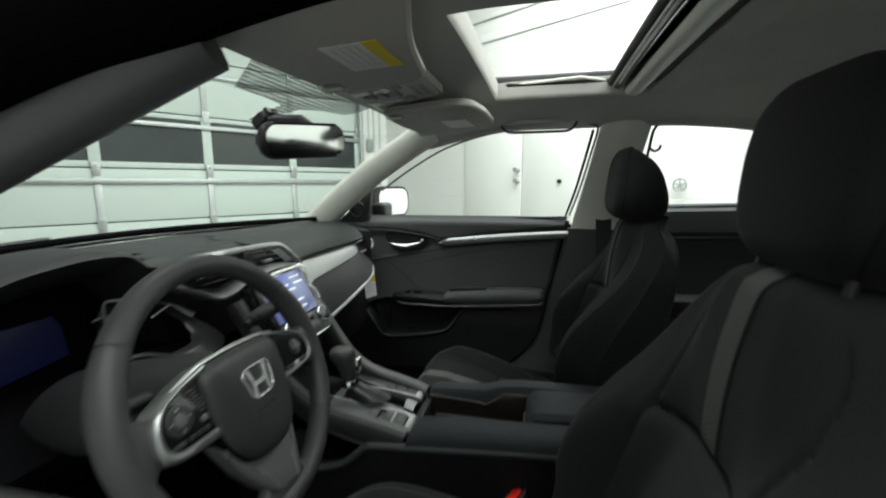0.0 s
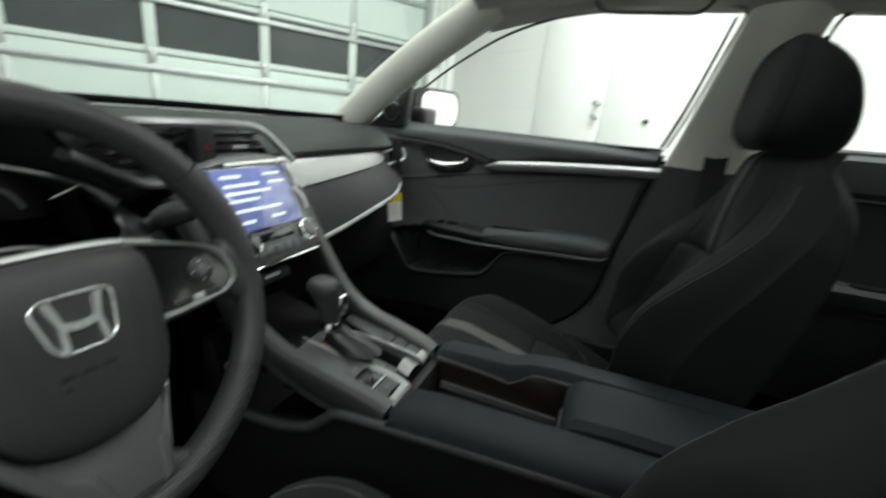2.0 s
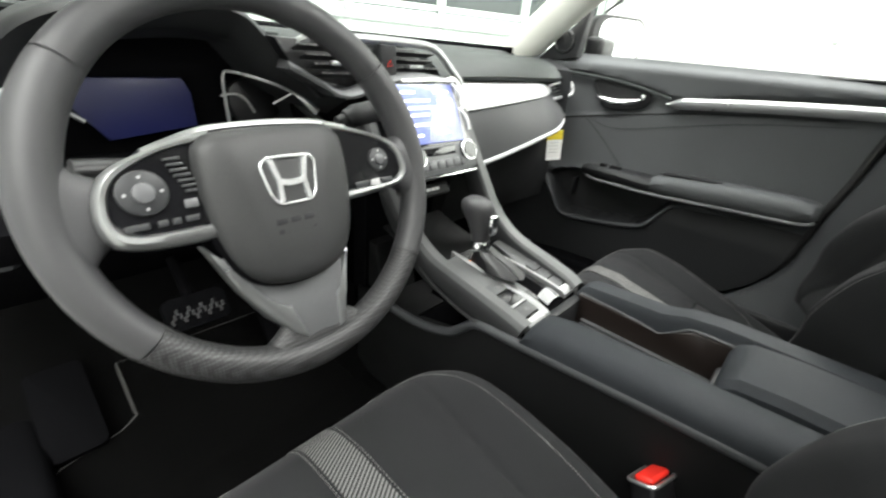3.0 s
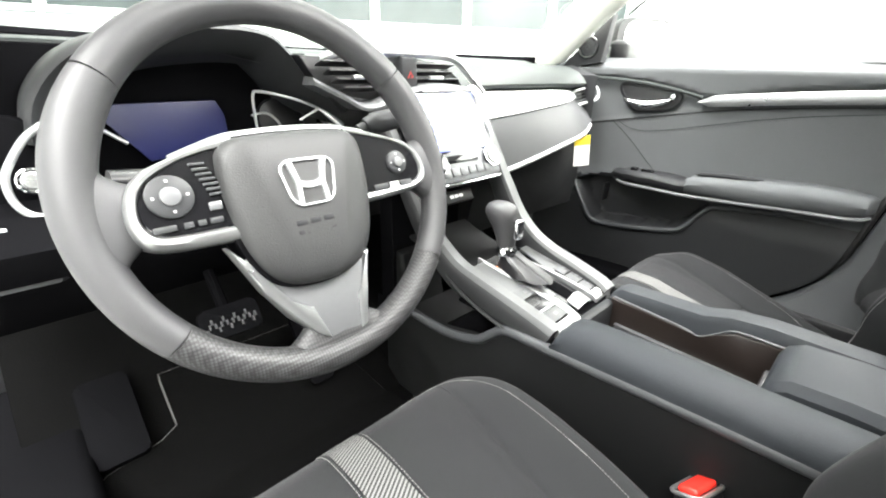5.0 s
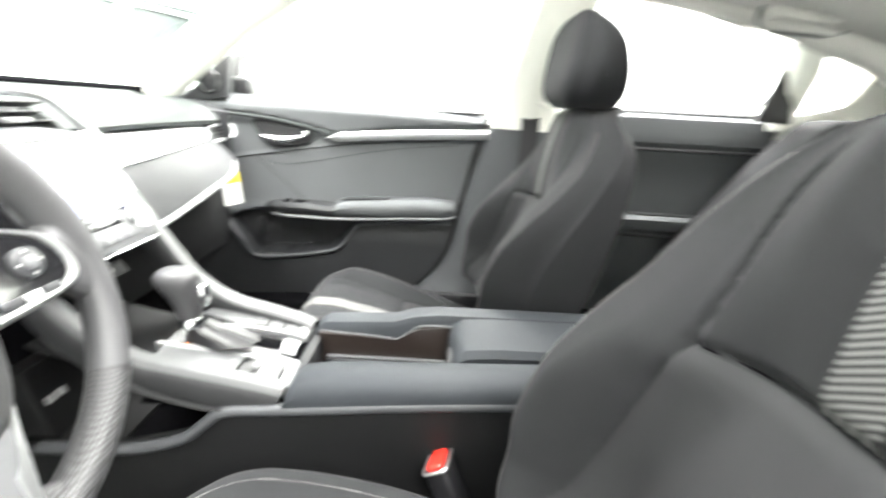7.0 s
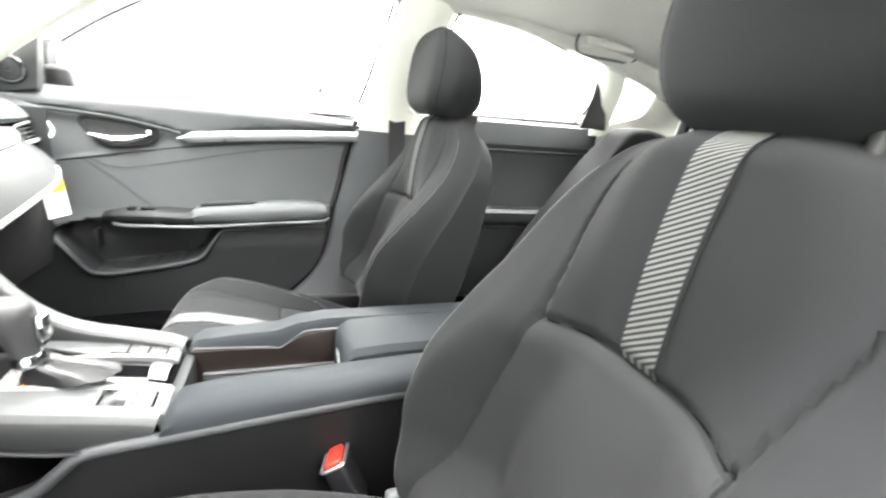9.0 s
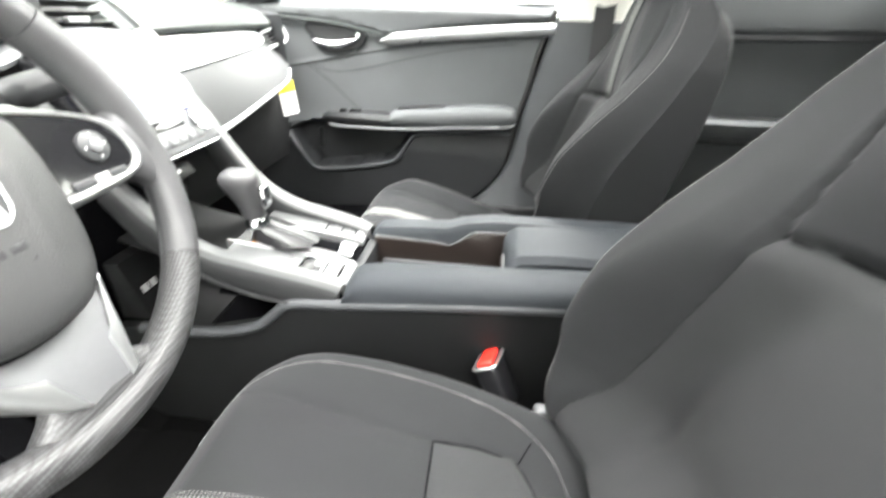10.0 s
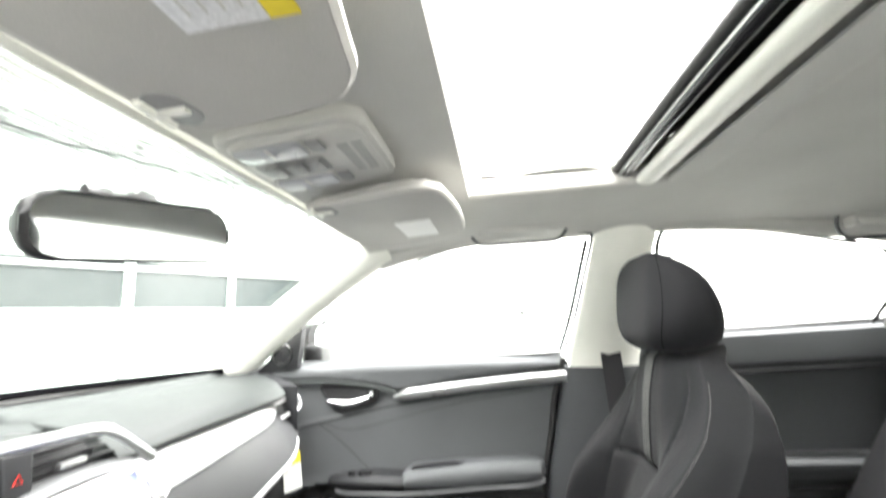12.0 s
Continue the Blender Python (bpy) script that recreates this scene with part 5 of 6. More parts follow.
# folds of the clear wrap in opaque white, as painted glints
for pts in (((0.062, 0.074, 0.008), (0.070, 0.060, 0.010), (0.078, 0.048, 0.007)), ((0.050, 0.078, 0.008), (0.066, 0.080, 0.011), (0.082, 0.070, 0.008)), ((0.066, 0.03, 0.007), (0.076, 0.012, 0.010), (0.080, -0.010, 0.007))):
    part("film_fold", tube([PAN @ p for p in curve(pts, 5)], 0.0042, 7, flat=0.5), PAPER, stack, "fold of the wrap with its glint painted white")
part("climate_panel", prism([(-0.083, -0.030), (0.079, -0.030), (0.080, -0.074), (0.072, -0.080), (-0.075, -0.080), (-0.083, -0.074)], "z", -0.006, 0.004, 0.003, m=PAN), GREY, stack)
part("climate_readout", box((-0.05, -0.048, 0.003), (0.03, -0.035, 0.0055), 0.001, m=PAN), PIANO, stack)
for k in range(6):
    part("climate_key", box((-0.062 + 0.020 * k, -0.071, 0.003), (-0.045 + 0.020 * k, -0.056, 0.0065), 0.0015, m=PAN), GREY, stack)
for sx in (-0.066, 0.063):
    kn = part("knob", tube([PAN @ Vector((sx, -0.046, q)) for q in (0.0, 0.004, 0.010, 0.0125, 0.013)], [0.0195, 0.0185, 0.0165, 0.0145, 0.009], 28), PIANO, stack)
    part("knob_ring", tube([PAN @ Vector((sx + 0.0172 * math.cos(a), -0.046 + 0.0172 * math.sin(a), 0.0085)) for a in [2 * math.pi * k / 24 for k in range(24)]], 0.002, 6, closed=True), CHROME, kn)
part("lower_edge", box((-0.076, -0.086, -0.01), (0.076, -0.0805, 0.006), 0.002, m=PAN), CHROME, stack)
strip = part("socket_strip", box((-0.036, -0.011, -0.006), (0.036, 0.011, 0.004), 0.003, m=pose(-0.030, 0.500, 0.768, 58)), CONSOLE_SIDE, stack)
for k in (0, 1, 2):
    part("text_bar", box((-0.020 + 0.011 * k, -0.002, 0.004), (-0.012 + 0.011 * k, 0.003, 0.0046), 0, m=pose(-0.030, 0.500, 0.768, 58)), SYMBOL, strip)
# vents over the screen
part("vent_well", prism([(-0.225, 0.986), (0.050, 0.984), (0.118, 0.930), (-0.02, 0.938), (-0.10, 0.915), (-0.150, 0.900), (-0.195, 0.945)], "y", 0.655, 0.75, 0.002), BLACK, stack)
for x0, x1 in ((-0.205, -0.072), (-0.030, 0.072)):
    for k in range(4):
        z = 0.976 - 0.0125 * k
        cut = 0.012 * k
        part("vent_slat", box((x0 + cut * (x0 < -0.1), -0.012, -0.0016), (x1 - 0.3 * cut * (x0 > -0.1) + 0.02 * (k > 1) * (x0 > -0.1), 0.012, 0.0016), 0.001, m=pose(0, 0.632, z, -18)), BLACK, stack)
    xm = (x0 + x1) / 2
    part("vent_tab", box((xm - 0.017, 0.612, 0.953), (xm + 0.017, 0.622, 0.960), 0.002), SILVER, stack)
hz_ = part("hazard_block", prism([(-0.069, 0.990), (-0.034, 0.990), (-0.030, 0.934), (-0.066, 0.930)], "y", 0.604, 0.66, 0.006, 3), DASH_HARD, stack)
part("hazard_mark", tube([(-0.055, 0.603, 0.957), (-0.045, 0.603, 0.957), (-0.050, 0.603, 0.966)], 0.0006, 6, closed=True), RED, hz_)
part("vent_trim", tube(curve([(-0.185, 0.660, 0.980), (-0.165, 0.645, 0.990), (-0.10, 0.620, 0.994), (0.0, 0.606, 0.994), (0.045, 0.603, 0.990), (0.070, 0.602, 0.978), (0.10, 0.601, 0.955), (0.131, 0.600, 0.931)], 6), 0.0068, 8), SILVER, stack)
part("vent_sill", loft([[(x, y + 0.03, z + 0.004), (x, y + 0.004, z + 0.003), (x, y - 0.004, z - 0.003), (x, y - 0.003, z - 0.008), (x, y + 0.06, z - 0.010)] for x, y, z in [(p.x, p.y, p.z) for p in curve([(-0.205, 0.650, 0.952), (-0.185, 0.636, 0.940), (-0.165, 0.622, 0.928), (-0.145, 0.612, 0.916), (-0.120, 0.604, 0.915), (-0.08, 0.598, 0.928), (-0.04, 0.592, 0.940), (0.03, 0.590, 0.944), (0.10, 0.590, 0.936)], 5)]]), GREY, stack)
part("film_clip", loft([[(0.074 + 0.012 * k + w * 0.7, 0.560 - 0.004 * (k % 2) + w * 0.1, 0.930 - 0.014 * k + w * 0.5) for w in (-0.009, -0.003, 0.004, 0.010)] + [(0.074 + 0.012 * k, 0.570, 0.926 - 0.014 * k)] for k in range(4)]), PAPER, stack, "crumpled corner of the protective film")

# ---- stalks and pedals ----
st = thing("wiper_stalk", "black wiper stalk behind the steering wheel", "stalk")
part("lever", tube(curve([(-0.245, 0.468, 0.899), (-0.235, 0.467, 0.903), (-0.225, 0.465, 0.907), (-0.190, 0.462, 0.913), (-0.172, 0.460, 0.916)], 5), [0.008] * 6 + [0.011] * 4 + [0.0135] * 11, 16), DASH_HARD, st)
part("end_cap", tube([(-0.174, 0.460, 0.9157), (-0.166, 0.459, 0.917), (-0.164, 0.459, 0.9173)], [0.0142, 0.0138, 0.010], 18), DECK, st)
st = thing("lamp_stalk", "black lamp stalk behind the steering wheel", "stalk")
part("lever", tube(curve([(-0.43, 0.47, 0.865), (-0.47, 0.466, 0.871), (-0.505, 0.462, 0.875)], 6), 0.011, 12), BLACK, st)
# pedals and foot rest in the same near black, footwell shade included
pd = thing("brake_pedal", "black ribbed rubber brake pedal", "pedal")
PM = Matrix.Translation((-0.389, 0.64, 0.598)) @ pose(0, 0, 0, 52) @ pose(0, 0, 0, 0, 0, 0)
part("pad", prism(rounded(0.088, 0.050, 0.010), "z", -0.008, 0.006, 0.003, m=PM), MATT, pd)
for k in range(18):
    x, y = -0.036 + 0.0042 * k, (-0.010, -0.003, 0.004, -0.003)[k % 4]
    part("rib", box((x - 0.0015, y - 0.004, 0.006), (x + 0.0015, y + 0.004, 0.0085), 0.0006, m=PM), DECK, pd)
part("arm", tube([(-0.389, 0.66, 0.60), (-0.385, 0.75, 0.66), (-0.385, 0.78, 0.80)], 0.009, 8), MATT, pd)
pd = thing("accelerator_pedal", "black accelerator pedal in the footwell", "pedal")
part("pad", prism(rounded(0.05, 0.15, 0.012), "z", -0.008, 0.006, 0.003, m=Matrix.Translation((-0.235, 0.70, 0.44)) @ pose(0, 0, 0, 55)), MATT, pd)
fr = thing("foot_rest", "black rubber foot rest in the footwell", "foot rest")
FR = Matrix.Translation((-0.567, 0.748, 0.428)) @ pose(0, 0, 0, 34)
part("plate", prism(rounded(0.075, 0.15, 0.010), "z", -0.02, 0.004, 0.004, m=FR), MATT, fr)
fm = thing("floor_mat", "black carpet floor mat with stitched edge", "floor mat")


def mat_pt(u, v, lift=0.0):
    y = lerp(0.08, 0.80, v)
    left = lerp(-0.615, -0.487, smooth(0.685, 0.712, y))
    right = lerp(-0.110, -0.185, smooth(0.55, 0.80, y))
    return Vector((lerp(left, right, u), y, 0.304 + max(0, y - 0.61) * 0.674 + lift))


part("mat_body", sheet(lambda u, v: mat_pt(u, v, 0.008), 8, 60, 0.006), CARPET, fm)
part("binding", tube([mat_pt(0, k / 60, 0.008) for k in range(61)] + [mat_pt(k / 10, 1, 0.008) for k in range(1, 11)] + [mat_pt(1, 1 - k / 30, 0.008) for k in range(1, 31)], 0.0032, 6), material("grey edge binding", (0.070, 0.070, 0.068), 0.9, spec=0.1), fm)

# ---- console ----
console = thing("centre_console", "black centre console with padded rails and silver plate", "console")
CL, CR = -0.068, 0.148
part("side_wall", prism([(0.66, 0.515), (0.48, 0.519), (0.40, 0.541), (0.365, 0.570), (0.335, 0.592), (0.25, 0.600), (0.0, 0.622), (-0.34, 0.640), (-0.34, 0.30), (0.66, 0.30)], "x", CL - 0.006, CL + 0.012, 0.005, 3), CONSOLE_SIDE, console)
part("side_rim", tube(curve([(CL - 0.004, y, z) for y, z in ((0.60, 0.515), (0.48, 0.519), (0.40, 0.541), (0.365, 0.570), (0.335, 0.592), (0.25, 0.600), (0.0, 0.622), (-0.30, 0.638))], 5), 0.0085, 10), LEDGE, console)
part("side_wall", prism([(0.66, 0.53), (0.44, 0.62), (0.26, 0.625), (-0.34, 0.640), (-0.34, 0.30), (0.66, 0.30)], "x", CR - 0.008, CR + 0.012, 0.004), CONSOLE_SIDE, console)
# the hollow's inner faces are near black: its shade is put into the colour
part("pass_through_floor", box((CL, 0.24, 0.46), (CR, 0.70, 0.505), 0.004), MATT, console)
part("pass_through_roof", box((CL + 0.012, 0.25, 0.585), (CR - 0.01, 0.46, 0.592), 0.002), MATT, console)
part("pass_through_lining", box((CR - 0.020, 0.24, 0.50), (CR - 0.0085, 0.66, 0.61), 0.002), MATT, console)
part("core", box((CL + 0.012, -0.34, 0.30), (CR - 0.008, 0.25, 0.53), 0.0), BLACK, console)
# block and flap darkened in colour for the hollow's shade
usb = part("socket_block", prism([(0.585, 0.520), (0.640, 0.520), (0.640, 0.625), (0.615, 0.625)], "x", -0.062, 0.030, 0.006), CONSOLE_SIDE, console)
for k in (0, 1):
    part("socket_mark", box((-0.048 + 0.018 * k, -0.0012, 0.0), (-0.034 + 0.018 * k, 0.0, 0.012), 0.0, m=pose(0, 0.599, 0.566, -16)), SYMBOL, usb)
part("tray_flap", prism([(0.50, 0.506), (0.585, 0.512), (0.585, 0.520), (0.50, 0.512)], "x", -0.058, 0.06, 0.002), CONSOLE_SIDE, console)
part("back_wall", box((CL, 0.64, 0.47), (CR, 0.68, 0.80), 0.0), MATT, console)
# the bridge: two arms that come down from the dashboard and hold the gear plate


def bridge(side, skin=False):
    if side > 0:
        rows = [(p.x, p.y, p.z, lerp(0.024, 0.040, k / 40)) for k, p in enumerate(curve([(0.098, 0.580, 0.925), (0.099, 0.548, 0.872), (0.100, 0.521, 0.828), (0.102, 0.488, 0.775), (0.105, 0.455, 0.725), (0.110, 0.422, 0.692), (0.115, 0.385, 0.672), (0.118, 0.34, 0.659), (0.118, 0.285, 0.644), (0.116, 0.262, 0.634)], 5))]
    else:
        rows = [(p.x, p.y, p.z, lerp(0.020, 0.030, k / 40)) for k, p in enumerate(curve([(-0.118, 0.585, 0.900), (-0.110, 0.560, 0.850), (-0.098, 0.534, 0.790), (-0.084, 0.508, 0.730), (-0.072, 0.476, 0.690), (-0.066, 0.445, 0.668), (-0.060, 0.40, 0.654), (-0.058, 0.34, 0.642), (-0.056, 0.285, 0.630), (-0.054, 0.260, 0.622)], 5))]
    out = []
    for k, (x, y, z, w) in enumerate(rows):
        a, b = rows[max(k - 1, 0)], rows[min(k + 1, len(rows) - 1)]
        d = Vector((0, b[1] - a[1], b[2] - a[2])).normalized()
        n = Vector((0, -d.z, d.y)) if d.y < 0 else Vector((0, -d.z, d.y))
        if n.z < 0:
            n = -n
        h = lerp(0.03, 0.052, smooth(0, 30, k)) * lerp(1, 0.7, smooth(42, 45, k))
        c = Vector((x, y, z))
        o = side * 1.0
        out.append([c + Vector((o * w * 0.5 * q, 0, 0)) + n * r for q, r in ((-1, -h * 0.75), (-1, -0.004), (-0.8, 0.001), (0.5, 0.001), (0.9, -0.006), (1.05, -0.018), (1.0, -h * 0.7), (0.75, -h), (-0.6, -h))])
    if skin:
        return loft([[r[1] - up, r[1] + up, r[2] + up, r[3] + up, r[4] + up, r[4] - up] for r in out for up in [(r[2] - r[8]).normalized() * 0.0012]])
    return loft(out)


# one plastic in two tones: light on top and shade below are painted
LIT_TOP = material("console plastic, lit tone", (0.072, 0.0735, 0.075), 0.45, vary=0.06, spec=0.4)
SHADED_HULL = material("console plastic, shaded tone", (0.023, 0.0236, 0.0245), 0.5, vary=0.06, spec=0.3)
for side in (1, -1):
    part("bridge_arm", bridge(side), SHADED_HULL, console)
    part("lit_arm_top", bridge(side, True), LIT_TOP, console, "top of the arm with brighter light painted in")
part("hull_edge", tube(curve([(-0.077, 0.505, 0.675), (-0.078, 0.47, 0.642), (-0.078, 0.425, 0.618), (-0.076, 0.352, 0.598), (-0.072, 0.262, 0.590)], 5), 0.0028, 6), BLACK, console)
# tray colour also carries the shade under the dashboard
part("tray", sheet(lambda u, v: (lerp(-0.055, 0.10, u), lerp(0.435, 0.60, v), 0.653 - 0.012 * smooth(0, 0.2, v) + 0.03 * v * v), 6, 8, 0.006), CONSOLE_SIDE, console)
part("plate_deck", loft([[(-0.048, y, z - 0.02), (-0.048, y, z), (0.104, y, z + 0.012), (0.104, y, z - 0.02)] for y, z in ((0.262, 0.611), (0.30, 0.619), (0.36, 0.632), (0.44, 0.648))]), MATT, console)
# the keys beside the gear gate, each row inside a silver frame


def deck_z(x, y):
    """The height of the plate that carries the gear gate."""
    return 0.6175 + 0.205 * (y - 0.262) + 0.065 * (x + 0.04)


def ribbon(line, w, h):
    """A raised strip along (x, y) points; w its width at each point."""
    pts = [Vector((x, y, 0)) for x, y in line]
    rings = []
    for k, p in enumerate(pts):
        d = (pts[min(k + 1, len(pts) - 1)] - pts[max(k - 1, 0)]).normalized()
        n = Vector((d.y, -d.x, 0)) * (w[k] / 2)
        rings.append([Vector((q.x, q.y, deck_z(q.x, q.y) + z)) for q, z in ((p - n, -0.006), (p - n, h - 0.0012), (p - n * 0.6, h), (p + n * 0.6, h), (p + n, h - 0.0012), (p + n, -0.006))])
    return loft(rings)


left_in = curve([(x, y, 0) for x, y in ((-0.018, 0.452), (-0.014, 0.425), (-0.008, 0.39), (-0.002, 0.35), (0.003, 0.31), (0.005, 0.285), (0.003, 0.270), (-0.004, 0.262))], 5)
part("silver_frame", ribbon([(p.x, p.y) for p in left_in], [0.003 + 0.0115 * math.sin(math.pi * min(k / 44, 0.5)) for k in range(len(left_in))], 0.0062), PLATE, console)
part("silver_frame", ribbon([(-0.044, 0.352), (-0.045, 0.32), (-0.046, 0.29), (-0.046, 0.268)], [0.002, 0.003, 0.0035, 0.0035], 0.0050), PLATE, console)
part("frame_end", loft([[(x, 0.269, deck_z(x, 0.269) + 0.0060), (x, 0.261, deck_z(x, 0.261) + 0.0062), (x, 0.2555, deck_z(x, 0.255) + 0.002), (x, 0.2535, deck_z(x, 0.254) - 0.020), (x, 0.262, deck_z(x, 0.262) - 0.020)] for x in (-0.049, -0.040, -0.02, 0.0, 0.008)]), PLATE, console)
right_in = curve([(x, y, 0) for x, y in ((0.036, 0.438), (0.050, 0.41), (0.062, 0.37), (0.070, 0.33), (0.074, 0.295), (0.075, 0.275))], 5)
part("silver_frame", ribbon([(p.x, p.y) for p in right_in], [0.002 + 0.0045 * math.sin(math.pi * min(k / 40, 0.5)) for k in range(len(right_in))], 0.0060), PLATE, console)
part("silver_frame", ribbon([(0.117, 0.362), (0.118, 0.33), (0.119, 0.295), (0.118, 0.275)], [0.002, 0.003, 0.0035, 0.0035], 0.0050), PLATE, console)
part("frame_end", loft([[(x, 0.280, deck_z(x, 0.280) + 0.0058), (x, 0.271, deck_z(x, 0.271) + 0.0060), (x, 0.2645, deck_z(x, 0.264) + 0.001), (x, 0.2620, deck_z(x, 0.262) - 0.022), (x, 0.272, deck_z(x, 0.272) - 0.022)] for x in (0.071, 0.08, 0.10, 0.114, 0.1205)]), PLATE, console)
KEYCAP = material("dark satin console key", (0.075, 0.076, 0.078), 0.5, vary=0.05, spec=0.3)
for cx, rows in ((-0.020, ((0.333, 0.356, KEYCAP), (0.303, 0.3305, GATE), (0.2735, 0.296, KEYCAP))), (0.0965, ((0.333, 0.357, KEYCAP), (0.307, 0.331, KEYCAP), (0.283, 0.305, KEYCAP)))):
    for y0, y1, mt in rows:
        ym = (y0 + y1) / 2
        key = part("console_key", box((-0.0195, -(y1 - y0) / 2, -0.006), (0.0195, (y1 - y0) / 2, 0.0), 0.0006, m=pose(cx, ym, deck_z(cx, ym) + 0.0048, 11.6, -3.7)), mt, console)
        if mt is KEYCAP:
            part("key_mark", box((-0.004, -0.003, 0.0001), (0.004, 0.003, 0.0005), 0, m=pose(cx, ym, deck_z(cx, ym) + 0.0048, 11.6, -3.7)), GREY, key)
part("key_divider", box((-0.0195, -0.0028, -0.004), (0.0195, 0.0028, 0.0012), 0.001, m=pose(-0.020, 0.2998, deck_z(-0.020, 0.2998) + 0.0048, 11.6, -3.7)), PLATE, console)
for x0, x1, ya, yb in ((-0.050, -0.006, 0.352, 0.44), (0.066, 0.120, 0.352, 0.43)):
    # deck top in the paler tone, its light put into the colour
    part("lit_deck_top", sheet(lambda u, v, x0=x0, x1=x1, ya=ya, yb=yb: (lerp(x0, x1, u) + (0.010 if x0 > 0 else -0.008) * v * (1 - u if x0 > 0 else u), lerp(ya, yb, v), deck_z(lerp(x0, x1, u), lerp(ya, yb, v)) + 0.0040), 6, 8, 0.004), LIT_TOP, console)
part("gear_gate", loft([[(x0, y, z - 0.012), (x0, y, z), (x1, y, z + 0.004), (x1, y, z - 0.012)] for x0, x1, y, z in ((0.008, 0.074, 0.266, 0.615), (0.006, 0.072, 0.30, 0.625), (-0.002, 0.062, 0.36, 0.638), (-0.016, 0.042, 0.445, 0.656))]), GATE, console)
part("gate_slot", loft([[(x - 0.012, y, z), (x - 0.012, y, z + 0.0008), (x + 0.014, y, z + 0.0016), (x + 0.014, y, z)] for x, y, z in ((0.046, 0.295, 0.6265), (0.043, 0.33, 0.6345), (0.036, 0.375, 0.6440))]), MATT, console)
part("position_strip", loft([[(x - 0.006, y, z), (x - 0.006, y, z + 0.0010), (x + 0.007, y, z + 0.0016), (x + 0.007, y, z)] for x, y, z in ((0.022, 0.315, 0.6295), (0.018, 0.35, 0.6370), (0.012, 0.385, 0.6445))]), GREY, console)
part("gate_cup", sheet(lambda u, v: (lerp(0.024, 0.068, u), lerp(0.270, 0.292, v), 0.6245 + 0.0060 * v + 0.008 * math.sin(math.pi * u) * (0.6 + 0.4 * v)), 12, 8, 0.003), PLATE, console)
part("gear_mark", box((-0.012, -0.003, 0), (-0.002, 0.003, 0.001), 0, m=pose(0.004, 0.418, 0.6515, 12)), AMBER, console)
# padded rails, bin and lid
part("padded_rail", loft([[(CL - 0.008, y, zb), (CL - 0.011, y, lerp(zb, zt, 0.55)), (CL - 0.004, y, zt - 0.006), (CL + 0.008, y, zt), (CL + 0.042, y, zt + 0.001), (CL + 0.053, y, zt - 0.006), (CL + 0.055, y, zb - 0.03)] for y, zb, zt in
                          ((-0.34, 0.634, 0.668), (-0.1, 0.624, 0.664), (0.10, 0.612, 0.655), (0.20, 0.604, 0.650), (0.235, 0.602, 0.644), (0.25, 0.602, 0.630), (0.256, 0.604, 0.615))]), PAD, console)
part("padded_rail", loft([[(0.102, y, 0.56), (0.101, y, zt - 0.01), (0.108, y, zt), (0.140, y, zt + 0.001), (CR + 0.012, y, zt - 0.008), (CR + 0.018, y, zt - 0.035), (CR + 0.012, y, 0.58)] for y, zt in
                          ((-0.34, 0.672), (0.04, 0.668), (0.085, 0.662), (0.12, 0.650), (0.20, 0.645), (0.240, 0.642), (0.254, 0.632), (0.26, 0.615))]), PAD, console)
part("bin_floor", box((CL + 0.05, 0.0, 0.53), (0.104, 0.262, 0.545), 0.003), BIN, console)
part("bin_end", box((CL + 0.05, 0.245, 0.53), (0.104, 0.262, 0.620), 0.004), DASH_HARD, console)
part("bin_wall", prism([(0.25, 0.545), (0.25, 0.628), (0.14, 0.622), (0.115, 0.618), (0.09, 0.636), (0.07, 0.648), (0.0, 0.650), (0.0, 0.545)], "x", 0.096, 0.1015, 0.002), BIN, console)
part("bin_edge", tube(curve([(0.0985, 0.248, 0.630), (0.0985, 0.14, 0.624), (0.0985, 0.115, 0.620), (0.0985, 0.09, 0.638), (0.0985, 0.07, 0.650), (0.0985, 0.01, 0.652)], 5), 0.0016, 6), GREY, console)
for z in (0.575, 0.582):
    part("bin_rail", box((0.088, 0.01, z), (0.0965, 0.235, z + 0.004), 0.001), GREY, console)
lid = part("armrest_lid", loft([[(CL + 0.052, y, zt - 0.055), (CL + 0.053, y, zt - 0.010), (CL + 0.062, y, zt), (0.09, y, zt + 0.002), (0.098, y, zt - 0.008), (0.099, y, zt - 0.055)] for y, zt in ((-0.34, 0.676), (-0.05, 0.674), (0.0, 0.670), (0.016, 0.660), (0.022, 0.645))]), PAD, console, "padded armrest lid")
part("lid_latch", box((0.0, 0.016, 0.625), (0.05, 0.027, 0.642), 0.004), BLACK, lid)

gear = thing("gear_lever", "black leather gear lever with chrome button", "gear lever")
knob = part("knob", loft([[Vector((0.012 + rx * math.copysign(abs(math.cos(a)) ** 0.8, math.cos(a)), 0.428 + dy + ry * math.copysign(abs(math.sin(a)) ** 0.8, math.sin(a)), z)) for a in [2 * math.pi * k / 28 for k in range(28)]] for z, rx, ry, dy in
                          ((0.690, 0.0145, 0.015, -0.012), (0.705, 0.0155, 0.017, -0.010), (0.722, 0.018, 0.021, -0.006), (0.735, 0.0205, 0.0255, 0.000), (0.746, 0.0225, 0.0295, 0.003), (0.754, 0.022, 0.029, 0.004), (0.761, 0.0185, 0.0245, 0.004), (0.765, 0.0135, 0.018, 0.004), (0.767, 0.005, 0.007, 0.004))]), LEATHER, gear)
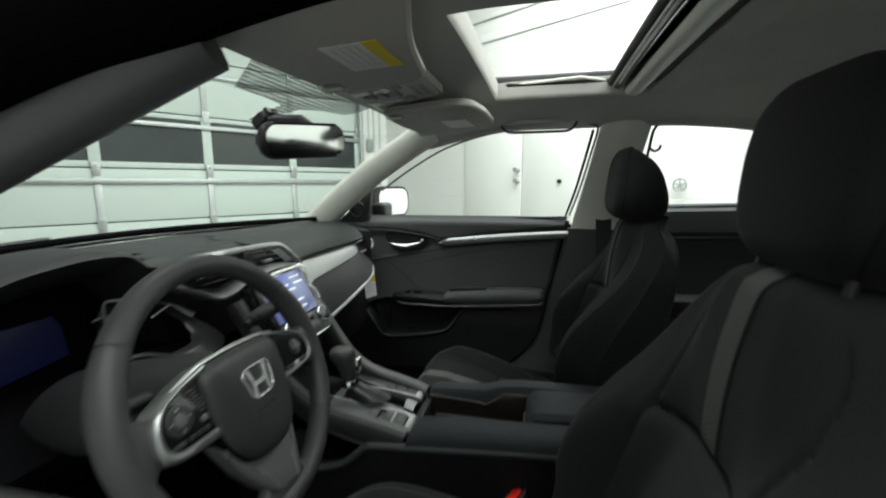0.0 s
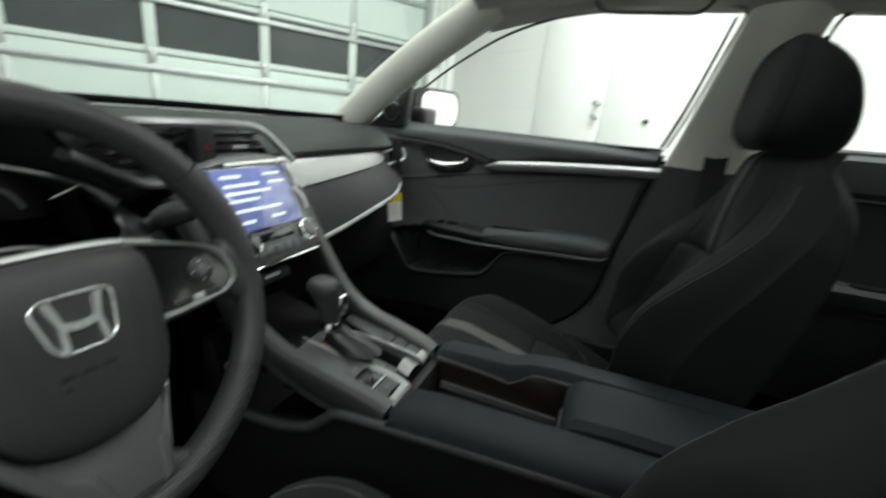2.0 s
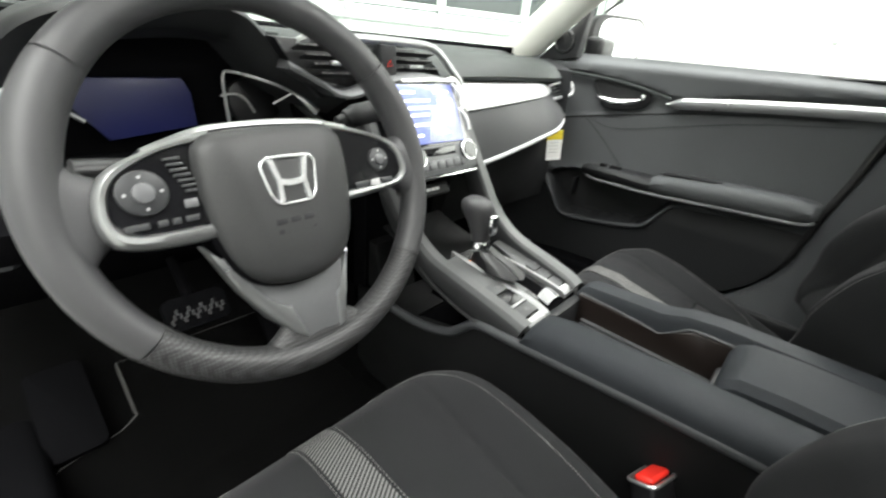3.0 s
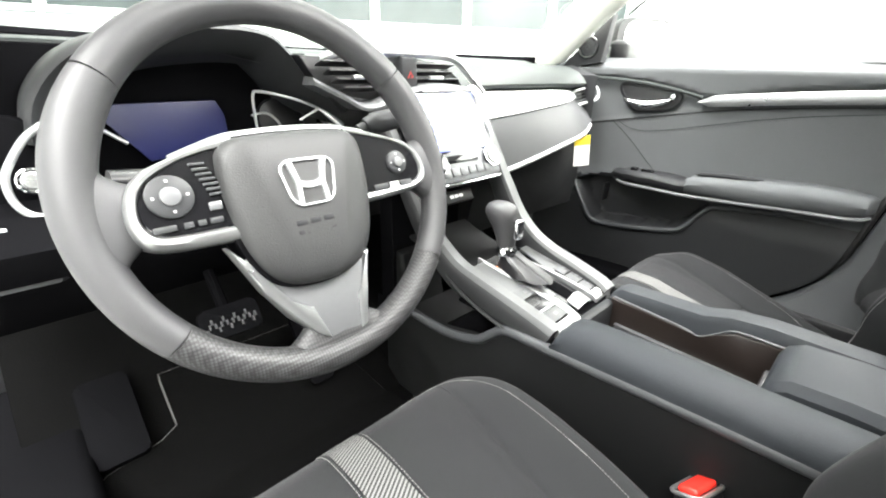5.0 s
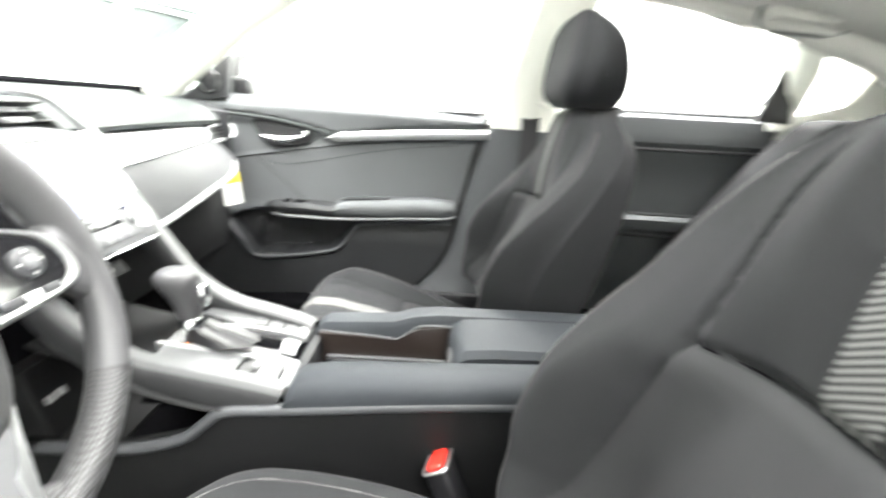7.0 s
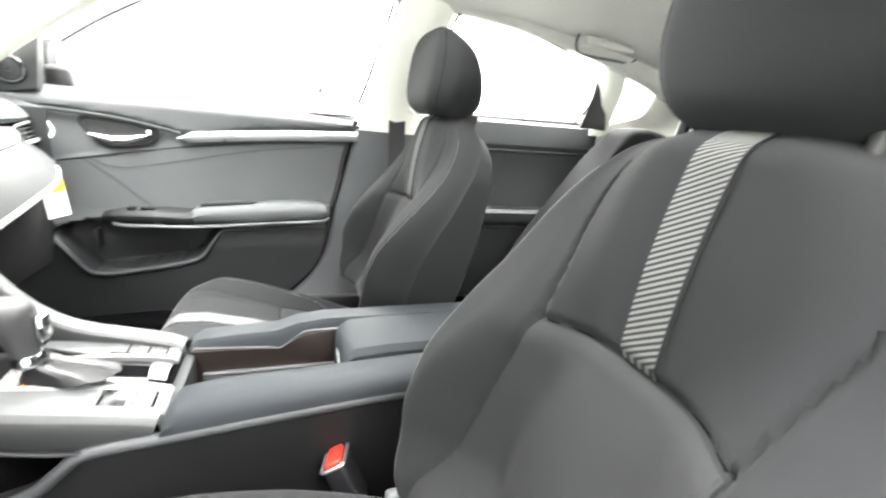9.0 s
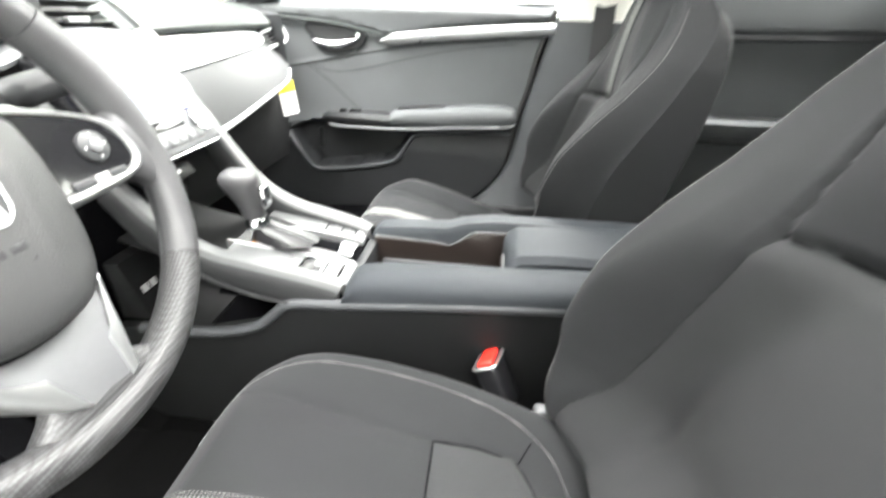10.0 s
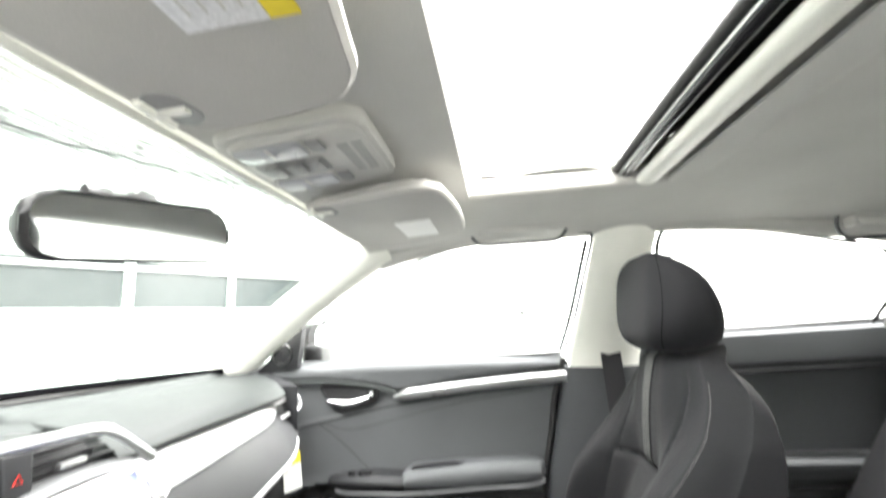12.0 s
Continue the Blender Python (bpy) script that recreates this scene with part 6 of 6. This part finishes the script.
part("knob_seam", tube([(0.012 + 0.0222 * math.cos(a), 0.4315 + 0.0292 * math.sin(a), 0.750) for a in [2 * math.pi * k / 28 for k in range(28)]], 0.0008, 6, closed=True), BLACK, knob)
part("release_button", box((0.006, 0.390, 0.708), (0.024, 0.402, 0.744), 0.004, 3, m=None), CHROME, knob)
part("collar", tube([(0.012, 0.412, 0.676), (0.012, 0.414, 0.683), (0.012, 0.415, 0.692)], [0.018, 0.019, 0.016], 18), CHROME, gear)
part("boot", loft([[Vector((0.016 + rx * math.cos(a) + 0.002 * math.sin(5 * a), y + ry * math.sin(a), z + 0.002 * math.cos(7 * a))) for a in [2 * math.pi * k / 24 for k in range(24)]] for z, y, rx, ry in ((0.652, 0.375, 0.03, 0.055), (0.662, 0.385, 0.026, 0.04), (0.672, 0.402, 0.02, 0.022), (0.680, 0.412, 0.016, 0.017))]), BLACK, gear)

# ---- steering wheel ----
wheel = thing("steering_wheel", "black leather three spoke steering wheel with silver inserts", "steering wheel")
WM = Matrix.Translation((-0.362, 0.386, 0.870)) @ pose(0, 0, 0, 90 - 21)      # local x across, y up the wheel, z to the driver


def wpt(x, y, z=0.0):
    return WM @ Vector((x, y, z))


def rim_r(a):
    d = math.degrees(a) % 360
    return 0.0152 + 0.0018 * math.exp(-((d - 160) / 22) ** 2) + 0.0018 * math.exp(-((d - 20) / 22) ** 2) + 0.001 * math.exp(-((d - 270) / 35) ** 2)


for a0, a1, mt in ((38, 142, LEATHER), (142, 218, LEATHER), (218, 322, PERF), (322, 398, LEATHER)):
    n = max(8, int((a1 - a0) / 3))
    an = [radians(lerp(a0 + 0.25, a1 - 0.25, k / n)) for k in range(n + 1)]
    part("rim_cover", tube([wpt(-0.006 + 0.1675 * math.cos(a), -0.005 + 0.1675 * math.sin(a)) for a in an], [rim_r(a) for a in an], 18, up=WM.to_3x3() @ Vector((0, 0, 1)), flat=1.12), mt, wheel)
part("rim_core", tube([wpt(-0.006 + 0.1675 * math.cos(a), -0.005 + 0.1675 * math.sin(a)) for a in [2 * math.pi * k / 72 for k in range(72)]], 0.0152, 12, closed=True), BLACK, wheel)
HUB = material("grained wheel hub vinyl", (0.0235, 0.024, 0.0245), 0.5, grain=0.0007, scale=800, bump=0.5)
hub = [(-0.070, 0.026), (-0.064, 0.038), (-0.050, 0.044), (0, 0.046), (0.050, 0.044), (0.064, 0.038), (0.070, 0.026), (0.071, -0.005), (0.066, -0.042), (0.056, -0.070), (0.040, -0.088), (0.015, -0.096), (-0.015, -0.096), (-0.040, -0.088), (-0.056, -0.070), (-0.066, -0.042), (-0.071, -0.005)]
hubline = [Vector((p.x, p.y)) for p in curve([(a, b, 0) for a, b in hub], 3, closed=True)]
def cover_drop(x, y):
    """How far the flanks fall away beside the shield-shaped middle."""
    d = abs(x) - lerp(0.046, 0.022, smooth(0.05, -0.08, y))
    return 0.15 * max(d, 0) * smooth(0, 0.006, d)


part("cover_gap", loft([[wpt(-0.013 + p.x * k, -0.025 + (p.y + 0.025) * k, z) for p in hubline] for k, z in ((1.0, -0.018), (1.010, 0.012), (1.006, 0.0155), (0.97, 0.0155))]), MATT, wheel)
cov = part("airbag_cover", loft([[wpt(-0.011 + p.x * k, -0.025 + (p.y + 0.025) * k, z - cover_drop(p.x * k, -0.025 + (p.y + 0.025) * k)) for p in hubline] for k, z in ((0.96, -0.02), (1.0, 0.006), (0.985, 0.018), (0.955, 0.025), (0.90, 0.029), (0.85, 0.0303), (0.80, 0.0313), (0.75, 0.032), (0.70, 0.0324), (0.65, 0.0328), (0.6, 0.033), (0.55, 0.0333), (0.5, 0.0335), (0.45, 0.0336), (0.4, 0.0337), (0.35, 0.0338), (0.3, 0.0339), (0.2, 0.034), (0.02, 0.034))]), HUB, wheel)
for k in range(3):
    part("embossed_bar", box((-0.0320 + 0.013 * k, -0.041, 0.0328), (-0.0220 + 0.013 * k, -0.036, 0.0342), 0.0004, m=WM), DASH_HARD, cov)
for k in range(5):
    part("embossed_bar", box((-0.0320 + 0.0078 * k, -0.049, 0.0325), (-0.0265 + 0.0078 * k, -0.045, 0.0338), 0.0004, m=WM), DASH_HARD, cov)
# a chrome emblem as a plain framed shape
EMBLEM = material("bright chrome emblem", (0.82, 0.83, 0.84), 0.28, metal=0.75, vary=0.03)
em = part("emblem", tube([wpt(-0.010 + p[0], -0.004 + p[1] * (1 + 0.0 * p[0]), 0.0352) for p in [(a * (1 + 0.16 * b / 0.02), b) for a, b in rounded(0.046, 0.040, 0.010)]], 0.0013, 8, closed=True), EMBLEM, wheel)
for s in (-1, 1):
    part("emblem_bar", loft([[wpt(-0.010 + s * x + dx, -0.004 + y, z) for dx, z in ((-w, 0.0335), (-w * 0.7, 0.0368), (w * 0.7, 0.0368), (w, 0.0335))] for x, y, w in ((0.0160, 0.0180, 0.0034), (0.0115, 0.0, 0.0026), (0.0130, -0.0180, 0.0030))]), EMBLEM, em)
part("emblem_bar", loft([[wpt(-0.010 + x, -0.004 + dy - 0.003 * (1 - (x / 0.012) ** 2), z) for dy, z in ((-0.0035, 0.0335), (-0.0025, 0.0365), (0.0025, 0.0365), (0.0035, 0.0335))] for x in (-0.012, -0.006, 0, 0.006, 0.012)]), EMBLEM, em)


def even(points, n):
    """n + 1 evenly spaced points on a smooth line."""
    line = curve([(a, b, 0) for a, b in points], 12)
    run = [0.0]
    for p, q in zip(line, line[1:]):
        run.append(run[-1] + (q - p).length)
    out, k = [], 0
    for i in range(n + 1):
        d = run[-1] * i / n
        while k < len(run) - 2 and run[k + 1] < d:
            k += 1
        out.append(line[k].lerp(line[k + 1], (d - run[k]) / max(run[k + 1] - run[k], 1e-9)))
    return out


KEY_GREY = material("smoky grey wheel key", (0.030, 0.031, 0.033), 0.45, vary=0.05, spec=0.35)
KEY_PALE = material("pale smoky wheel key", (0.11, 0.112, 0.116), 0.35, vary=0.05)
POD = {-1: ([(-0.062, 0.046), (-0.085, 0.041), (-0.108, 0.0335), (-0.1325, 0.0235), (-0.1437, 0.010), (-0.148, -0.006), (-0.147, -0.021), (-0.1395, -0.0335), (-0.120, -0.0395), (-0.086, -0.0415), (-0.060, -0.0425)],
            [(-0.060, 0.037), (-0.0895, 0.0330), (-0.1093, 0.0268), (-0.1279, 0.0165), (-0.136, 0.006), (-0.1390, -0.0076), (-0.1365, -0.0189), (-0.128, -0.0255), (-0.112, -0.0270), (-0.086, -0.0275), (-0.060, -0.0275)]),
       1: ([(0.045, 0.046), (0.066, 0.0415), (0.103, 0.0305), (0.127, 0.020), (0.137, 0.006), (0.1405, -0.009), (0.137, -0.020), (0.126, -0.0270), (0.098, -0.0310), (0.060, -0.0330), (0.045, -0.0335)],
           [(0.045, 0.039), (0.062, 0.0360), (0.101, 0.0254), (0.1215, 0.0140), (0.1285, 0.002), (0.1305, -0.0075), (0.128, -0.0145), (0.119, -0.0195), (0.095, -0.0215), (0.060, -0.0225), (0.045, -0.0225)])}
part("hub_strip", tube(curve([wpt(-0.108, 0.0318, 0.0085), wpt(-0.088, 0.0385, 0.0095), wpt(-0.072, 0.0432, 0.0105), wpt(-0.056, 0.0458, 0.0110), wpt(-0.012, 0.0475, 0.0115), wpt(0.032, 0.0460, 0.0110), wpt(0.052, 0.0425, 0.0105), wpt(0.070, 0.0385, 0.010)], 8), 0.0042, 10), SILVER, wheel)
for s in (-1, 1):
    outer, inner = even(POD[s][0], 48), even(POD[s][1], 48)
    part("spoke_frame", loft([[wpt(o.x, o.y, -0.014), wpt(o.x, o.y, 0.011), wpt(*o.lerp(q, 0.15).xy, 0.0160), wpt(*o.lerp(q, 0.45).xy, 0.0185), wpt(*o.lerp(q, 0.8).xy, 0.0180), wpt(q.x, q.y, 0.0145), wpt(q.x, q.y, -0.005)] for o, q in zip(outer, inner)]), SILVER, wheel)
    pad = part("button_pad", prism([(q.x, q.y) for q in inner][::-s], "z", 0.004, 0.0160, 0.001, 1, m=WM), PIANO, wheel)
    r = 0.0170 if s < 0 else 0.0125
    ctr = (-0.1165, 0.003) if s < 0 else (0.101, 0.003)
    part("round_key", tube([wpt(ctr[0], ctr[1], z) for z in (0.016, 0.0185, 0.0195)], [r, r * 0.97, r * 0.82], 28), KEY_GREY, pad)
    part("round_key_centre", tube([wpt(ctr[0], ctr[1], z) for z in (0.019, 0.0215, 0.022)], [r * 0.45, r * 0.42, r * 0.3], 18), KEY_PALE, pad)
    for q in range(4):
        a = radians(90 * q)
        part("key_mark", box((ctr[0] + r * 0.7 * math.cos(a) - 0.0010, ctr[1] + r * 0.7 * math.sin(a) - 0.0010, 0.0193), (ctr[0] + r * 0.7 * math.cos(a) + 0.0010, ctr[1] + r * 0.7 * math.sin(a) + 0.0010, 0.0200), 0, m=WM), SYMBOL, pad)
    if s < 0:
        for q in range(7):
            part("scroll_rib", box((-0.0985 + 0.0016 * q, 0.024 - 0.0042 * q, 0.0162), (-0.0865 + 0.0016 * q, 0.0265 - 0.0042 * q, 0.0182), 0.0006, m=WM), KEY_GREY, pad)
        for x0, x1, mt in ((-0.134, -0.118, KEY_GREY), (-0.113, -0.106, KEY_GREY), (-0.103, -0.097, KEY_GREY), (-0.094, -0.084, KEY_GREY)):
            part("key", box((x0, -0.0235, 0.016), (x1, -0.0185, 0.0182), 0.0008, m=WM), mt, pad)
        part("key", box((-0.092, -0.013, 0.016), (-0.082, -0.006, 0.0186), 0.0015, m=WM), KEY_PALE, pad)
    else:
        for x0, x1, mt in ((0.066, 0.084, KEY_GREY), (0.086, 0.098, SYMBOL), (0.100, 0.116, KEY_GREY)):
            part("key", box((x0, -0.0235, 0.016), (x1, -0.0170, 0.0182), 0.0008, m=WM), mt, pad)
    neck = []
    for x, y0, y1, h in ((0.116, -0.024, 0.014, 0.008), (0.128, -0.028, 0.017, 0.0095), (0.138, -0.033, 0.021, 0.0115), (0.146, -0.040, 0.027, 0.013), (0.153, -0.050, 0.036, 0.0145), (0.159, -0.062, 0.048, 0.0152), (0.166, -0.078, 0.066, 0.0150)):
        neck.append([wpt(s * x - 0.005, (y0 + y1) / 2 + (y1 - y0) / 2 * math.copysign(abs(math.cos(a)) ** 0.7, math.cos(a)), -0.002 + h * math.copysign(abs(math.sin(a)) ** 0.7, math.sin(a))) for a in [2 * math.pi * k / 28 for k in range(28)]])
    part("spoke_neck", loft(neck), LEATHER, wheel)
CHEEK = ([(-0.087, -0.045), (-0.077, -0.0594), (-0.0677, -0.0683), (-0.0481, -0.1093), (-0.0281, -0.1175), (-0.0172, -0.1542), (-0.0296, -0.1444), (-0.0491, -0.1226), (-0.0668, -0.092)],
         [(0.0365, -0.0808), (0.0289, -0.1121), (0.0194, -0.1212), (0.0148, -0.1562), (0.0226, -0.1531), (0.0311, -0.1189), (0.0438, -0.0796)])
for ck in CHEEK:
    part("spoke_cheek", prism(ck, "z", -0.008, 0.0135, 0.003, 2, m=WM), SILVER, wheel)
part("lower_spoke", prism([(-0.072, -0.066), (0.040, -0.076), (0.0295, -0.112), (0.0200, -0.1212), (0.0155, -0.1575), (-0.0180, -0.1575), (-0.0285, -0.1178), (-0.0485, -0.1088)], "z", -0.010, 0.011, 0.002, 2, m=WM), material("satin grey spoke plate", (0.17, 0.172, 0.178), 0.42, metal=0.5, vary=0.05), wheel)
neck = []
for y, hw, h in ((-0.112, 0.020, 0.006), (-0.124, 0.024, 0.009), (-0.134, 0.030, 0.011), (-0.143, 0.039, 0.0125), (-0.151, 0.052, 0.014), (-0.158, 0.068, 0.0148), (-0.166, 0.086, 0.0145)):
    neck.append([wpt(-0.003 + hw * math.copysign(abs(math.cos(a)) ** 0.7, math.cos(a)), y, -0.003 + h * math.copysign(abs(math.sin(a)) ** 0.7, math.sin(a))) for a in [2 * math.pi * k / 28 for k in range(28)]])
part("lower_neck", loft(neck), PERF, wheel)
part("hub_back", tube([wpt(-0.003, -0.02, -0.075), wpt(-0.003, -0.02, -0.03), wpt(-0.003, -0.02, -0.01)], [0.05, 0.062, 0.06], 24), BLACK, wheel)

# ---- overhead ----
mirror = thing("rear_view_mirror", "black framed rear view mirror on the windscreen", "mirror")
MM = look((-0.115, 0.418, 1.208), (-0.475, -0.509, 1.093), -5)
part("shell", prism(rounded(0.178, 0.062, 0.024), "z", -0.003, 0.018, 0.008, 4, m=MM), BLACK, mirror)
part("glass", prism(rounded(0.168, 0.053, 0.020), "z", -0.006, -0.0025, 0.0, m=MM), MIRROR, mirror)
FT = ws_pt(0.42, 0.815) + Vector((0, -0.012, -0.010))
part("stem", tube([MM @ Vector((-0.03, 0.016, 0.02)), MM @ Vector((-0.02, 0.034, 0.040)), FT], [0.013, 0.011, 0.012], 12), BLACK, mirror)
FM = look(FT, FT + Vector((0, -0.205, -0.275)))
part("foot", prism(rounded(0.036, 0.044, 0.012), "z", -0.008, 0.010, 0.004, m=FM), BLACK, mirror)
for k in range(9):
    part("foot_rib", box((-0.016 + 0.004 * k - 0.001, 0.018, -0.004), (-0.016 + 0.004 * k + 0.001, 0.026, 0.009), 0, m=FM), BLACK, mirror)

VISOR = material("pale grey visor vinyl", (0.47, 0.46, 0.435), 0.7, grain=0.0004, scale=900, bump=0.25, spec=0.25)
PRINT = material("faded printed label", (0.78, 0.78, 0.79), 0.6, vary=0.25, scale=260)
for left in (True, False):
    v = thing("sun_visor", "light grey sun visor folded up with warning label" if left else "light grey sun visor folded up with small white label", "sun visor", group="sun visors")
    ol = [(-0.545, 0.320), (-0.552, 0.22), (-0.545, 0.120), (-0.515, 0.105), (-0.44, 0.125), (-0.34, 0.153), (-0.250, 0.168), (-0.216, 0.174), (-0.192, 0.192), (-0.182, 0.221), (-0.176, 0.268), (-0.175, 0.298), (-0.188, 0.318), (-0.23, 0.326), (-0.40, 0.332)] if left else \
         [(0.128, 0.352), (0.106, 0.338), (0.094, 0.28), (0.080, 0.200), (0.086, 0.168), (0.114, 0.152), (0.22, 0.140), (0.335, 0.140), (0.372, 0.150), (0.405, 0.185), (0.442, 0.26), (0.456, 0.325), (0.436, 0.352), (0.30, 0.362)]
    VM = pose(0, 0, 1.300 if left else 1.308, -3)
    bd = part("board", prism([(p.x, p.y) for p in curve([(a, b, 0) for a, b in ol], 4, closed=True)], "z", -0.010, 0.009, 0.007, 4, m=VM), VISOR, v)
    part("edge_roll", tube([VM @ Vector((p.x, p.y, -0.003)) for p in curve([(a, b, 0) for a, b in ol], 4, closed=True)], 0.0072, 8, closed=True), VISOR, bd)
    x0, x1, y0, y1 = (-0.374, -0.280, 0.196, 0.246) if left else (0.238, 0.362, 0.190, 0.254)
    part("label", box((x0, y0, -0.0116), (x1, y1, -0.0102), 0, m=VM), PRINT if left else PAPER, bd)
    if left:
        part("label_band", box((x0, 0.178, -0.0117), (x1, 0.1955, -0.0102), 0, m=VM), YELLOW, bd)
        for k in range(4):
            part("text_bar", box((x0 + 0.006, 0.204 + 0.010 * k, -0.0122), (x1 - 0.012, 0.2055 + 0.010 * k, -0.0116), 0, m=VM), OVERHEAD, bd)
    cx, cy, cz = (-0.210, 0.312, -0.0115) if left else (0.118, 0.330, -0.0115)
    part("hinge_clip", prism([(cx + a, cy + b) for a, b in rounded(0.046, 0.032, 0.015)], "z", cz, -0.009, 0.001, m=VM), MID_GREY, v, "dark hinge cup")
    part("hinge_bar", box((cx - 0.004, cy - 0.012, cz - 0.003), (cx + 0.004, cy + 0.020, cz + 0.001), 0.001, m=VM), PILLAR, v)
    part("pivot_rod", tube([VM @ Vector((cx - 0.018, cy + 0.014, cz)), VM @ Vector((cx + 0.018, cy + 0.014, cz))], 0.004, 8), PILLAR, v)

ohc = thing("overhead_console", "pale grey overhead console with map lamps", "overhead console")
OM_ = pose(-0.018, 0.286, 1.320, -5)
part("body", prism(rounded(0.178, 0.165, 0.026), "z", -0.016, 0.02, 0.007, 3, m=OM_), OVERHEAD, ohc)
LENS = material("frosted lamp lens", (0.43, 0.437, 0.455), 0.3, vary=0.05)
part("face_plate", prism(rounded(0.150, 0.150, 0.022), "z", -0.0185, -0.012, 0.003, m=OM_), OVERHEAD, ohc)
for sx in (-0.048, 0.048):
    lm = part("map_lamp", prism(rounded(0.036, 0.074, 0.007), "z", -0.0225, -0.016, 0.0015, m=OM_ @ Matrix.Translation((sx, 0.030, 0))), LENS, ohc)
    part("lamp_frame", tube([OM_ @ Vector((sx + p[0], 0.030 + p[1], -0.0185)) for p in rounded(0.041, 0.079, 0.009)], 0.0024, 6, closed=True), OVERHEAD, lm)
    part("lamp_rib", box((sx - 0.015, 0.028, -0.0235), (sx + 0.015, 0.032, -0.0215), 0.0006, m=OM_), OVERHEAD, lm)
    part("switch", prism(rounded(0.030, 0.016, 0.004), "z", -0.0215, -0.016, 0.0015, m=OM_ @ Matrix.Translation((sx, -0.020, 0))), MID_GREY, ohc)
part("switch_well", prism(rounded(0.046, 0.082, 0.008), "z", -0.0195, -0.014, 0.001, m=OM_ @ Matrix.Translation((0, 0.026, 0))), MID_GREY, ohc)
for dy in (0.048, 0.022, -0.002):
    part("roof_switch", prism(rounded(0.034, 0.018, 0.005), "z", -0.0235, -0.016, 0.002, m=OM_ @ Matrix.Translation((0, dy, 0))), MID_GREY, ohc)
for k in range(9):
    for dy in (-0.062, -0.046):
        part("speaker_slot", box((-0.036 + 0.009 * k - 0.0018, dy - 0.006, -0.0192), (-0.036 + 0.009 * k + 0.0018, dy + 0.006, -0.0180), 0, m=OM_), MID_GREY, ohc)

# ---- outside mirror ----
om = thing("door_mirror", "white door mirror with black edge outside the window", "door mirror")
OM = look((0.868, 0.625, 1.060), (0.10, -0.86, 1.10))
part("shell", loft([[OM @ Vector((x * k, y * k, z)) for x, y in rounded(0.190, 0.125, 0.04)] for k, z in ((1.0, -0.012), (1.02, 0.0), (1.0, 0.025), (0.88, 0.055), (0.6, 0.075), (0.2, 0.08))]), BLACK, om)
part("glass", prism([(x - 0.008, y) for x, y in rounded(0.160, 0.108, 0.034)], "z", -0.014, -0.0105, 0, m=OM), MIRROR, om)
part("arm", box((0.735, 0.60, 1.0), (0.83, 0.66, 1.06), 0.015, 3), BLACK, om)

# ---- small things ----
tag = thing("paper_tag", "white and yellow paper tag hung on the glovebox", "paper tag")
TG = pose(0.546, 0.590, 0.783, 4, -7, -42)
part("card", box((-0.0215, -0.0006, -0.052), (0.0215, 0.0006, 0.032), 0, m=TG), PAPER, tag)
part("yellow_band", box((-0.0216, -0.0012, 0.006), (0.0216, -0.0006, 0.032), 0, m=TG), YELLOW, tag)
for k in range(4):
    part("text_bar", box((-0.016, -0.0010, -0.030 + 0.009 * k), (0.010, -0.0006, -0.0288 + 0.009 * k), 0, m=TG), SYMBOL, tag)
part("loop", sheet(lambda u, v: TG @ Vector((lerp(-0.010, 0.010, u) - 0.006 * v, -0.001 - 0.012 * math.sin(math.pi * v), 0.030 + 0.050 * v)), 3, 8, 0.0008), PAPER, tag)

bk = thing("seat_belt_buckle", "black seat belt buckle with red button", "seat belt buckle")
BK = Matrix.Translation((-0.096, 0.034, 0.540)) @ pose(0, 0, 0, -28, 10, -14)
part("housing", box((-0.026, -0.016, -0.075), (0.026, 0.016, 0.006), 0.007, 3, m=BK), BLACK, bk)
part("release_button", box((-0.022, -0.012, 0.003), (0.022, 0.011, 0.012), 0.004, 3, m=BK), RED, bk)
part("tongue_frame", tube([BK @ Vector((x, y, 0.005)) for x, y in rounded(0.054, 0.034, 0.008)], 0.0026, 6, closed=True), SILVER, bk)
part("strap", box((-0.02, -0.004, -0.18), (0.02, 0.004, -0.07), 0.002, m=BK), BELT, bk)
for sx, dz in ((DRIVER_X + 0.195, 0.0),):
    an = thing("recliner_hinge", "bare metal hinge cover beside the seat", "seat hinge")
    part("cover", box((sx - 0.010, -0.052, 0.500 + dz), (sx + 0.008, -0.022, 0.550 + dz), 0.006, 3), GREY, an)

for sg, xs in ((1, 0.722),):
    belt = thing("seat_belt", "black seat belt with pale guide on the pillar", "seat belt")
    part("webbing", sheet(lambda u, v: (lerp(0.690, 0.655, v) , lerp(-0.175, -0.225, u) - 0.02 * v, lerp(1.045, 0.46, v)), 3, 14, 0.0012), BELT, belt)
    part("guide", tube(curve([(0.690, -0.160, 1.055), (0.676, -0.170, 1.060), (0.672, -0.205, 1.056), (0.676, -0.238, 1.046), (0.692, -0.245, 1.038)], 5), 0.008, 10), PILLAR, belt)
    part("anchor", box((0.680, -0.225, 1.04), (0.715, -0.18, 1.085), 0.010, 3), PILLAR, belt)
hook = thing("coat_hook", "small black coat hook on the pillar", "hook")
part("hook", tube(curve([(0.60, -0.312, 1.235), (0.588, -0.322, 1.225), (0.585, -0.335, 1.232), (0.59, -0.338, 1.242)], 5), 0.004, 8), BLACK, hook)
